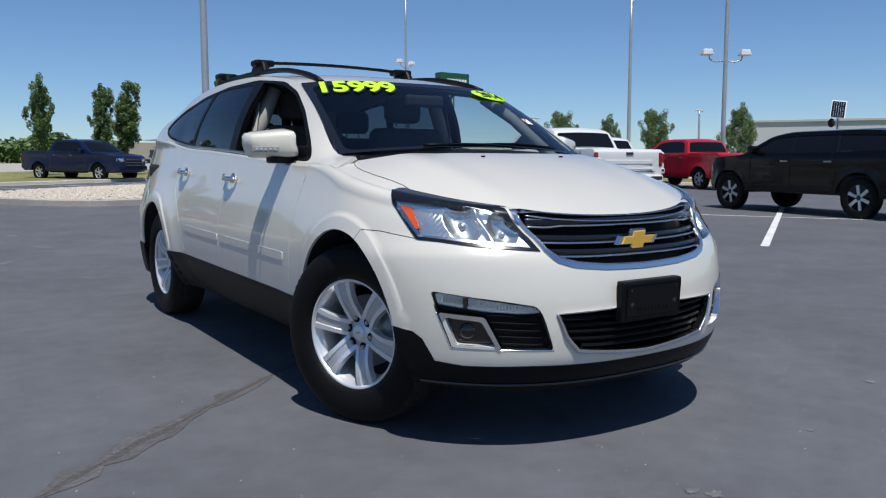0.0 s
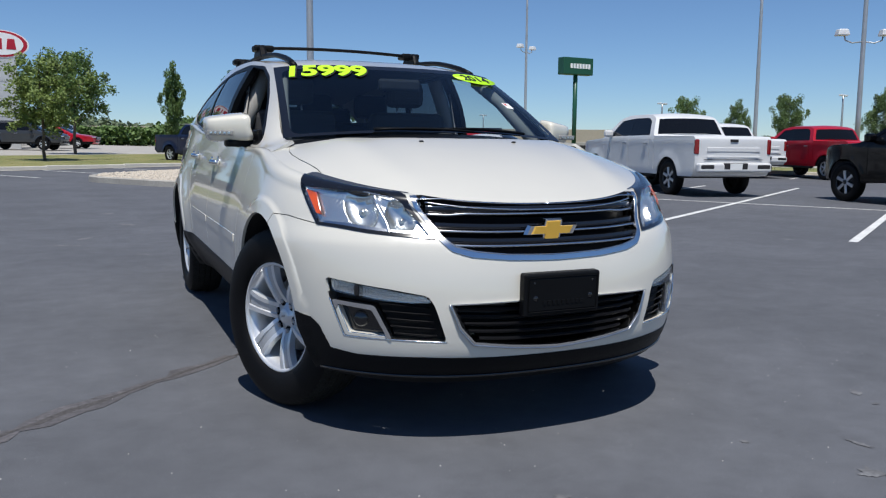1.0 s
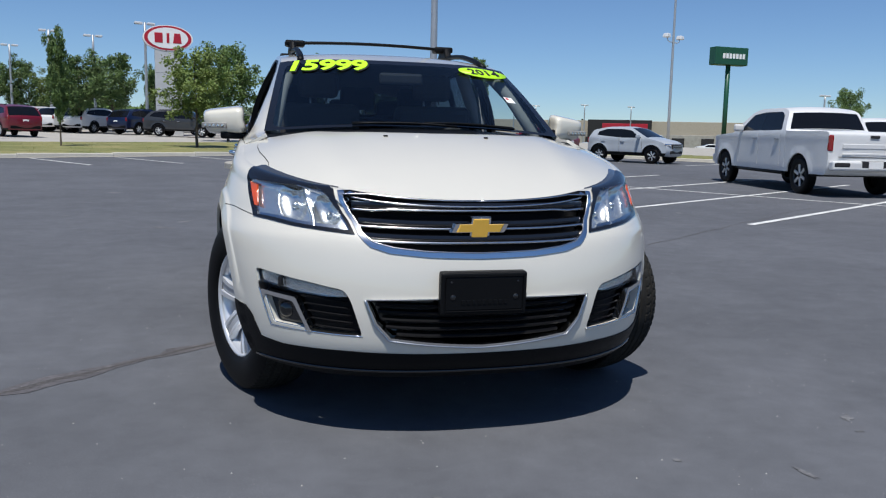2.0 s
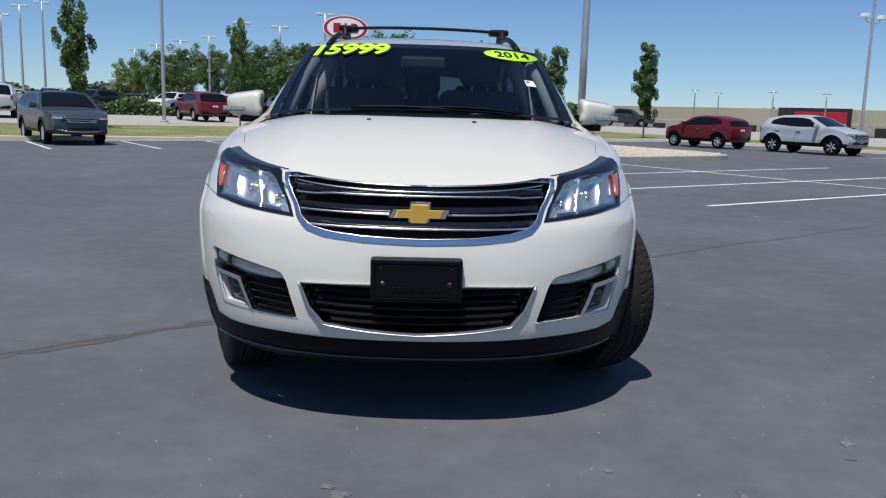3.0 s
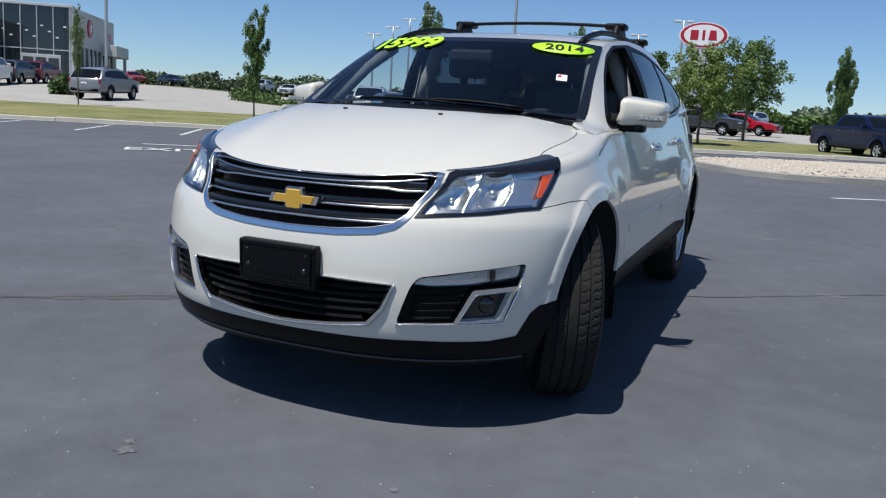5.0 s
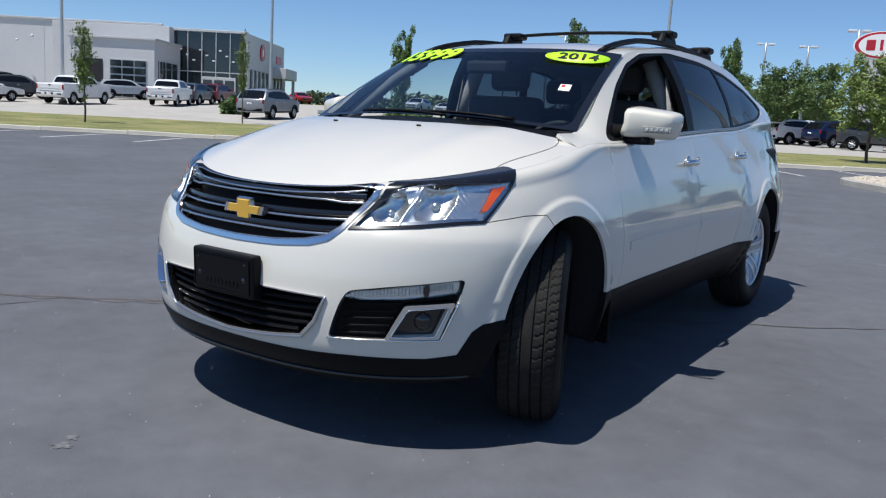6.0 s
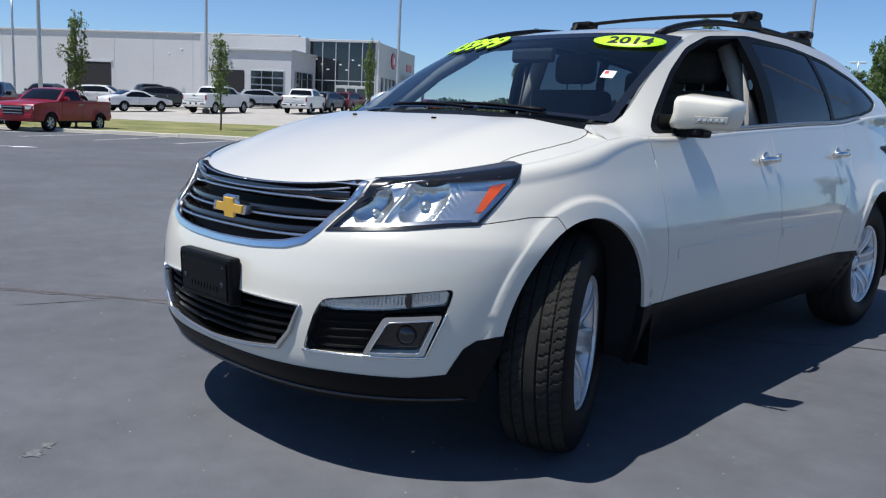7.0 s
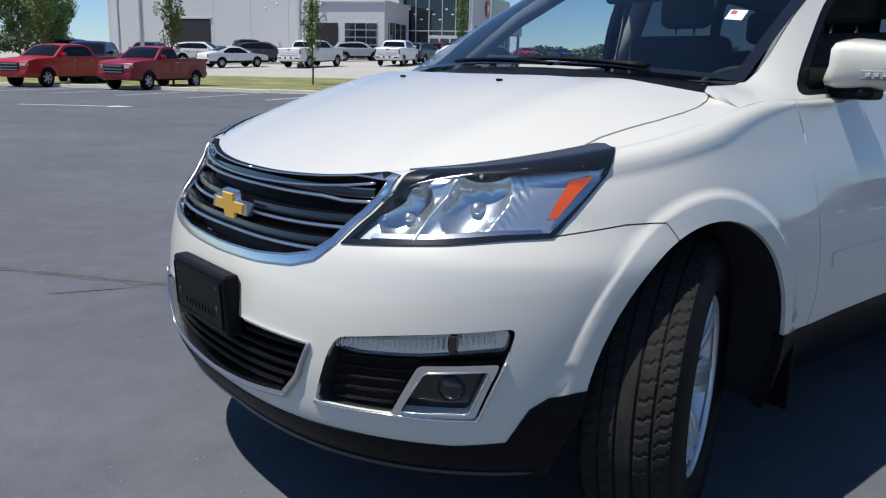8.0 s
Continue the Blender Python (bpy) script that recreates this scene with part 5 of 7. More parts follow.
        k = len(prof)
        faces = [(i * k + j, (i + 1) * k + j, (i + 1) * k + j + 1, i * k + j + 1) for i in range(len(us) - 1) for j in range(k - 1)]
        return part(name, mesh_of(name, verts, [f[::-1] for f in faces], mat, False), parent)

    def edge_line(poly, lift, closed=True, step=0.02):
        """Places on the skin along an outline, lifted off it."""
        d = np.array(dense(poly, step, closed))
        a, b, e = d[:, 0], d[:, 1], 2e-3
        n = np.cross(B(a + e, b) - B(a - e, b), B(a, b + e) - B(a, b - e))
        n /= np.linalg.norm(n, axis=1)[:, None] + 1e-12
        pts = [tuple(q) for q in B(a, b) + n * lift]
        return pts + pts[:1] if closed else pts

    for z0, hw in ((0.875, 0.384), (0.819, 0.353), (0.769, 0.316)):
        lv = louvre(z0, hw, 0.0, GLOSS_BLACK, -0.014, 0.022, "louvre", gr, 0.010, 0.04)
        for dz, rr, mat in ((-0.0100, 0.0052, CHROME_SOFT), (0.0105, 0.0028, CHROME_DULL)):
            us = np.linspace(-hw, hw, 31)
            line = edge_line([(u, z0 - 0.010 * (1 - (u / hw) ** 2) + dz) for u in us], -0.012, False)
            part("louvre_edge", tube("louvre_edge", line, rr, mat, 8), lv)
    part("surround_bead", tube("surround_bead", edge_line(inner, 0.003), 0.0028, CHROME_SOFT, 8), gr)
    top_bar = edge_line([(u, rim_at(abs(u))[1] - 0.030) for u in np.linspace(-0.385, 0.385, 31)], -0.004, False)
    part("top_bar", tube("top_bar", top_bar, 0.0036, CHROME_SOFT, 8), gr)
    # badge: a plain bevelled cross shape
    def badge(name, sx, sz, dy, mat, bev):
        bm = bmesh.new()
        pts = [(-1, -0.42), (-0.36, -0.42), (-0.36, -1), (0.30, -1), (0.34, -0.42), (0.86, -0.42), (1.0, 0.42), (0.36, 0.42), (0.36, 1), (-0.30, 1), (-0.34, 0.42), (-0.86, 0.42)]
        f = bm.faces.new([bm.verts.new((a * sx, 0, b * sz)) for a, b in pts])
        r = bmesh.ops.extrude_face_region(bm, geom=[f])
        for v in r["geom"]:
            if isinstance(v, bmesh.types.BMVert):
                v.co.y -= dy
                v.co.x *= bev
                v.co.z *= bev
        bmesh.ops.recalc_face_normals(bm, faces=bm.faces[:])
        return from_bm(name, bm, mat)
    bdg = part("badge", badge("badge", 0.116, 0.0415, 0.016, CHROME, 0.93), gr, "chrome-edged badge", pose(0, -0.792, 0.800, 6))
    part("badge_face", badge("badge_face", 0.092, 0.0350, 0.005, GOLD, 0.93), bdg, "gold cross-shaped badge face", pose(0, -0.015, 0))
    # lower intake
    lg = part("lower_grille", skin("lower_grille", B, vs, reg["low_chrome"], CHROME, 0.006, 0.04), car, "black lower intake edged in chrome")
    rim_low = [q for q in low_chrome if q[1] < 0.546]
    rim_low.sort()
    part("surround_bead", tube("surround_bead", edge_line(rim_low, 0.006, False), 0.0038, CHROME_DULL, 8), lg)
    part("cavity", skin("cavity", B, vs, reg["low_grille"], GLOSS_BLACK, -0.06), lg)
    for z0, hx in ((0.525, 0.396), (0.498, 0.386), (0.470, 0.372), (0.442, 0.356), (0.414, 0.316)):
        louvre(z0, fx(hx, z0), 0, SLAT_BLACK, -0.02, 0.012, "slat", lg, 0.010, 0.035)
    # licence plate holder
    holder = part("plate_holder", box("plate_holder", (0.325, 0.045, 0.158), PLASTIC_BLACK, 0.010, (0, 0, 0), 3), car, "black plastic licence plate holder, empty", pose(-0.005, -0.876, 0.572, 3))
    part("recess", box("recess", (0.295, 0.004, 0.128), PLASTIC_BLACK, 0.006, (0, -0.0235, 0)), holder)
    for sx in (-1, 1):
        part("screw_hole", lathe("screw_hole", [(0.0, -0.027), (0.010, -0.027), (0.010, -0.0225)], GLOSS_BLACK, 14, "y"), holder, "", pose(sx * 0.118, 0, -0.012))
        part("screw_hole", lathe("screw_hole", [(0.0, -0.027), (0.004, -0.027), (0.004, -0.0225)], GLOSS_BLACK, 10, "y"), holder, "", pose(sx * 0.125, 0, 0.045))
    for i in range(9):
        part("letter_bar", box("letter_bar", (0.013, 0.003, 0.016), PLASTIC_BLACK, 0.001, ((i - 4) * 0.020, -0.0265, -0.030)), holder)
    # headlights and fog pods
    for pk, s in ((L, 1), (Rr, -1)):
        hl = part("headlight", skin("headlight", B, vs, reg["lamp"], GLOSS_BLACK, 0.004, 0.03, pick=pk), car, "clear headlight with black bezel and amber marker")
        def dished(a, b):
            """The lamp's silver inside: two shallow dishes in a flat panel behind the lens."""
            a, b = np.asarray(a, float), np.asarray(b, float)
            q, e = np.abs(a), 2e-3
            n = np.cross(B(q + e, b) - B(q - e, b), B(q, b + e) - B(q, b - e))
            n = n / (np.linalg.norm(n, axis=-1, keepdims=True) + 1e-12)
            depth = 0.010 + 0.0 * q
            for pc, zc, r in ((0.480, 0.850, 0.056), (0.640, 0.878, 0.072)):
                d = np.hypot(q - pc - 0.25 * (b - zc), b - zc) / r
                depth = depth + 0.030 * np.clip(1 - d ** 2.2, 0, 1) ** 0.8
            # a slanted ridge parts the two dishes; fine facets run down the outer one's far side
            depth = depth - 0.008 * bump(q - 0.552 - 0.55 * (b - 0.86), 0.012) + 0.0008 * np.sin((q + 0.4 * b) * 620) * bump(q - 0.725 - 0.3 * (b - 0.88), 0.024)
            return (B(q, b) - n * depth[..., None]) * np.stack([np.where(a < 0, -1.0, 1.0), np.ones_like(q), np.ones_like(q)], -1)
        lp = [(a * s, b) for a, b in (lens if s > 0 else lens[::-1])]
        dv, dr = patch(lp, [], 0.007)
        part("lamp_bowl", skin("lamp_bowl", dished, dv, dr[""], LAMP_BOWL, 0.0, 0.0), hl)
        part("lens", skin("lens", B, vs, np.concatenate([reg["lens"]]), GLASS_LAMP, 0.006, 0.0, pick=pk), hl, "clear polycarbonate lens")
        part("bezel", skin("bezel", lambda a, b: B(a, b), vs, reg["lamp"], GLOSS_BLACK, -0.052, 0.0, pick=pk), hl)
        for pc, zc, r in ((0.480, 0.850, 0.056), (0.640, 0.878, 0.072)):
            c = dished(np.array([pc * s]), np.array([zc]))[0]
            part("bulb", lathe("bulb", [(0.0, -0.020), (r * 0.16, -0.017), (r * 0.22, -0.004), (r * 0.24, 0.006)], LAMP_BOWL, 16, "y", cap=False), hl, "", pose(c[0], c[1], c[2], -8, 0, s * 18))
        line = [B(np.array([u * s]), np.array([z]))[0] + np.array((s * 0.002, -0.001, 0.0)) for u, z in ((0.415, 0.868), (0.445, 0.892), (0.53, 0.911), (0.62, 0.926), (0.74, 0.940), (0.88, 0.950))]
        part("brow_edge", tube("brow_edge", line, 0.0022, CHROME_SOFT, 6), hl)
        shelf = [(0.41, 0.793), (0.56, 0.802), (0.72, 0.818), (0.80, 0.822), (0.805, 0.830), (0.70, 0.826), (0.56, 0.811), (0.42, 0.803)]
        ev, er = patch([(a * s, b) for a, b in (shelf if s > 0 else shelf[::-1])], [], 0.03)
        part("lower_shelf", skin("lower_shelf", B, ev, er[""], CHROME_SOFT, -0.004, 0.012), hl)
        amber = [(0.813, 0.850), (0.834, 0.852), (0.902, 0.938), (0.846, 0.928)]
        av, ar = patch([(a * s, b) for a, b in (amber if s > 0 else amber[::-1])], [], 0.02)
        part("marker", skin("marker", B, av, ar[""], AMBER, 0.0075, 0.008), hl, "amber side marker")
        pd = part("fog_pod", skin("fog_pod", B, vs, reg["pod"], PLASTIC_BLACK, -0.045, 0.0, pick=pk), car, "black fog lamp pod with chrome surround")
        wall = skin("pod_frame", B, vs, np.concatenate([reg["pod"], reg["drl"], reg["fog"], reg["fog_in"]]), CHROME_DULL, 0.0, 0.05, pick=pk)
        bmw = bmesh.new()
        bmw.from_mesh(wall)
        bmesh.ops.delete(bmw, geom=[f for f in bmw.faces if len(f.verts) == 3], context="FACES_ONLY")
        bmw.to_mesh(wall)
        bmw.free()
        part("pod_frame", wall, pd)
        part("day_lamp_bowl", skin("day_lamp_bowl", B, vs, reg["drl"], LAMP_BOWL, -0.02, 0.0, pick=pk), pd)
        c = B(np.array([fx(0.715, 0.585) * s]), np.array([0.588]))[0]
        part("lamp_divider", box("lamp_divider", (0.016, 0.020, 0.040), GLOSS_BLACK, 0.003), pd, "dark divider across the daytime lamp", pose(c[0], c[1] + 0.008, c[2], 0, 0, s * 34))
        part("day_lamp", skin("day_lamp", B, vs, reg["drl"], GLASS_LAMP, 0.002, 0.02, pick=pk), pd, "clear daytime running lamp strip")
        for i in range(30):
            u = 0.368 + 0.0127 * i
            c = B(np.array([u * s]), np.array([0.561 + 0.10 * (u - 0.37)]))[0]
            if u < 0.745:
                part("lamp_rib", box("lamp_rib", (0.0022, 0.008, 0.024), REFLECTOR, 0.0006), pd, "", pose(c[0], c[1] + 0.012, c[2]))
        bright = lambda c: (c[:, 1] > 0.522) | (np.abs(c[:, 0]) < 0.550 + (c[:, 1] - 0.425) * 0.55)
        part("fog_frame", skin("fog_frame", B, vs, reg["fog"], CHROME, 0.004, 0.03, pick=lambda c: pk(c) & bright(c)), pd, "chrome fog lamp surround")
        part("fog_flange", skin("fog_flange", B, vs, reg["fog"], PAINT_WHITE, 0.001, 0.03, pick=lambda c: pk(c) & ~bright(c)), pd, "white bumper edge beside the fog lamp")
        part("surround_bead", tube("surround_bead", edge_line([(a * s, b) for a, b in fog_in], 0.003 * s), 0.0024, CHROME, 8), pd)
        foot = [(fx(0.434, 0.405), 0.405), (fx(0.52, 0.408), 0.408), (0.545, 0.412), (0.64, 0.412), (fx(0.752, 0.415), 0.414), (fx(0.795, 0.552), 0.552)]
        part("pod_trim", tube("pod_trim", edge_line([(a * s, b) for a, b in foot], 0.002 * s, False), 0.0035, CHROME, 8), pd)
        part("fog_recess", skin("fog_recess", B, vs, reg["fog_in"], GLOSS_BLACK, -0.03, 0.0, pick=pk), pd)
        c = B(np.array([fx(0.71, 0.483) * s]), np.array([0.478]))[0]
        part("fog_lamp", lathe("fog_lamp", [(0.0, -0.004), (0.022, -0.002), (0.030, 0.004), (0.033, 0.02)], GLOSS_BLACK, 24, "y"), pd, "", pose(c[0] - s * 0.012, c[1] + 0.018, c[2], 0, 0, s * 30))
        for z0 in (0.528, 0.502, 0.476, 0.450, 0.424):
            us = np.linspace(fx(0.455 + (z0 - 0.41) * 0.25, z0), fx(0.60 + (z0 - 0.43) * 0.45, z0), 8)
            line = [B(np.array([u * s]), np.array([z0 + 0.06 * (u - 0.36)]))[0] + np.array((0, 0.03, 0)) for u in us]
            part("pod_slat", tube("pod_slat", line, 0.004, SLAT_BLACK, 6), pd)
    # wheel housings
    for yc, r in ((-0.045, 0.352), (3.01, 0.395)):
        for s in (-1, 1):
            verts, faces = [], []
            for yy_, zz_ in arch_line(yc, r, 0.004):
                zz_ = max(zz_, 0.275)
                pt = float(plan(np.array([abs(fy(yy_, zz_))]), np.array([zz_]))[0][0])
                verts += [(s * (pt - 0.006), yy_, zz_), (s * 0.50, yc + (yy_ - yc) * 1.12, zz_), (s * 0.50, yc, 0.3)]
            n = len(verts) // 3
            for i in range(n - 1):
                a, b = 3 * i, 3 * i + 3
                faces += [(a, a + 1, b + 1, b), (a + 1, a + 2, b + 2, b + 1)]
            part("wheel_housing", mesh_of("wheel_housing", verts, faces, DARK_VOID, True), car)
    # unseen plates added to stop sunlight leaking through behind the bumper
    part("splash_shield", box("splash_shield", (0.80, 0.24, 0.04), DARK_VOID, 0.01, (0, -0.60, 0.29)), car)
    part("splash_shield", box("splash_shield", (1.30, 0.36, 0.04), DARK_VOID, 0.01, (0, -0.31, 0.30)), car)
    part("underbody", box("underbody", (1.36, 3.9, 0.22), DARK_VOID, 0.05, (0, 1.75, 0.37)), car)
    for s in (-1, 1):
        for yb, xb in ((0.40, 0.84), (3.44, 0.76)):
            part("mud_flap", box("mud_flap", (0.20, 0.012, 0.22), PLASTIC_BLACK, 0.005, (s * xb, yb, 0.36)), car)
    # wheels, the front pair turned to the left
    wm = build_wheel()
    for s, y, turn in ((1, 0.022, 24), (-1, 0.0, 21), (1, 3.02, 0), (-1, 3.02, 0)):
        place_wheel(wm, car, pose(s * (0.785 if y < 1 else 0.765), y, 0.383, 0, 0, turn + (0 if s > 0 else 180)) @ pose(0, 0, 0, 17 if y < 1 else 40))
    # hood and fender tops over the plan
    rim_p = np.linspace(0, P1 + 0.14, 60)
    rim = body(rim_p, top_z(rim_p))
    rimxy = [(float(a), float(b)) for a, b, _ in rim]
    back = [(0.735, 0.19), (0.60, 0.108), (0.40, 0.035), (0.2, -0.008), (0.0, -0.02)]
    plan_out = rimxy + [b for b in back]
    plan_full = plan_out + [(-a, b) for a, b in reversed(plan_out) if a > 1e-6]
    shut = [(0.744, -0.32), (0.745, -0.24), (0.757, -0.17), (0.776, -0.07), (0.782, 0.02), (0.779, 0.085), (0.766, 0.135), (0.742, 0.183)]
    ip = np.linspace(0.45, 0.972, 20)
    rb = body(ip, top_z(ip))
    brow_top = [(float(x), float(y)) for x, y, _ in rb] + [(float(x) - 0.55 * w, float(y) + 0.83 * w) for (x, y, _), w in zip(rb[::-1], ((0.005 + 0.036 * (ip - 0.45) / 0.5) * np.clip((0.976 - ip) / 0.045, 0.02, 1))[::-1])]

    def hood(x, y):
        x, y = np.asarray(x, float), np.asarray(y, float)
        xr = np.interp(y, [q[1] for q in rimxy], [q[0] for q in rimxy])
        s = np.clip(y / 0.5, 0, 1)
        s = s * s * (3 - 2 * s)
        fall = s * (smooth_table(y, BELT_Y, BELT_Z) - hood_z(xr, y)) * np.clip((np.abs(x) - 0.72) / np.maximum(xr - 0.72, 0.01), 0, 1)
        return np.stack([x, y, hood_z(x, y) + fall - 0.002], -1)

    hv, hr = patch(plan_full, [("brow", brow_top), ("brow_r", flipx(brow_top)), ("gap", strip(shut, 0.0034)), ("gap_r", flipx(strip(shut, 0.0034)))], 0.04)

    def side_of(c):
        xs = np.interp(c[:, 1], [p[1] for p in shut], [p[0] for p in shut])
        return np.abs(c[:, 0]) > np.where(c[:, 1] > -0.30, xs, 9)
    part("hood", skin("hood", hood, hv, hr[""], PAINT_WHITE, 0.002, 0.015, pick=lambda c: ~side_of(c)), car)
    for s in (1, -1):
        part("fender_top", skin("fender_top", hood, hv, hr[""], PAINT_WHITE, 0.0, 0.01, pick=lambda c: side_of(c) & (c[:, 0] * s > 0)), car)
    for k in ("gap", "gap_r"):
        part("panel_gap", skin("panel_gap", hood, hv, hr[k], SEAM_DARK, -0.006), car)
    for k in ("brow", "brow_r"):
        part("lamp_brow", skin("lamp_brow", hood, hv, hr[k], BROW, 0.003, 0.01), car, "glossy dark edge of the headlight on the hood")
    part("engine_bay", box("engine_bay", (1.06, 0.80, 0.30), DARK_VOID, 0.05, (0, -0.10, 0.68)), car)
    for s in (1, -1):
        j = part("washer_jet", box("washer_jet", (0.018, 0.012, 0.007), PLASTIC_BLACK, 0.002), car, "", pose(s * 0.232, -0.085, float(hood_z(0.232, -0.085)) + 0.003))
    # cowl, windshield, wipers
    part("cowl", grid("cowl", lambda s, t: ((0.735 + 0.01 * t) * s, (-0.025 + 0.215 * s * s) * (1 - t) + (0.25 + 0.09 * s * s) * t, 1.136 - 0.045 * s * s + 0.034 * t), np.linspace(-1, 1, 25), (0, 0.5, 1), PLASTIC_BLACK), car, "black plastic cowl panel")
    wv, wr = patch([(-1, 0), (1, 0), (1, 1), (-1, 1)], [("clear", rounded([(-0.955, 0.03), (0.955, 0.03), (0.945, 0.93), (-0.945, 0.93)], 0.08))], 0.07)
    ws = part("windshield", skin("windshield", glass_front, wv, wr["clear"], GLASS_FRONT, 0.004), car, "tinted laminated windshield")
    part("black_band", skin("black_band", glass_front, wv, wr[""], GLOSS_BLACK, 0.0035), ws)

    def on_glass(s, t, lift):
        e = 1e-3
        p = Vector(glass_front(s, t))
        du = Vector(glass_front(s + e, t)) - Vector(glass_front(s - e, t))
        dv = Vector(glass_front(s, t + e)) - Vector(glass_front(s, t - e))
        n = du.cross(dv).normalized()
        m = Matrix((du.normalized(), -n, n.cross(du).normalized() * 1.0)).transposed().to_4x4()
        m.translation = p + n * lift
        return m
    for i, ch in enumerate("15999"):
        mm = on_glass(-0.868 + i * 0.130, 0.862, 0.012)
        t1 = text_mesh("price_digit", ch, 0.182, LIME, 0.0015, 0.006)
        d = part("price_digit", t1, ws, "lime green adhesive price digit", mm @ pose(0, 0, 0, 90))
        part("digit_shadow", text_mesh("digit_shadow", ch, 0.182, INK, 0.0006, 0.008), d, "", pose(0.006, -0.005, -0.0028))
    mm = on_glass(0.730, 0.848, 0.012)
    ov = lathe("year_sticker", [(0.0, 0.0), (0.1, 0.0), (0.1, 0.0015), (0.0, 0.0015)], LIME, 40, "y")
    for v in ov.vertices:
        v.co.x *= 1.58
        v.co.z *= 0.62
    ov2 = part("year_sticker", ov, ws, "lime green oval year sticker", mm)
    for i, ch in enumerate("2014"):
        part("year_digit", text_mesh("year_digit", ch, 0.095, INK, 0.001, 0.0020), ov2, "", pose(0.006 + (i - 1.5) * 0.050, -0.002, 0.0, 90))
    st = part("paper_sticker", box("paper_sticker", (0.052, 0.002, 0.060), STICKER, 0.0006), ws, "small white paper sticker", on_glass(0.795, 0.43, 0.008))
    part("print_mark", box("print_mark", (0.018, 0.002, 0.022), STICKER_RED, 0.0004, (-0.010, -0.001, 0.012)), st)
    for (s0, t0, s1, t1) in ((0.22, -0.03, -0.45, -0.005), (0.0, 0.0, 0.64, -0.005)):
        a = [on_glass(s0 + (s1 - s0) * k / 8, t0 + (t1 - t0) * k / 8 + 0.016 * math.sin(k / 8 * math.pi), 0.022).translation for k in range(9)]
        w = part("wiper", tube("wiper", a, 0.010, PLASTIC_BLACK, 6, 0.7), car, "black wiper arm and blade")
        b = [on_glass(s0 + (s1 - s0) * k / 6, t0 + (t1 - t0) * k / 6 + 0.028, 0.014).translation for k in range(2, 7)]
        part("blade", tube("blade", b, 0.006, RUBBER, 6, 1.3), w)
    # cabin sides with their windows
    ys = np.linspace(0.17, 3.62, 60)
    fo, ro = cabin_foot(ys), roof_edge(ys)
    out = [(float(y), float(z)) for y, z in zip(ys, fo[1])] + [(float(y), float(z)) for y, z in zip(ys[::-1], ro[1][::-1])]
    dlo = rounded([(0.455, 1.108), (0.60, 1.225), (0.79, 1.368), (0.985, 1.480), (1.20, 1.550), (1.60, 1.592), (2.10, 1.590), (2.60, 1.555), (3.00, 1.490), (3.24, 1.415), (3.34, 1.36), (3.20, 1.305), (2.95, 1.262), (2.60, 1.222), (2.0, 1.190), (1.18, 1.148), (0.7, 1.118)], 0.05, 3)
    w1 = rounded([(0.53, 1.126), (0.625, 1.215), (0.79, 1.343), (0.985, 1.460), (1.20, 1.533), (1.50, 1.572), (1.57, 1.170), (1.1, 1.150)], 0.02, 3)
    w2 = rounded([(1.68, 1.185), (1.62, 1.565), (2.05, 1.572), (2.31, 1.562), (2.47, 1.225)], 0.02, 3)
    w3 = rounded([(2.52, 1.232), (2.37, 1.556), (2.62, 1.535), (2.98, 1.472), (3.20, 1.402), (3.29, 1.355), (3.15, 1.310), (2.9, 1.272)], 0.025, 3)
    cv, cr = patch(out, [("w1", w1), ("w2", w2), ("w3", w3), ("dlo", dlo)], 0.05)
    for f, flip, s in ((cabin, False, 1), (cabin_right, True, -1)):
        part("cabin_side", skin("cabin_side", f, cv, cr[""], PAINT_WHITE, 0.0, 0.015, flip=flip), car)
        tr = part("window_frame", skin("window_frame", f, cv, cr["dlo"], PLASTIC_BLACK, -0.003, 0.03, flip=flip), car, "black side window frame")
        for k in ("w2", "w3"):
            part("pane", skin("pane", f, cv, cr[k], GLASS_DARK, -0.006, flip=flip), tr, "dark privacy glass")
        line = [f(y, float(cabin_foot(y)[1]) + 0.012) * 1.0 + np.array((s * 0.010, 0, 0)) for y in np.linspace(0.72, 2.9, 24)]
        part("belt_strip", tube("belt_strip", line, 0.007, CHROME_DULL, 6, 0.9), tr)
    part("roof", grid("roof", lambda s, y: roof_skin(s, y + 0.13 * s * s * min(1.0, max(0.0, 1 - (y - 0.86) / 0.9))), np.linspace(-1, 1, 33), np.linspace(0.86, 3.60, 36), PAINT_WHITE, flip=False), car)
    # tailgate
    def gate(s, t):
        top = roof_skin(s, 3.60)
        foot_y = 3.99 - 0.28 * abs(s) ** 3
        return ((top[0] * (1 - t) + s * 0.70 * t), top[1] * (1 - t) + foot_y * t, top[2] * (1 - t) + 1.30 * t)
    part("tailgate", grid("tailgate", gate, np.linspace(-1, 1, 21), np.linspace(0, 1, 8), GLASS_DARK), car)
    part("tail_shelf", grid("tail_shelf", lambda s, t: (s * (0.70 + 0.14 * t), 3.99 - 0.28 * abs(s) ** 3 + 0.05 * t * (1 - abs(s)), 1.30 - 0.01 * t), np.linspace(-1, 1, 21), (0, 1), PAINT_WHITE), car)
    part("spoiler", box("spoiler", (0.86, 0.16, 0.03), PAINT_WHITE, 0.012, (0, 3.62, 1.555)), car)
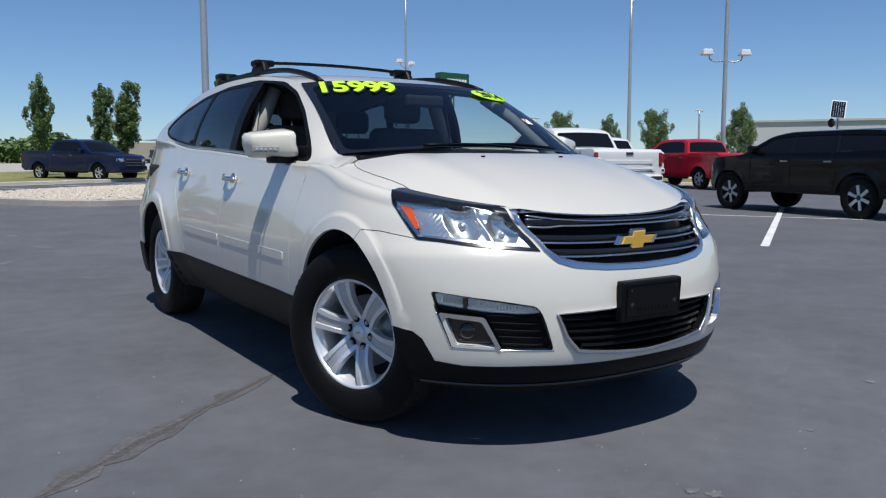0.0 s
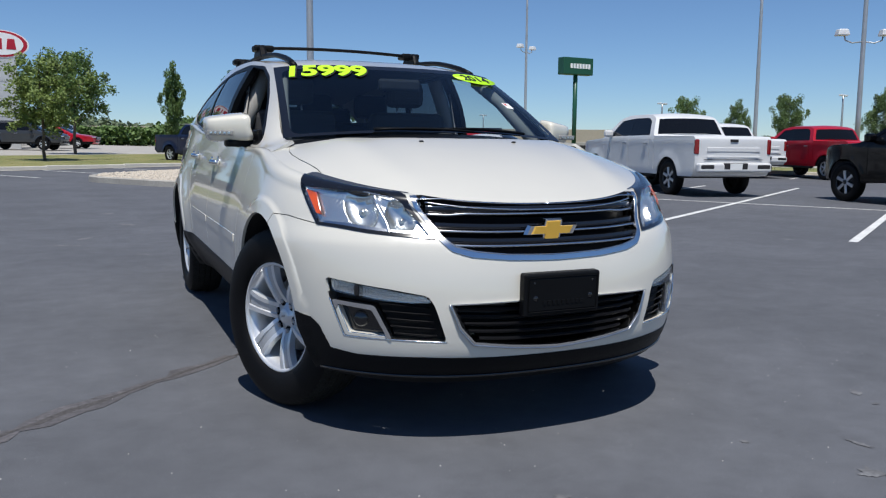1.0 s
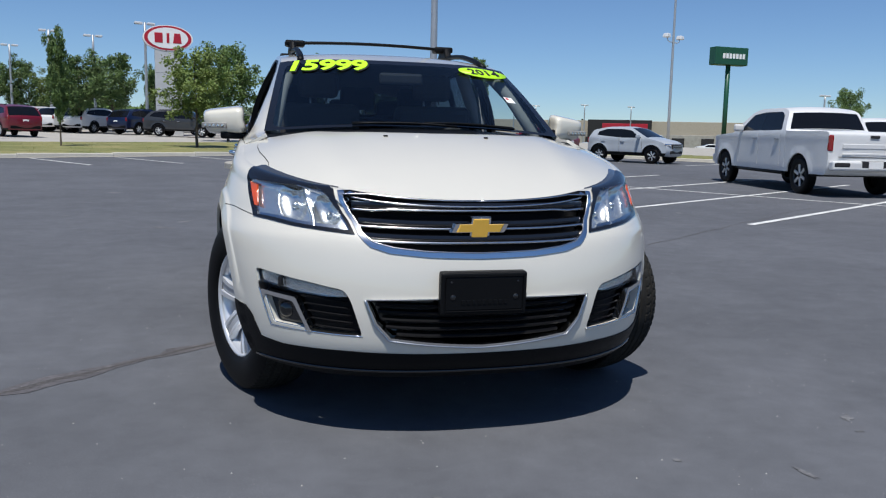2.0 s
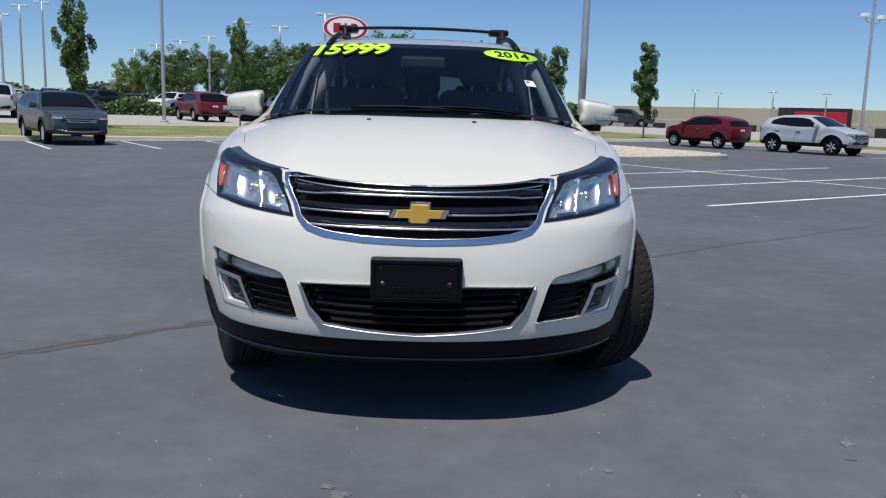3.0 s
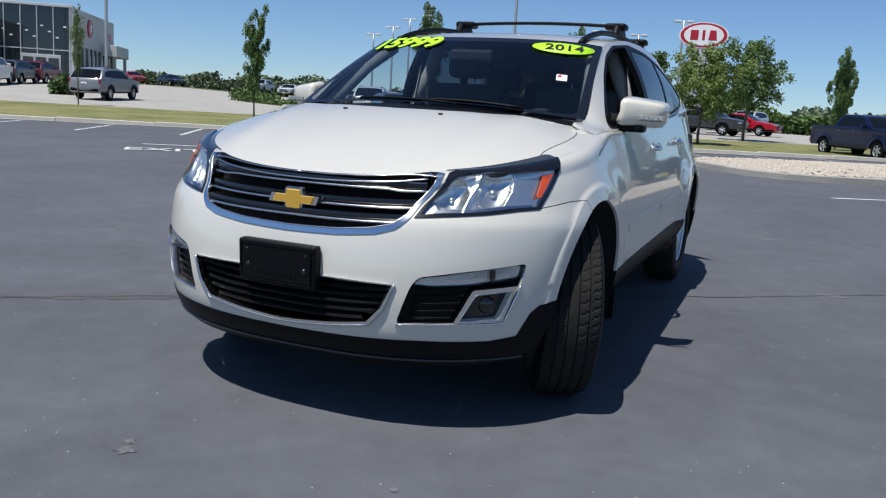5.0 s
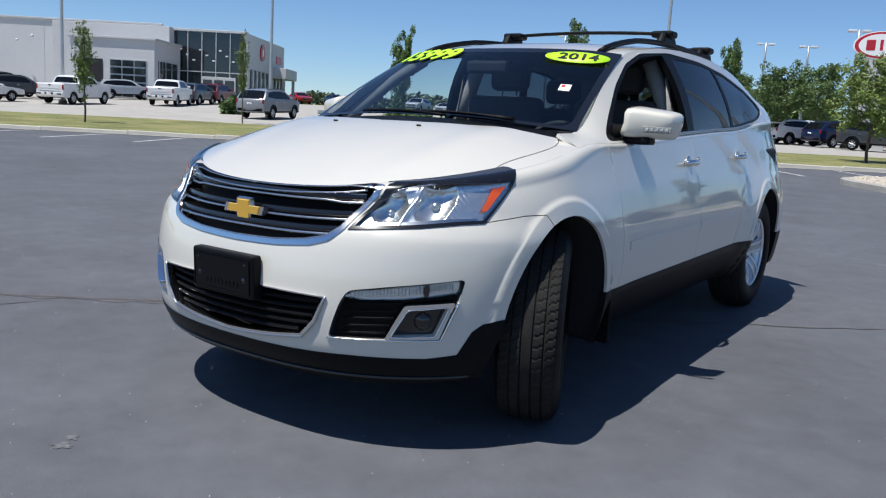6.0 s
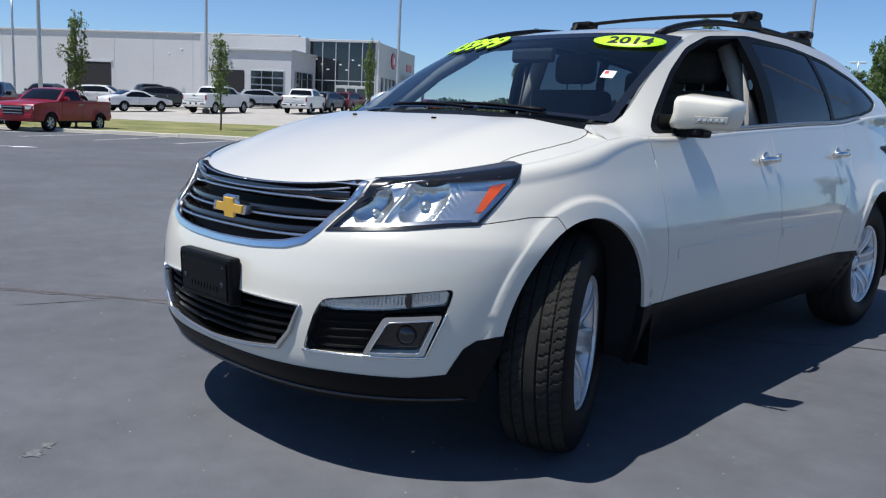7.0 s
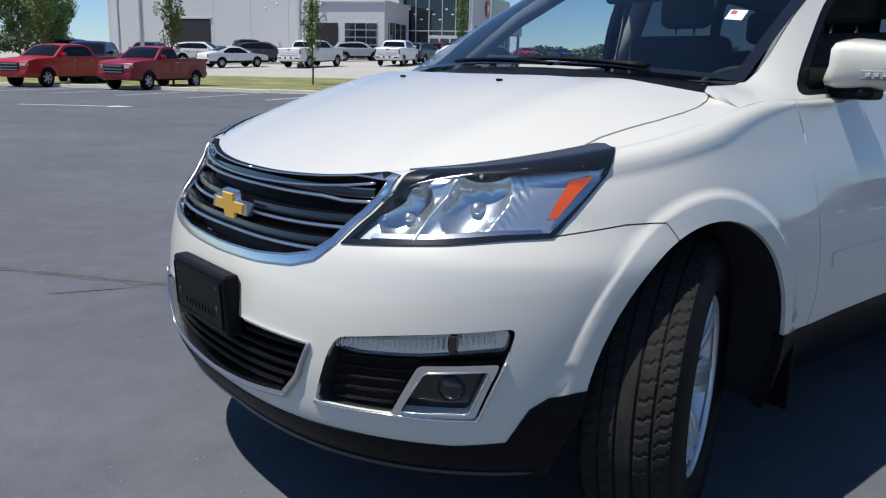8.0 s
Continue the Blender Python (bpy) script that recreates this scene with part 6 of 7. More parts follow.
    for s in (1, -1):
        us = np.linspace(P2 + 0.06, P2 + 0.34, 8)
        tl = grid("tail_lamp", lambda u, z: body(np.array([u * 1.0]), np.array([z]))[0] * np.array((s, 1, 1)) + np.array((s * 0.008, 0.008, 0)), us, np.linspace(0.98, 1.24, 8), RED_LENS, flip=s < 0)
        part("tail_lamp", tl, car, "dark red tail lamp")
        # door furniture
        for y, z in ((1.415, 1.012), (2.41, 1.040)):
            px = float(body_width(np.array(y), np.array(z)))
            hd = part("door_handle", tube("door_handle", [(s * (px + 0.012), y - 0.085, z), (s * (px + 0.034), y - 0.055, z + 0.004), (s * (px + 0.040), y, z + 0.006), (s * (px + 0.034), y + 0.055, z + 0.004), (s * (px + 0.012), y + 0.085, z)], 0.014, CHROME, 8, 1.0), car, "chrome door handle over a cup recess")
            part("handle_cup", lathe("handle_cup", [(0.0, 0.003), (0.035, 0.002), (0.045, 0.0), (0.050, -0.004)], CHROME_DULL, 24, "x"), hd, "", pose(s * (px + 0.003), y, z - 0.012, 0, 0, 0 if s > 0 else 180))
            part("lock_cap", box("lock_cap", (0.02, 0.028, 0.04), CHROME, 0.006), hd, "", pose(s * (px + 0.016), y + 0.105 if y < 2 else y + 0.1, z + 0.012))
        for ya, yb in ((0.53, 1.512), (1.555, 2.26)):
            mp = rounded([(fy(ya, 0.6), 0.640 + 0.012 * ya), (fy(yb, 0.6), 0.640 + 0.012 * yb), (fy(yb, 0.6), 0.680 + 0.012 * yb), (fy(ya, 0.6), 0.680 + 0.012 * ya)], 0.006, 2)
            mp = [(a * s, b) for a, b in (mp if s > 0 else mp[::-1])]
            mv, mr_ = patch(mp, [], 0.04)
            part("side_moulding", skin("side_moulding", B, mv, mr_[""], PAINT_WHITE, 0.0035, 0.0035), car)
        # door mirror
        mr = part("door_mirror", None, car, "white door mirror on a black stalk", pose(s * 0.934, 0.70, 1.186))
        bm = bmesh.new()
        bmesh.ops.create_cube(bm, size=1)
        bmesh.ops.subdivide_edges(bm, edges=bm.edges[:], cuts=5, use_grid_fill=True)
        for v in bm.verts:
            c = v.co * 2
            r = 1 / max(1e-6, (abs(c.x) ** 7.0 + abs(c.y) ** 7.0 + abs(c.z) ** 7.0) ** (1 / 7.0)) * max(abs(c.x), abs(c.y), abs(c.z))
            c = c * r
            front = (1 - c.y) / 2
            k = 1 - 0.22 * front ** 1.6
            tall = (c.z * 0.074 * k)
            if c.z > 0:
                tall *= 1.08 - 0.36 * (c.x + 1) / 2
            v.co = Vector((s * (c.x * 0.106 * (1 - 0.10 * front) + 0.004 + 0.02 * (c.z < 0) * c.z), c.y * 0.070 - 0.012 + 0.050 * c.x, tall + 0.012 - 0.006 * front))
        if s < 0:
            bmesh.ops.reverse_faces(bm, faces=bm.faces[:])
        part("shell", from_bm("shell", bm, MIRROR_CAP, True), mr)
        part("mirror_glass", box("mirror_glass", (0.16, 0.006, 0.095), MIRROR, 0.002, (s * 0.0, 0.052, 0.010)), mr)
        bar = part("repeater", box("repeater", (0.115, 0.012, 0.020), GLASS_LAMP, 0.003, (0, 0, 0)), mr, "clear turn repeater", pose(s * 0.050, -0.078, -0.018, 0, 0, s * 14))
        part("repeater_base", box("repeater_base", (0.124, 0.008, 0.026), TRIM_GREY, 0.003, (0, 0.004, 0)), bar, "grey repeater housing")
        for i in range(5):
            part("led", box("led", (0.012, 0.008, 0.010), LAMP_BOWL, 0.001, ((i - 2) * 0.021, -0.004, 0)), bar)
        part("stalk", box("stalk", (0.18, 0.085, 0.034), PLASTIC_BLACK, 0.012, (s * -0.07, -0.035, -0.068)), mr)
        part("sail", box("sail", (0.016, 0.18, 0.095), PLASTIC_BLACK, 0.008, (s * -0.125, -0.080, -0.048)), mr)
    # roof rails and cross bars, at their places along the roof and heights
    BARS = ((1.885, 1.738), (2.585, 1.718))
    for s in (1, -1):
        pts = []
        for y in np.linspace(0.97, 3.06, 24):
            e = roof_skin(np.array(0.83 * s), np.array(y))
            lift = 0.024 * min(1, math.sin((y - 0.97) / 2.09 * math.pi) * 1.6)
            pts.append((e[0], y, e[2] + 0.006 + lift))
        rl = part("roof_rail", tube("roof_rail", pts, 0.018, PLASTIC_BLACK, 10, 0.85), car, "black roof rail")
        for y, zt in BARS:
            e = roof_skin(np.array(0.83 * s), np.array(y))
            zb = float(e[2]) + 0.020
            part("rail_foot", box("rail_foot", (0.050, 0.26, zt - zb), PLASTIC_BLACK, 0.016, (float(e[0]), y, (zt + zb) / 2), 2, (0.8, 0.55)), rl)
    for y, zt in BARS:
        cb = part("cross_bar", tube("cross_bar", [(x, y, zt - 0.010 + 0.014 * (1 - (x / 0.50) ** 2)) for x in np.linspace(-0.50, 0.50, 15)], 0.019, PLASTIC_BLACK, 8, 0.55), car, "black roof cross bar")
        for s in (1, -1):
            part("bar_clamp", box("bar_clamp", (0.13, 0.10, 0.040), PLASTIC_BLACK, 0.014, (s * 0.50, y, zt - 0.014)), cb)
    # cabin: dash, wheel, seats, floor, headliner
    part("cabin_floor", box("cabin_floor", (1.50, 3.2, 0.10), TRIM_DARK, 0.03, (0, 1.95, 0.52)), car)
    part("door_lining", box("door_lining", (0.05, 3.0, 0.60), TRIM_DARK, 0.02, (0.80, 2.0, 0.80)), car)
    part("door_lining", box("door_lining", (0.05, 3.0, 0.60), TRIM_DARK, 0.02, (-0.80, 2.0, 0.80)), car)
    part("dashboard", box("dashboard", (1.46, 0.52, 0.36), TRIM_DARK, 0.09, (0, 0.50, 0.96), 4), car, "dark dashboard")
    part("headliner", grid("headliner", lambda s, y: roof_skin(s * 0.97, y) - np.array((0, 0, 0.035)), np.linspace(-1, 1, 17), np.linspace(1.0, 3.55, 18), TRIM_GREY), car)
    sw = part("steering_wheel", None, car, "dark steering wheel", pose(0.36, 0.86, 1.02, 62))
    bm = bmesh.new()
    ring = [[bm.verts.new(((0.18 + 0.015 * math.cos(b)) * math.cos(a), (0.18 + 0.015 * math.cos(b)) * math.sin(a), 0.015 * math.sin(b))) for b in np.linspace(0, 2 * math.pi, 8, endpoint=False)] for a in np.linspace(0, 2 * math.pi, 36, endpoint=False)]
    for i in range(36):
        for k in range(8):
            bm.faces.new((ring[i][k], ring[(i + 1) % 36][k], ring[(i + 1) % 36][(k + 1) % 8], ring[i][(k + 1) % 8]))
    part("rim", from_bm("rim", bm, TRIM_DARK, True), sw)
    part("boss", box("boss", (0.18, 0.12, 0.05), TRIM_DARK, 0.02), sw)
    def seat(x, y, wide, back, name="seat"):
        st = part(name, None, car, "charcoal cloth seat with headrest", pose(x, y, 0.58))
        part("cushion", box("cushion", (wide, 0.52, 0.17), SEAT, 0.05, (0, 0, 0.12), 3), st)
        part("backrest", box("backrest", (wide * 0.94, 0.15, back), SEAT, 0.05, (0, 0.30, 0.15 + back / 2), 3), st)
        n = 1 if wide < 0.7 else 3
        for i in range(n):
            hx = (i - (n - 1) / 2) * wide / n
            part("headrest", box("headrest", (0.26, 0.10, 0.17), SEAT, 0.045, (hx, 0.34, 0.15 + back + 0.12), 3), st)
            for d in (-0.05, 0.05):
                part("headrest_post", tube("headrest_post", [(hx + d, 0.33, 0.12 + back), (hx + d, 0.34, 0.2 + back)], 0.006, CHROME_DULL, 6), st)
    seat(0.37, 1.30, 0.54, 0.60)
    seat(-0.37, 1.30, 0.54, 0.60)
    seat(0.0, 2.15, 1.30, 0.56, "rear_bench")
    seat(0.0, 2.95, 1.20, 0.50, "rear_bench")
    part("rear_view_mirror", box("rear_view_mirror", (0.24, 0.04, 0.065), TRIM_DARK, 0.015, (0.0, 0.78, 1.44)), car)
    for s in (1, -1):
        part("pillar_trim", tube("pillar_trim", [(s * 0.70, 0.50, 1.13), (s * 0.64, 0.80, 1.36), (s * 0.585, 1.02, 1.49)], 0.035, TRIM_GREY, 8), car)
        part("pillar_trim", tube("pillar_trim", [(s * 0.74, 1.60, 1.08), (s * 0.555, 1.57, 1.54)], 0.045, TRIM_GREY, 8), car)
        part("seat_belt", tube("seat_belt", [(s * 0.66, 1.56, 1.46), (s * 0.72, 1.55, 1.1), (s * 0.74, 1.5, 0.8)], 0.022, TRIM_GREY, 6, 0.2), car)
    return car


hero = build_hero()


# ---- parked vehicles ----
PAINTS = {n: material(n + "_car_paint", c, rough=0.28, coat=0.35, spec=0.4, grain=0.02, size=200, stain=0.03) for n, c in dict(
    white=(0.68, 0.68, 0.67), black=(0.0025, 0.0025, 0.003), red=(0.40, 0.006, 0.018), maroon=(0.13, 0.006, 0.016), navy=(0.004, 0.010, 0.040), grey=(0.045, 0.056, 0.070),
    silver=(0.42, 0.45, 0.48), dark=(0.035, 0.038, 0.042), orange=(0.42, 0.016, 0.016), crimson=(0.25, 0.005, 0.018), pewter=(0.20, 0.215, 0.235)).items()}
PAINTS["black"] = material("black_car_paint", (0.0025, 0.0025, 0.003), rough=0.22, coat=0.2, spec=0.18, grain=0.02, size=200, stain=0.03)
CAR_GLASS = material("parked_car_glass", (0.006, 0.007, 0.009), rough=0.05, spec=0.28, grain=0.05)
STEEL_WHITE = material("white_wheel_highlight", (0.62, 0.63, 0.64), rough=0.35, metal=0.7, grain=0.03)

SHAPES = {
    # outline from the front foot over the top to the rear foot; W half width; belt; windshield and rear window spans; windows; axles
    "crew": dict(top=[(-2.86, 0.45), (-2.93, 0.60), (-2.92, 1.00), (-2.84, 1.14), (-2.55, 1.22), (-1.45, 1.30), (-0.74, 1.80), (-0.35, 1.88), (0.70, 1.88), (0.98, 1.80), (1.16, 1.37), (1.30, 1.36), (2.84, 1.36), (2.93, 1.32), (2.94, 0.72), (2.90, 0.55)],
                 w=1.0, belt=1.30, glass=((-1.45, -0.72), (0.97, 1.17)), roof=1.9, foot=0.46, axles=(-1.90, 1.85), r=0.40, bed=1.2,
                 win=[[(-1.10, 1.35), (-0.66, 1.74), (-0.085, 1.80), (-0.085, 1.36)], [(-0.055, 1.36), (-0.055, 1.80), (0.66, 1.80), (0.84, 1.72), (0.98, 1.38)]], seams=(-1.12, -0.09, 0.98, 1.20)),
    "regular": dict(top=[(-2.50, 0.45), (-2.57, 0.60), (-2.56, 1.00), (-2.48, 1.13), (-2.2, 1.20), (-1.15, 1.28), (-0.50, 1.76), (-0.15, 1.83), (0.20, 1.83), (0.42, 1.74), (0.50, 1.34), (0.62, 1.33), (2.55, 1.33), (2.62, 1.29), (2.63, 0.72), (2.59, 0.55)],
                    w=0.99, belt=1.28, glass=((-1.15, -0.48), (0.41, 0.51)), roof=1.85, foot=0.46, axles=(-1.62, 1.76), r=0.38, bed=0.58,
                    win=[[(-0.85, 1.33), (-0.44, 1.70), (0.16, 1.75), (0.36, 1.66), (0.42, 1.34)]], seams=(-0.88, 0.46, 0.58)),
    "fullsize": dict(top=[(-2.52, 0.45), (-2.62, 0.60), (-2.61, 1.02), (-2.52, 1.16), (-2.22, 1.23), (-1.25, 1.28), (-0.56, 1.73), (-0.15, 1.82), (1.6, 1.84), (2.46, 1.79), (2.80, 1.36), (2.90, 1.2), (2.93, 0.70), (2.86, 0.50)],
                     w=1.0, belt=1.27, glass=((-1.25, -0.54), (2.46, 2.82)), roof=1.84, foot=0.46, axles=(-1.62, 1.72), r=0.41, bed=None,
                     win=[[(-0.98, 1.33), (-0.50, 1.67), (0.07, 1.73), (0.08, 1.33)], [(0.11, 1.33), (0.10, 1.73), (1.10, 1.74), (1.20, 1.34)], [(1.24, 1.35), (1.14, 1.74), (2.20, 1.71), (2.46, 1.39)]], seams=(-1.0, 0.09, 1.18)),
    "suv": dict(top=[(-2.34, 0.36), (-2.44, 0.55), (-2.42, 0.84), (-2.30, 0.99), (-2.0, 1.05), (-1.20, 1.13), (-0.42, 1.62), (0.05, 1.69), (1.30, 1.67), (1.95, 1.58), (2.36, 1.14), (2.44, 1.02), (2.46, 0.60), (2.40, 0.42)],
                w=0.95, belt=1.10, glass=((-1.20, -0.40), (1.94, 2.38)), roof=1.7, foot=0.38, axles=(-1.45, 1.40), r=0.355, bed=None,
                win=[[(-0.92, 1.15), (-0.36, 1.54), (0.21, 1.60), (0.23, 1.16)], [(0.26, 1.16), (0.24, 1.60), (1.08, 1.59), (1.22, 1.18)], [(1.26, 1.19), (1.12, 1.58), (1.72, 1.52), (2.04, 1.26)]], seams=(-0.95, 0.24, 1.18)),
    "hatch": dict(top=[(-1.96, 0.34), (-2.06, 0.50), (-2.04, 0.76), (-1.88, 0.90), (-1.60, 0.98), (-1.05, 1.08), (-0.25, 1.54), (0.15, 1.61), (1.10, 1.58), (1.75, 1.44), (1.98, 1.08), (2.05, 0.96), (2.07, 0.58), (2.02, 0.38)],
                  w=0.89, belt=1.02, glass=((-1.05, -0.22), (1.74, 2.0)), roof=1.61, foot=0.34, axles=(-1.30, 1.30), r=0.33, bed=None,
                  win=[[(-0.80, 1.08), (-0.20, 1.46), (0.25, 1.52), (0.27, 1.08)], [(0.30, 1.08), (0.28, 1.52), (1.05, 1.50), (1.40, 1.36), (1.45, 1.18)]], seams=(-0.82, 0.29, 1.25)),
    "sedan": dict(top=[(-2.36, 0.34), (-2.44, 0.48), (-2.42, 0.70), (-2.28, 0.80), (-1.95, 0.86), (-1.10, 0.96), (-0.25, 1.38), (0.15, 1.44), (0.70, 1.42), (1.55, 1.12), (2.20, 1.02), (2.40, 0.94), (2.45, 0.60), (2.38, 0.40)],
                  w=0.92, belt=0.92, glass=((-1.10, -0.22), (0.72, 1.56)), roof=1.45, foot=0.32, axles=(-1.42, 1.42), r=0.335, bed=None,
                  win=[[(-0.82, 0.98), (-0.20, 1.31), (0.22, 1.36), (0.25, 0.98)], [(0.33, 0.98), (0.30, 1.36), (0.72, 1.34), (1.25, 1.10), (1.20, 1.0)]], seams=(-0.84, 0.29, 1.15)),
}


def alloy_wheel_meshes(r):
    t = lathe("tyre", [(r * 0.62, 0.095), (r * 0.70, 0.112), (r * 0.90, 0.115), (r * 0.985, 0.095), (r, 0.05), (r, -0.05), (r * 0.985, -0.095), (r * 0.90, -0.115), (r * 0.62, -0.10)], RUBBER, 28, "x", cap=False)
    rim = lathe("rim", [(r * 0.60, 0.02), (r * 0.60, 0.085), (r * 0.655, 0.10), (r * 0.66, 0.09)], STEEL_WHITE, 28, "x", cap=False)
    back = lathe("drum", [(0.0, 0.02), (r * 0.60, 0.015), (r * 0.60, -0.02)], SHADE_DARK, 20, "x", cap=False)
    sp = box("spoke", (0.03, r * 0.13, r * 0.60), STEEL_WHITE, 0.006, (0.072, 0, r * 0.32), 1, (1, 1.3))
    hub = lathe("hub", [(0.0, 0.096), (r * 0.12, 0.092), (r * 0.15, 0.06), (r * 0.15, 0.03)], STEEL_WHITE, 16, "x", cap=False)
    return t, rim, back, sp, hub


def vehicle_master(kind):
    """The meshes of one kind of vehicle: a list of (name, mesh, painted, label, pose, sub-parts)."""
    d = SHAPES[kind]
    top, W, belt = d["top"], d["w"], d["belt"]
    if kind == "hatch":
        low = lambda z: z if z < belt else belt + (z - belt) * 0.86
        top = [(y if abs(y) < 1.3 else math.copysign(1.3 + (abs(y) - 1.3) * 0.84, y), low(z)) for y, z in top]
        d = dict(d, win=[[(y, low(z)) for y, z in w] for w in d["win"]])
    if kind == "fullsize":
        low = lambda z: z if z < 0.9 else 0.9 + (z - 0.9) * 0.89
        top = [(y if y > -1.62 else -1.62 + (y + 1.62) * 0.74, low(z)) for y, z in top]
        belt = low(belt)
        d = dict(d, belt=belt, win=[[(y, low(z)) for y, z in w] for w in d["win"]])
    y0, y1 = min(p[0] for p in top), max(p[0] for p in top)
    zmax = max(p[1] for p in top)
    bed = d["bed"]

    def half(y, z):
        y, z = np.asarray(y, float), np.asarray(z, float)
        fr = np.clip((y0 + 0.75 - y) / 0.75, 0, 1)
        rr = np.clip((y - (y1 - 0.6)) / 0.6, 0, 1)
        w = W * (1 - 0.17 * fr ** 2.4 - (0.03 if bed else 0.10) * rr ** 2.4)
        up = np.clip((z - belt) / (zmax - belt), 0, 1.05)
        w = w - (0.25 if not bed else 0.21) * up ** 1.25 * W * np.where((y > (bed if bed else 99)), 0.05, 1)
        lo = np.clip((0.62 - z) / 0.35, 0, 1)
        w = w - 0.06 * lo ** 2
        w = w + 0.010 * bump(z - belt + 0.10, 0.07)
        for a in d["axles"]:
            q = np.hypot(y - a, z - d["r"])
            w = w + 0.022 * bump(np.maximum(q - d["r"] - 0.07, 0), 0.10) * (z < belt)
        return w

    def flank(y, z):
        return np.stack([half(y, z), np.asarray(y, float), np.asarray(z, float)], -1)

    def flank_r(y, z):
        return np.stack([-half(y, z), np.asarray(y, float), np.asarray(z, float)], -1)
    # smooth outline
    pts = rounded([(y0 + 0.1, d["foot"])] + top + [(y1 - 0.1, d["foot"])], 0.10, 3)
    regions = [("w%d" % i, rounded(w, 0.045, 2)) for i, w in enumerate(d["win"])]
    # the dark band that joins the side windows
    for wa, wb in zip(d["win"][:-1], d["win"][1:]):
        ea = sorted(wa, key=lambda p: -p[0])[:2]
        eb = sorted(wb, key=lambda p: p[0])[:2]
        ea, eb = sorted(ea, key=lambda p: p[1]), sorted(eb, key=lambda p: p[1])
        regions.append(("pillar", [(ea[0][0] - 0.03, ea[0][1] + 0.008), (eb[0][0] + 0.03, eb[0][1] + 0.008), (eb[1][0] + 0.03, eb[1][1] - 0.008), (ea[1][0] - 0.03, ea[1][1] - 0.008)]))
    lips = kind in ("suv", "hatch")
    for a in d["axles"] if lips else ():
        R = d["r"] + 0.135
        regions.insert(0, ("clad", [(a + R * math.cos(t), d["r"] + 0.01 + R * math.sin(t)) for t in np.linspace(-0.6, math.pi + 0.6, 24)]))
    for a in d["axles"]:
        R = d["r"] + 0.075
        regions.insert(0, ("arch", [(a + R * math.cos(t), d["r"] + 0.01 + R * math.sin(t)) for t in np.linspace(-0.6, math.pi + 0.6, 24)]))
    dark = [(y0 - 0.1, 0.1), (y0 - 0.1, 0.46 if not bed else 0.5), (y1 + 0.1, 0.46 if not bed else 0.5), (y1 + 0.1, 0.1)]
    for s in d["seams"]:
        regions.append(("seam", strip([(s, d["foot"] + 0.1), (s, belt + 0.02)], 0.014)))
    if not bed:
        regions.append(("clad", dark))
    vs, reg = patch(pts, regions, 0.13)
    out = []
    for f, fl in ((flank, False), (flank_r, True)):
        out.append(("side_panel", skin("side_panel", f, vs, reg[""], PAINTS["white"], 0, 0.03, flip=fl), True, "", None, ()))
        for i in range(len(d["win"])):
            out.append(("side_window", skin("side_window", f, vs, reg["w%d" % i], CAR_GLASS, -0.012, 0.0, flip=fl), False, "dark side window", None, ()))
        if "pillar" in reg and len(reg["pillar"]):
            out.append(("window_pillar", skin("window_pillar", f, vs, reg["pillar"], GLOSS_BLACK, -0.006, 0.0, flip=fl), False, "gloss black window pillar", None, ()))
        out.append(("door_gap", skin("door_gap", f, vs, reg["seam"], SHADE_DARK, -0.008, flip=fl), False, "", None, ()))
        if not bed:
            out.append(("cladding", skin("cladding", f, vs, reg["clad"], PLASTIC_BLACK, 0.004, 0.03, flip=fl), False, "black lower cladding", None, ()))
    # the strip over the top, cut at the glass
    ring = dense(pts, 0.14, closed=False)

    def over(seg, s):
        y, z = ring[seg]
        p0, p1 = ring[max(0, seg - 1)], ring[min(len(ring) - 1, seg + 1)]
        ty, tz = p1[0] - p0[0], p1[1] - p0[1]
        ln = math.hypot(ty, tz) + 1e-9
        ny, nz = -tz / ln, ty / ln
        k = 1 - abs(s) ** 2.2
        flat = 0.2 if (bed and y > bed) else 1.0
        return (s * float(half(y, z)), y + ny * 0.09 * k * flat * (1.2 if abs(ny) > 0.5 else 0.5), z + nz * 0.045 * k * flat)

    def what(i):
        (ya, za), (yb, zb) = ring[i], ring[i + 1]
        ym, zm = (ya + yb) / 2, (za + zb) / 2
        for g in d["glass"]:
            if g[0] <= ym <= g[1] and zm > belt + 0.02:
                return "glass"
        return "paint"
    kinds = [what(i) for i in range(len(ring) - 1)]
    i = 0
    while i < len(kinds):
        j = i
        while j < len(kinds) and kinds[j] == kinds[i]:
            j += 1
        glass = kinds[i] == "glass"
        ss = np.linspace(-0.90, 0.90, 13) if glass else np.linspace(-1, 1, 13)
        if glass:
            for side in (-1.0, 1.0):
                post = grid("x", lambda u, s: over(int(u), s), list(range(i, j + 1)), sorted((side, side * 0.95, side * 0.90)), PAINTS["white"], flip=True)
                out.append(("roof_pillar", post, True, "", None, ()))
        me = grid("x", lambda u, s: over(int(u), s), list(range(i, j + 1)), ss, CAR_GLASS if glass else PAINTS["white"], flip=True)
        out.append(("windshield" if glass and ring[i][0] < 0 else "rear_window" if glass else "body_top", me, not glass, "dark raked glass" if glass else "", None, ()))
        i = j
    L = y1 - y0
    hoodz = top[3][1]
    # solid blocks; the shade of underside and arches is in their colour
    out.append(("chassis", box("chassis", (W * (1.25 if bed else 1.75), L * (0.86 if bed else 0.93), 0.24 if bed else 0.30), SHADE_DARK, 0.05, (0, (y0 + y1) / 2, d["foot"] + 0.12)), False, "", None, ()))
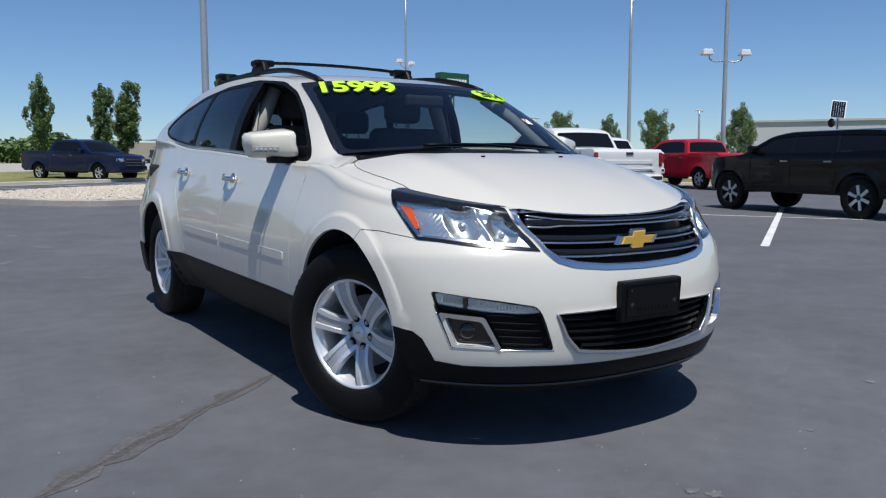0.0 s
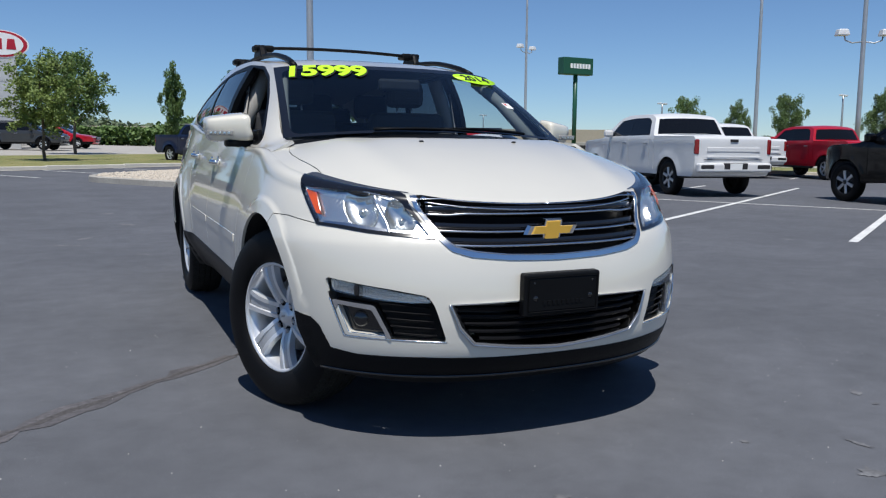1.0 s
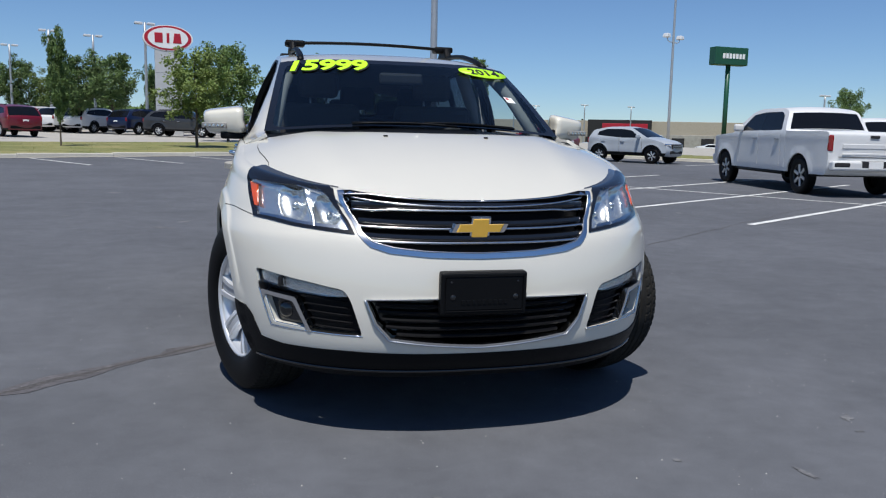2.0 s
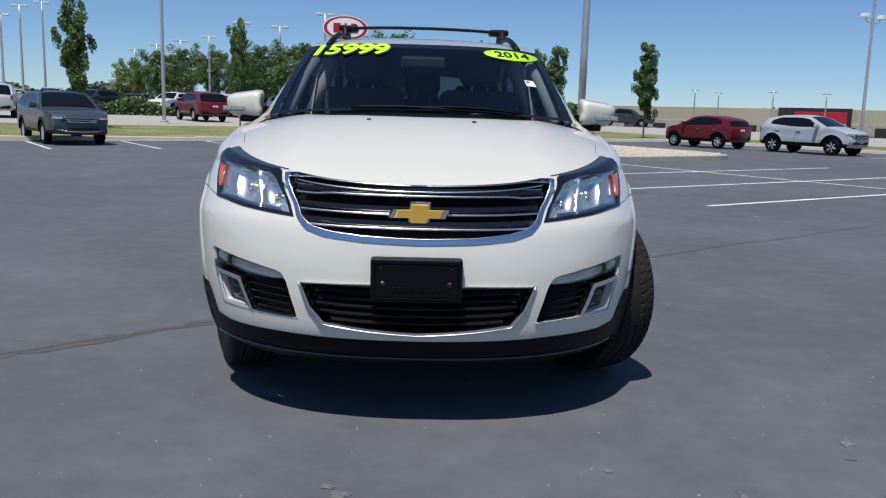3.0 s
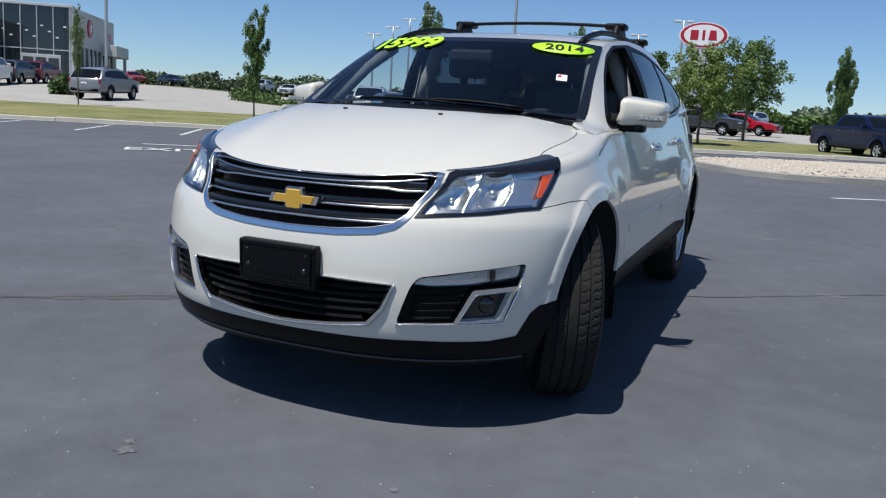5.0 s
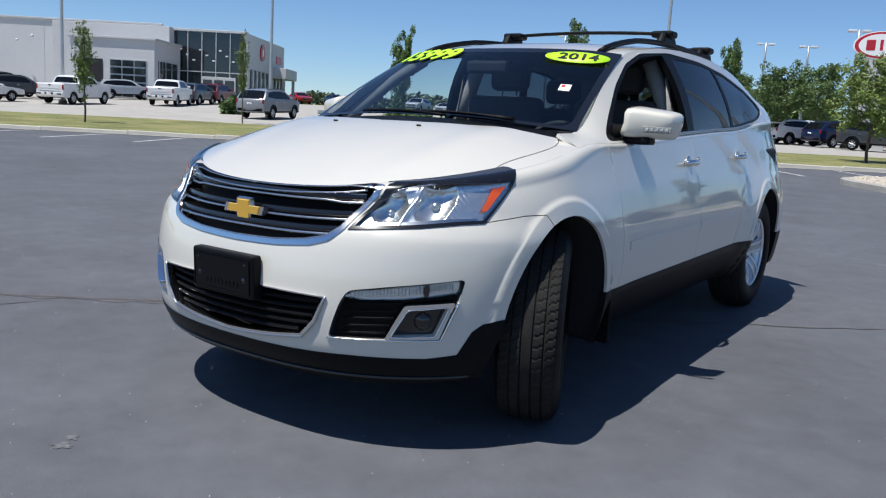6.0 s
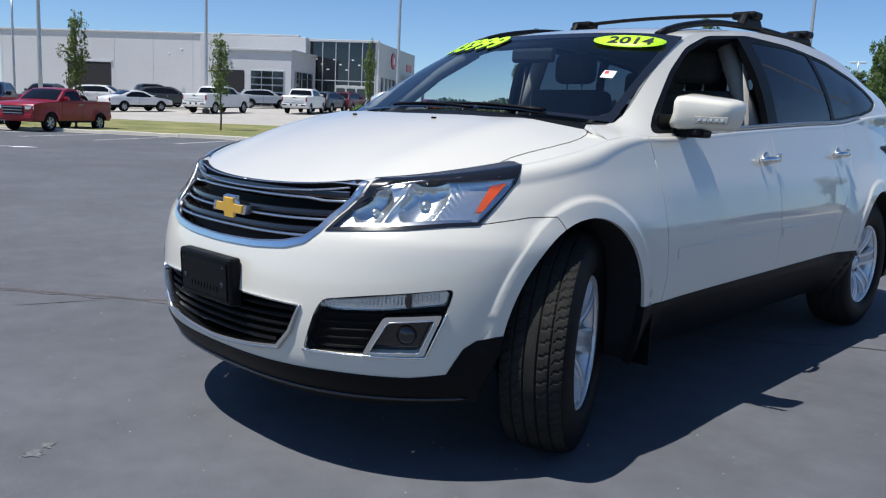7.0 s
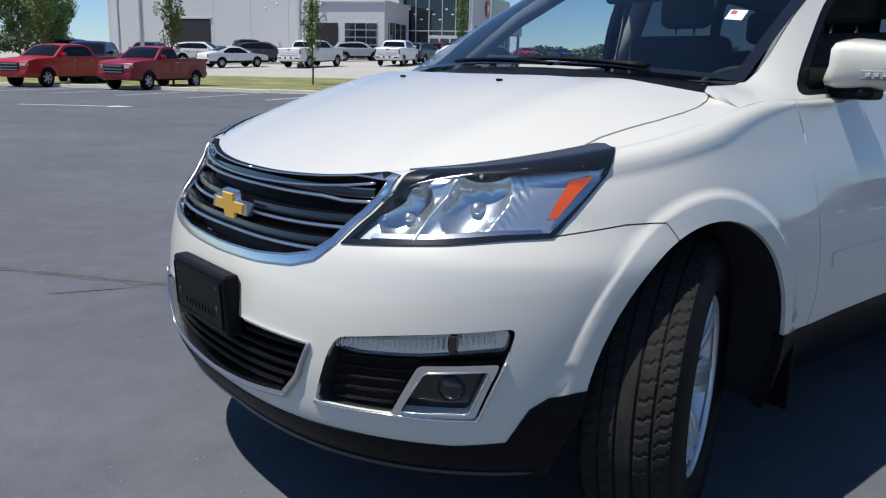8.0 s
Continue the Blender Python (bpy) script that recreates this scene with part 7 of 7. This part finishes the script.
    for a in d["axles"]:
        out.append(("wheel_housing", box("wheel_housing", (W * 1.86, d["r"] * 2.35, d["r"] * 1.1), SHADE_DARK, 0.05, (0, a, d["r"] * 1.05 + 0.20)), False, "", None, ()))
    # front: grille, lamps, bumper bar; rear: lamps, bumper, plate
    gz = (hoodz + 0.55) / 2 + 0.03
    fw = float(half(y0 + 0.02, gz))
    fy = y0 - 0.075
    gh = 0.36 if bed else 0.20
    out.append(("grille", box("grille", (fw * 1.15, 0.08, gh), SHADE_DARK, 0.02, (0, fy, gz)), False, "dark front grille", None,
                tuple(("grille_bar", box("grille_bar", (fw * 1.10, 0.03, 0.035), CHROME_DULL, 0.008, (0, fy - 0.045, gz - gh / 2 + gh * (k + 0.5) / 3))) for k in range(3))))
    out.append(("lower_intake", box("lower_intake", (fw * 1.35, 0.10, 0.12), SHADE_DARK, 0.02, (0, fy + 0.03, 0.50 if not bed else 0.60)), False, "", None, ()))
    for s in (-1, 1):
        out.append(("headlight", box("headlight", (0.34, 0.22, 0.17 if bed or kind == "fullsize" else 0.085), REFLECTOR, 0.03, (0, 0, 0)), False, "clear headlight", pose(s * fw * 0.80, y0 + 0.07, gz + gh * 0.30, 0, 0, s * 28), ()))
        rz = (1.12 if bed else belt - 0.10)
        rw = float(half(y1 - 0.03, rz))
        out.append(("tail_lamp", box("tail_lamp", (0.11, 0.16, 0.34 if bed else 0.24), RED_LENS, 0.03, (0, 0, 0)), False, "red tail lamp", pose(s * (rw - 0.058), y1 - 0.062, rz, 0, 0, s * -8), ()))
        out.append(("door_mirror", box("door_mirror", (0.24, 0.14, 0.18), PAINTS["white"], 0.05, (s * (float(half(-0.95, belt)) + 0.10), d["win"][0][0][0] + 0.12, belt + 0.12)), True, "", None, ()))
        for w in d["seams"][1:3]:
            yh = w - 0.16
            out.append(("door_handle", box("door_handle", (0.03, 0.18, 0.03), CHROME_DULL, 0.008, (s * (float(half(yh, belt - 0.12)) + 0.012), yh, belt - 0.12)), False, "", None, ()))
    if not bed:
        for s in (-1, 1):
            out.append(("fog_pocket", box("fog_pocket", (0.30, 0.07, 0.13), SHADE_DARK, 0.03, (0, 0, 0), 2, (0.8, 1)), False, "", pose(s * fw * 0.83, y0 + 0.055, 0.60, 0, 0, s * 24), ()))
        out.append(("bumper_trim", tube("bumper_trim", [(s * fw * 0.62, fy + 0.05 * abs(s) - 0.03, 0.43) for s in np.linspace(-1, 1, 9)], 0.018, CHROME_DULL, 6), False, "satin bumper trim", None, ()))
    if bed:
        out.append(("front_bumper", box("front_bumper", (W * 1.72, 0.16, 0.22), PAINTS["white"], 0.05, (0, y0 - 0.02, 0.62)), True, "", None, ()))
        out.append(("rear_bumper", box("rear_bumper", (W * 1.86, 0.17, 0.20), PAINTS["white"], 0.04, (0, y1 + 0.05, 0.66)), True, "", None, (("plate", box("plate", (0.31, 0.02, 0.15), STICKER, 0.004, (0, y1 + 0.14, 0.68))),)))
        for zc, hz in ((1.06, 0.10), (0.90, 0.05)):
            out.append(("tailgate_crease", box("tailgate_crease", (W * 1.36, 0.030, hz), PAINTS["white"], 0.012, (0, y1 + 0.012, zc)), True, "", None, ()))
        for s in (-1, 1):
            out.append(("bumper_step", box("bumper_step", (0.36, 0.10, 0.11), SHADE_DARK, 0.03, (s * W * 0.72, y1 + 0.092, 0.68)), False, "black bumper corner step", None, ()))
        out.append(("plate_recess", box("plate_recess", (0.62, 0.06, 0.15), SHADE_DARK, 0.02, (0, y1 + 0.108, 0.69)), False, "", None, ()))
        out.append(("tailgate_line", box("tailgate_line", (W * 1.50, 0.014, 0.012), SHADE_DARK, 0, (0, y1 + 0.022, 0.84)), False, "", None, ()))
        out.append(("tailgate_handle", box("tailgate_handle", (0.20, 0.03, 0.06), SHADE_DARK, 0.01, (0, y1 + 0.02, 1.26)), False, "black tailgate handle", None, ()))
        for s in (-1, 1):
            out.append(("side_step", tube("side_step", [(s * 0.93, -1.2, 0.44), (s * 0.97, -1.1, 0.42), (s * 0.97, 1.1, 0.42), (s * 0.93, 1.2, 0.44)], 0.04, PLASTIC_BLACK, 8), False, "black side step", None, ()))
    else:
        out.append(("rear_bumper", box("rear_bumper", (W * 1.60, 0.10, 0.16), PLASTIC_BLACK, 0.03, (0, y1 + 0.02, 0.52)), False, "black rear bumper", None, (("plate", box("plate", (0.31, 0.02, 0.15), STICKER, 0.004, (0, y1 + 0.085, 0.86))),)))
        for s in (-1, 1):
            out.append(("roof_rail", tube("roof_rail", [(s * 0.60, y, zmax + 0.03 - 0.03 * abs(y - 0.7)) for y in np.linspace(-0.2, 1.5, 8)], 0.018, PLASTIC_BLACK, 6), False, "", None, ())) if kind == "suv" else None
    return out, alloy_wheel_meshes(d["r"]), d


RIM_BLACK = material("gloss_black_rim", (0.012, 0.012, 0.013), rough=0.3, coat=0.4, grain=0.05)
MASTERS = {k: vehicle_master(k) for k in SHAPES}
NAMES = dict(crew="pickup_truck", regular="pickup_truck", suv="suv", fullsize="suv", hatch="hatchback", sedan="sedan")
CATS = dict(crew="pickup truck", regular="pickup truck", suv="car", fullsize="car", hatch="car", sedan="car")


def vehicle(kind, paint, x, y, heading, label, group="parked vehicles", rims=None, size=1.0):
    """A parked vehicle whose nose points along heading, (x, y)."""
    parts_, wheel, d = MASTERS[kind]
    ang = math.atan2(heading[0], -heading[1])
    ax = Vector((math.sin(ang), -math.cos(ang)))
    half = (d["axles"][1] - d["axles"][0]) / 2
    mid = (d["axles"][0] + d["axles"][1]) / 2
    zf, zr = (float(ground_z(x + ax.x * s * half, y + ax.y * s * half)) for s in (1, -1))
    lift = 0.10 if (x * NX.x + y * NX.y > 37.0) else 0.004
    tilt = math.degrees(math.atan2(zr - zf, 2 * half))
    m = Matrix.Translation((x, y, (zf + zr) / 2 + lift)) @ pose(0, 0, 0, 0, 0, math.degrees(ang)) @ pose(0, 0, 0, tilt) @ Matrix.Scale(size, 4) @ pose(0, -mid, 0)
    v = thing(NAMES[kind], label, CATS[kind], group, m=m)

    def link(name, me, painted, lab, mm, parent):
        o = part(name, me, parent, lab, mm)
        if painted:
            o.material_slots[0].link = "OBJECT"
            o.material_slots[0].material = PAINTS[paint]
        return o
    for name, me, painted, lab, mm, subs in parts_:
        o = link(name, me, painted, lab, mm, v)
        for sn, sm in subs:
            link(sn, sm, False, "", None, o)
    t, rim, back, sp, hub = wheel
    for a in d["axles"]:
        for s in (1, -1):
            w = part("wheel", None, v, "alloy wheel on a black tyre", pose(s * (d["w"] - 0.13), a, d["r"], 0, 0, 0 if s > 0 else 180))
            for nm, me in (("tyre", t), ("rim", rim), ("drum", back), ("hub", hub)):
                o = part(nm, me, w)
                if rims and nm in ("rim", "hub"):
                    o.material_slots[0].link = "OBJECT"
                    o.material_slots[0].material = rims
            for i in range(6):
                part("spoke", sp, w, "", pose(0, 0, 0, 60 * i + 10))
    return v


def by_wheel(kind, wx, wy, heading, which, side):
    """The middle of a vehicle from the place of one wheel: which is "front" or "rear", side +1 its left."""
    d = SHAPES[kind]
    h = Vector(heading).normalized()
    left = Vector((-h.y, h.x))
    half = (d["axles"][1] - d["axles"][0]) / 2
    p = Vector((wx, wy)) - left * side * (d["w"] - 0.1) - h * half * (1 if which == "front" else -1)
    return p.x, p.y


OUT = (NX.x * -1, NX.y * -1)
BACK = (NX.x, NX.y)
# on this lot
x, y = by_wheel("crew", 11.08, 11.72, (0.157, 0.987), "rear", 1)
vehicle("crew", "white", x, y, (0.157, 0.987), "white crew-cab pickup truck seen from behind, parked across lines", rims=RIM_BLACK)
x, y = by_wheel("fullsize", 13.5, 8.9, (0.14, 0.99), "front", 1)
vehicle("fullsize", "black", x, y, (0.14, 0.99), "black full-size suv with machined dark wheels", rims=RIM_BLACK)
x, y = by_wheel("crew", 21.7, 16.4, (0.20, 0.98), "rear", 1)
vehicle("crew", "red", x, y, (0.20, 0.98), "bright red crew-cab pickup truck seen from behind", size=0.97)
vehicle("crew", "white", 20.5, 20.6, (0.157, 0.987), "white pickup truck parked behind another white pickup")
x, y = by_wheel("hatch", 15.2, 26.0, OUT, "front", -1)
vehicle("hatch", "silver", x, y, OUT, "silver electric hatchback with black cladding by the kerb", rims=RIM_BLACK, size=0.94)
x, y = by_wheel("hatch", 10.85, 31.7, BACK, "front", 1)
vehicle("hatch", "maroon", x, y, BACK, "dark red hatchback parked along the kerb", size=0.87)
lux = vehicle("suv", "grey", -10.8, 21.1, (0.60, -0.80), "slate grey luxury crossover parked nose out", size=0.88)
for s in (-1, 1):
    part("light_blade", box("light_blade", (0.045, 0.05, 0.30), LAMP_GREY, 0.012), lux, "upright silver light blade", pose(s * 0.80, -2.37, 0.68, 0, s * 14, s * 24))
part("grille_rim", tube("grille_rim", [(0.52, -2.53, 0.92), (0.40, -2.57, 0.76), (0.0, -2.60, 0.72), (-0.40, -2.57, 0.76), (-0.52, -2.53, 0.92)], 0.016, CHROME, 6), lux)
part("skid_trim", tube("skid_trim", [(0.72, -2.42, 0.50), (0.4, -2.56, 0.44), (0.0, -2.58, 0.43), (-0.4, -2.56, 0.44), (-0.72, -2.42, 0.50)], 0.022, CHROME, 6), lux)
x, y = by_wheel("crew", 4.5, 32.4, OUT, "front", -1)
vehicle("crew", "navy", x - 0.24, y, OUT, "dark blue crew-cab pickup truck parked nose out", size=0.91)
x, y = by_wheel("regular", -29.9, 9.35, OUT, "front", 1)
vehicle("regular", "crimson", x, y, OUT, "dark red regular-cab pickup truck with chrome grille", size=0.90)
x, y = by_wheel("crew", -34.0, 6.7, OUT, "front", 1)
vehicle("crew", "orange", x, y, OUT, "orange-red crew-cab pickup truck parked nose out", size=0.91)
# on the neighbouring lot
away = (-0.45, 0.89)
vehicle("crew", "white", -51.4, 29.0, away, "white pickup truck facing the dealership")
vehicle("crew", "white", -51.0, 36.4, (-0.62, 0.78), "white pickup truck parked beside the lawn")
vehicle("sedan", "white", -54.0, 24.0, (-0.1, 0.99), "white sedan parked beside the lawn")
vehicle("suv", "pewter", -34.7, 31.4, (-0.35, 0.94), "pewter grey minivan parked beside the lawn")
vehicle("suv", "maroon", -55.8, 44.7, (-0.5, 0.86), "dark red crossover by the showroom")
vehicle("suv", "silver", -62.6, 40.2, (0.35, 0.94), "silver crossover by the overhead door")
vehicle("suv", "grey", -54.0, 41.0, (-0.5, 0.86), "grey crossover by the showroom")
vehicle("suv", "dark", -60.0, 29.6, (0.5, 0.87), "dark crossover near the service bay")
vehicle("suv", "white", -62.5, 25.4, (0.7, 0.72), "white crossover near the service bay")
vehicle("crew", "dark", -64.0, 30.0, (0.2, 0.98), "dark pickup truck near the service bay")
vehicle("crew", "navy", -40.0, 10.3, (0.85, -0.5), "dark blue pickup truck behind the red trucks")
vehicle("suv", "dark", -61.5, 20.5, (0.8, -0.6), "dark crossover in the far row")
vehicle("crew", "dark", -60.0, 14.5, (0.8, -0.6), "dark pickup truck in the far row")
vehicle("suv", "maroon", -13.4, 46.2, (-0.55, 0.83), "maroon crossover driving lane side, seen from behind")
vehicle("suv", "dark", -23.9, 37.6, (-0.44, 0.90), "black minivan seen from behind on the concrete lot")
vehicle("suv", "silver", -22.3, 39.9, (-0.40, 0.92), "silver minivan seen from behind on the concrete lot")
vehicle("suv", "dark", -4.4, 52.6, (0.95, -0.3), "dark grey crossover parked by the pylon sign")
vehicle("sedan", "red", -2.5, 58.2, (0.95, -0.3), "red coupe parked behind the trees")
vehicle("suv", "navy", -7.4, 56.5, (0.6, 0.8), "navy crossover in the row of parked cars")
for i in range(4):
    vehicle("suv", "white", -10.6 - 1.9 * i, 58.2 + 0.8 * i, (0.55, 0.83), "white crossover in the row of parked cars")
for i, c in enumerate(("white", "silver", "dark", "grey", "white", "maroon", "dark", "white", "grey", "red", "silver")):
    vehicle("suv" if i % 3 else "sedan", c, -33.0 + 3.0 * i, 62.5 + 1.1 * i - 0.05 * i * i, (0.3 if i % 2 else -0.3, -0.95), "%s car in the distant row behind the hedge" % c)
for i, c in enumerate(("silver", "white", "grey", "dark", "white")):
    vehicle("sedan" if i % 2 else "suv", c, -58.5 + 3.3 * i, 77.5 + 1.3 * i, (0.3, -0.95), "%s car in the distant row behind the hedge" % c)
vehicle("sedan", "red", -76.3, 75.1, (0.9, -0.4), "red convertible far across the concrete lot")
vehicle("sedan", "navy", -73.5, 79.0, (0.9, -0.4), "blue sedan far across the concrete lot")
vehicle("crew", "dark", 21.8, 83.6, (0.9, -0.4), "dark pickup truck far off beyond the lawn")
vehicle("sedan", "white", -55.0, 84.0, (0.5, -0.87), "white sedan far across the concrete lot")
for i, c in enumerate(("white", "grey", "red", "silver", "dark", "white", "navy", "silver", "maroon")):
    vehicle("sedan" if i % 2 else "suv", c, 24 + 8.5 * i, 118 - 4.0 * i + (i % 3) * 2.5, (0.9, -0.4), "%s car far off by the superstore" % c)
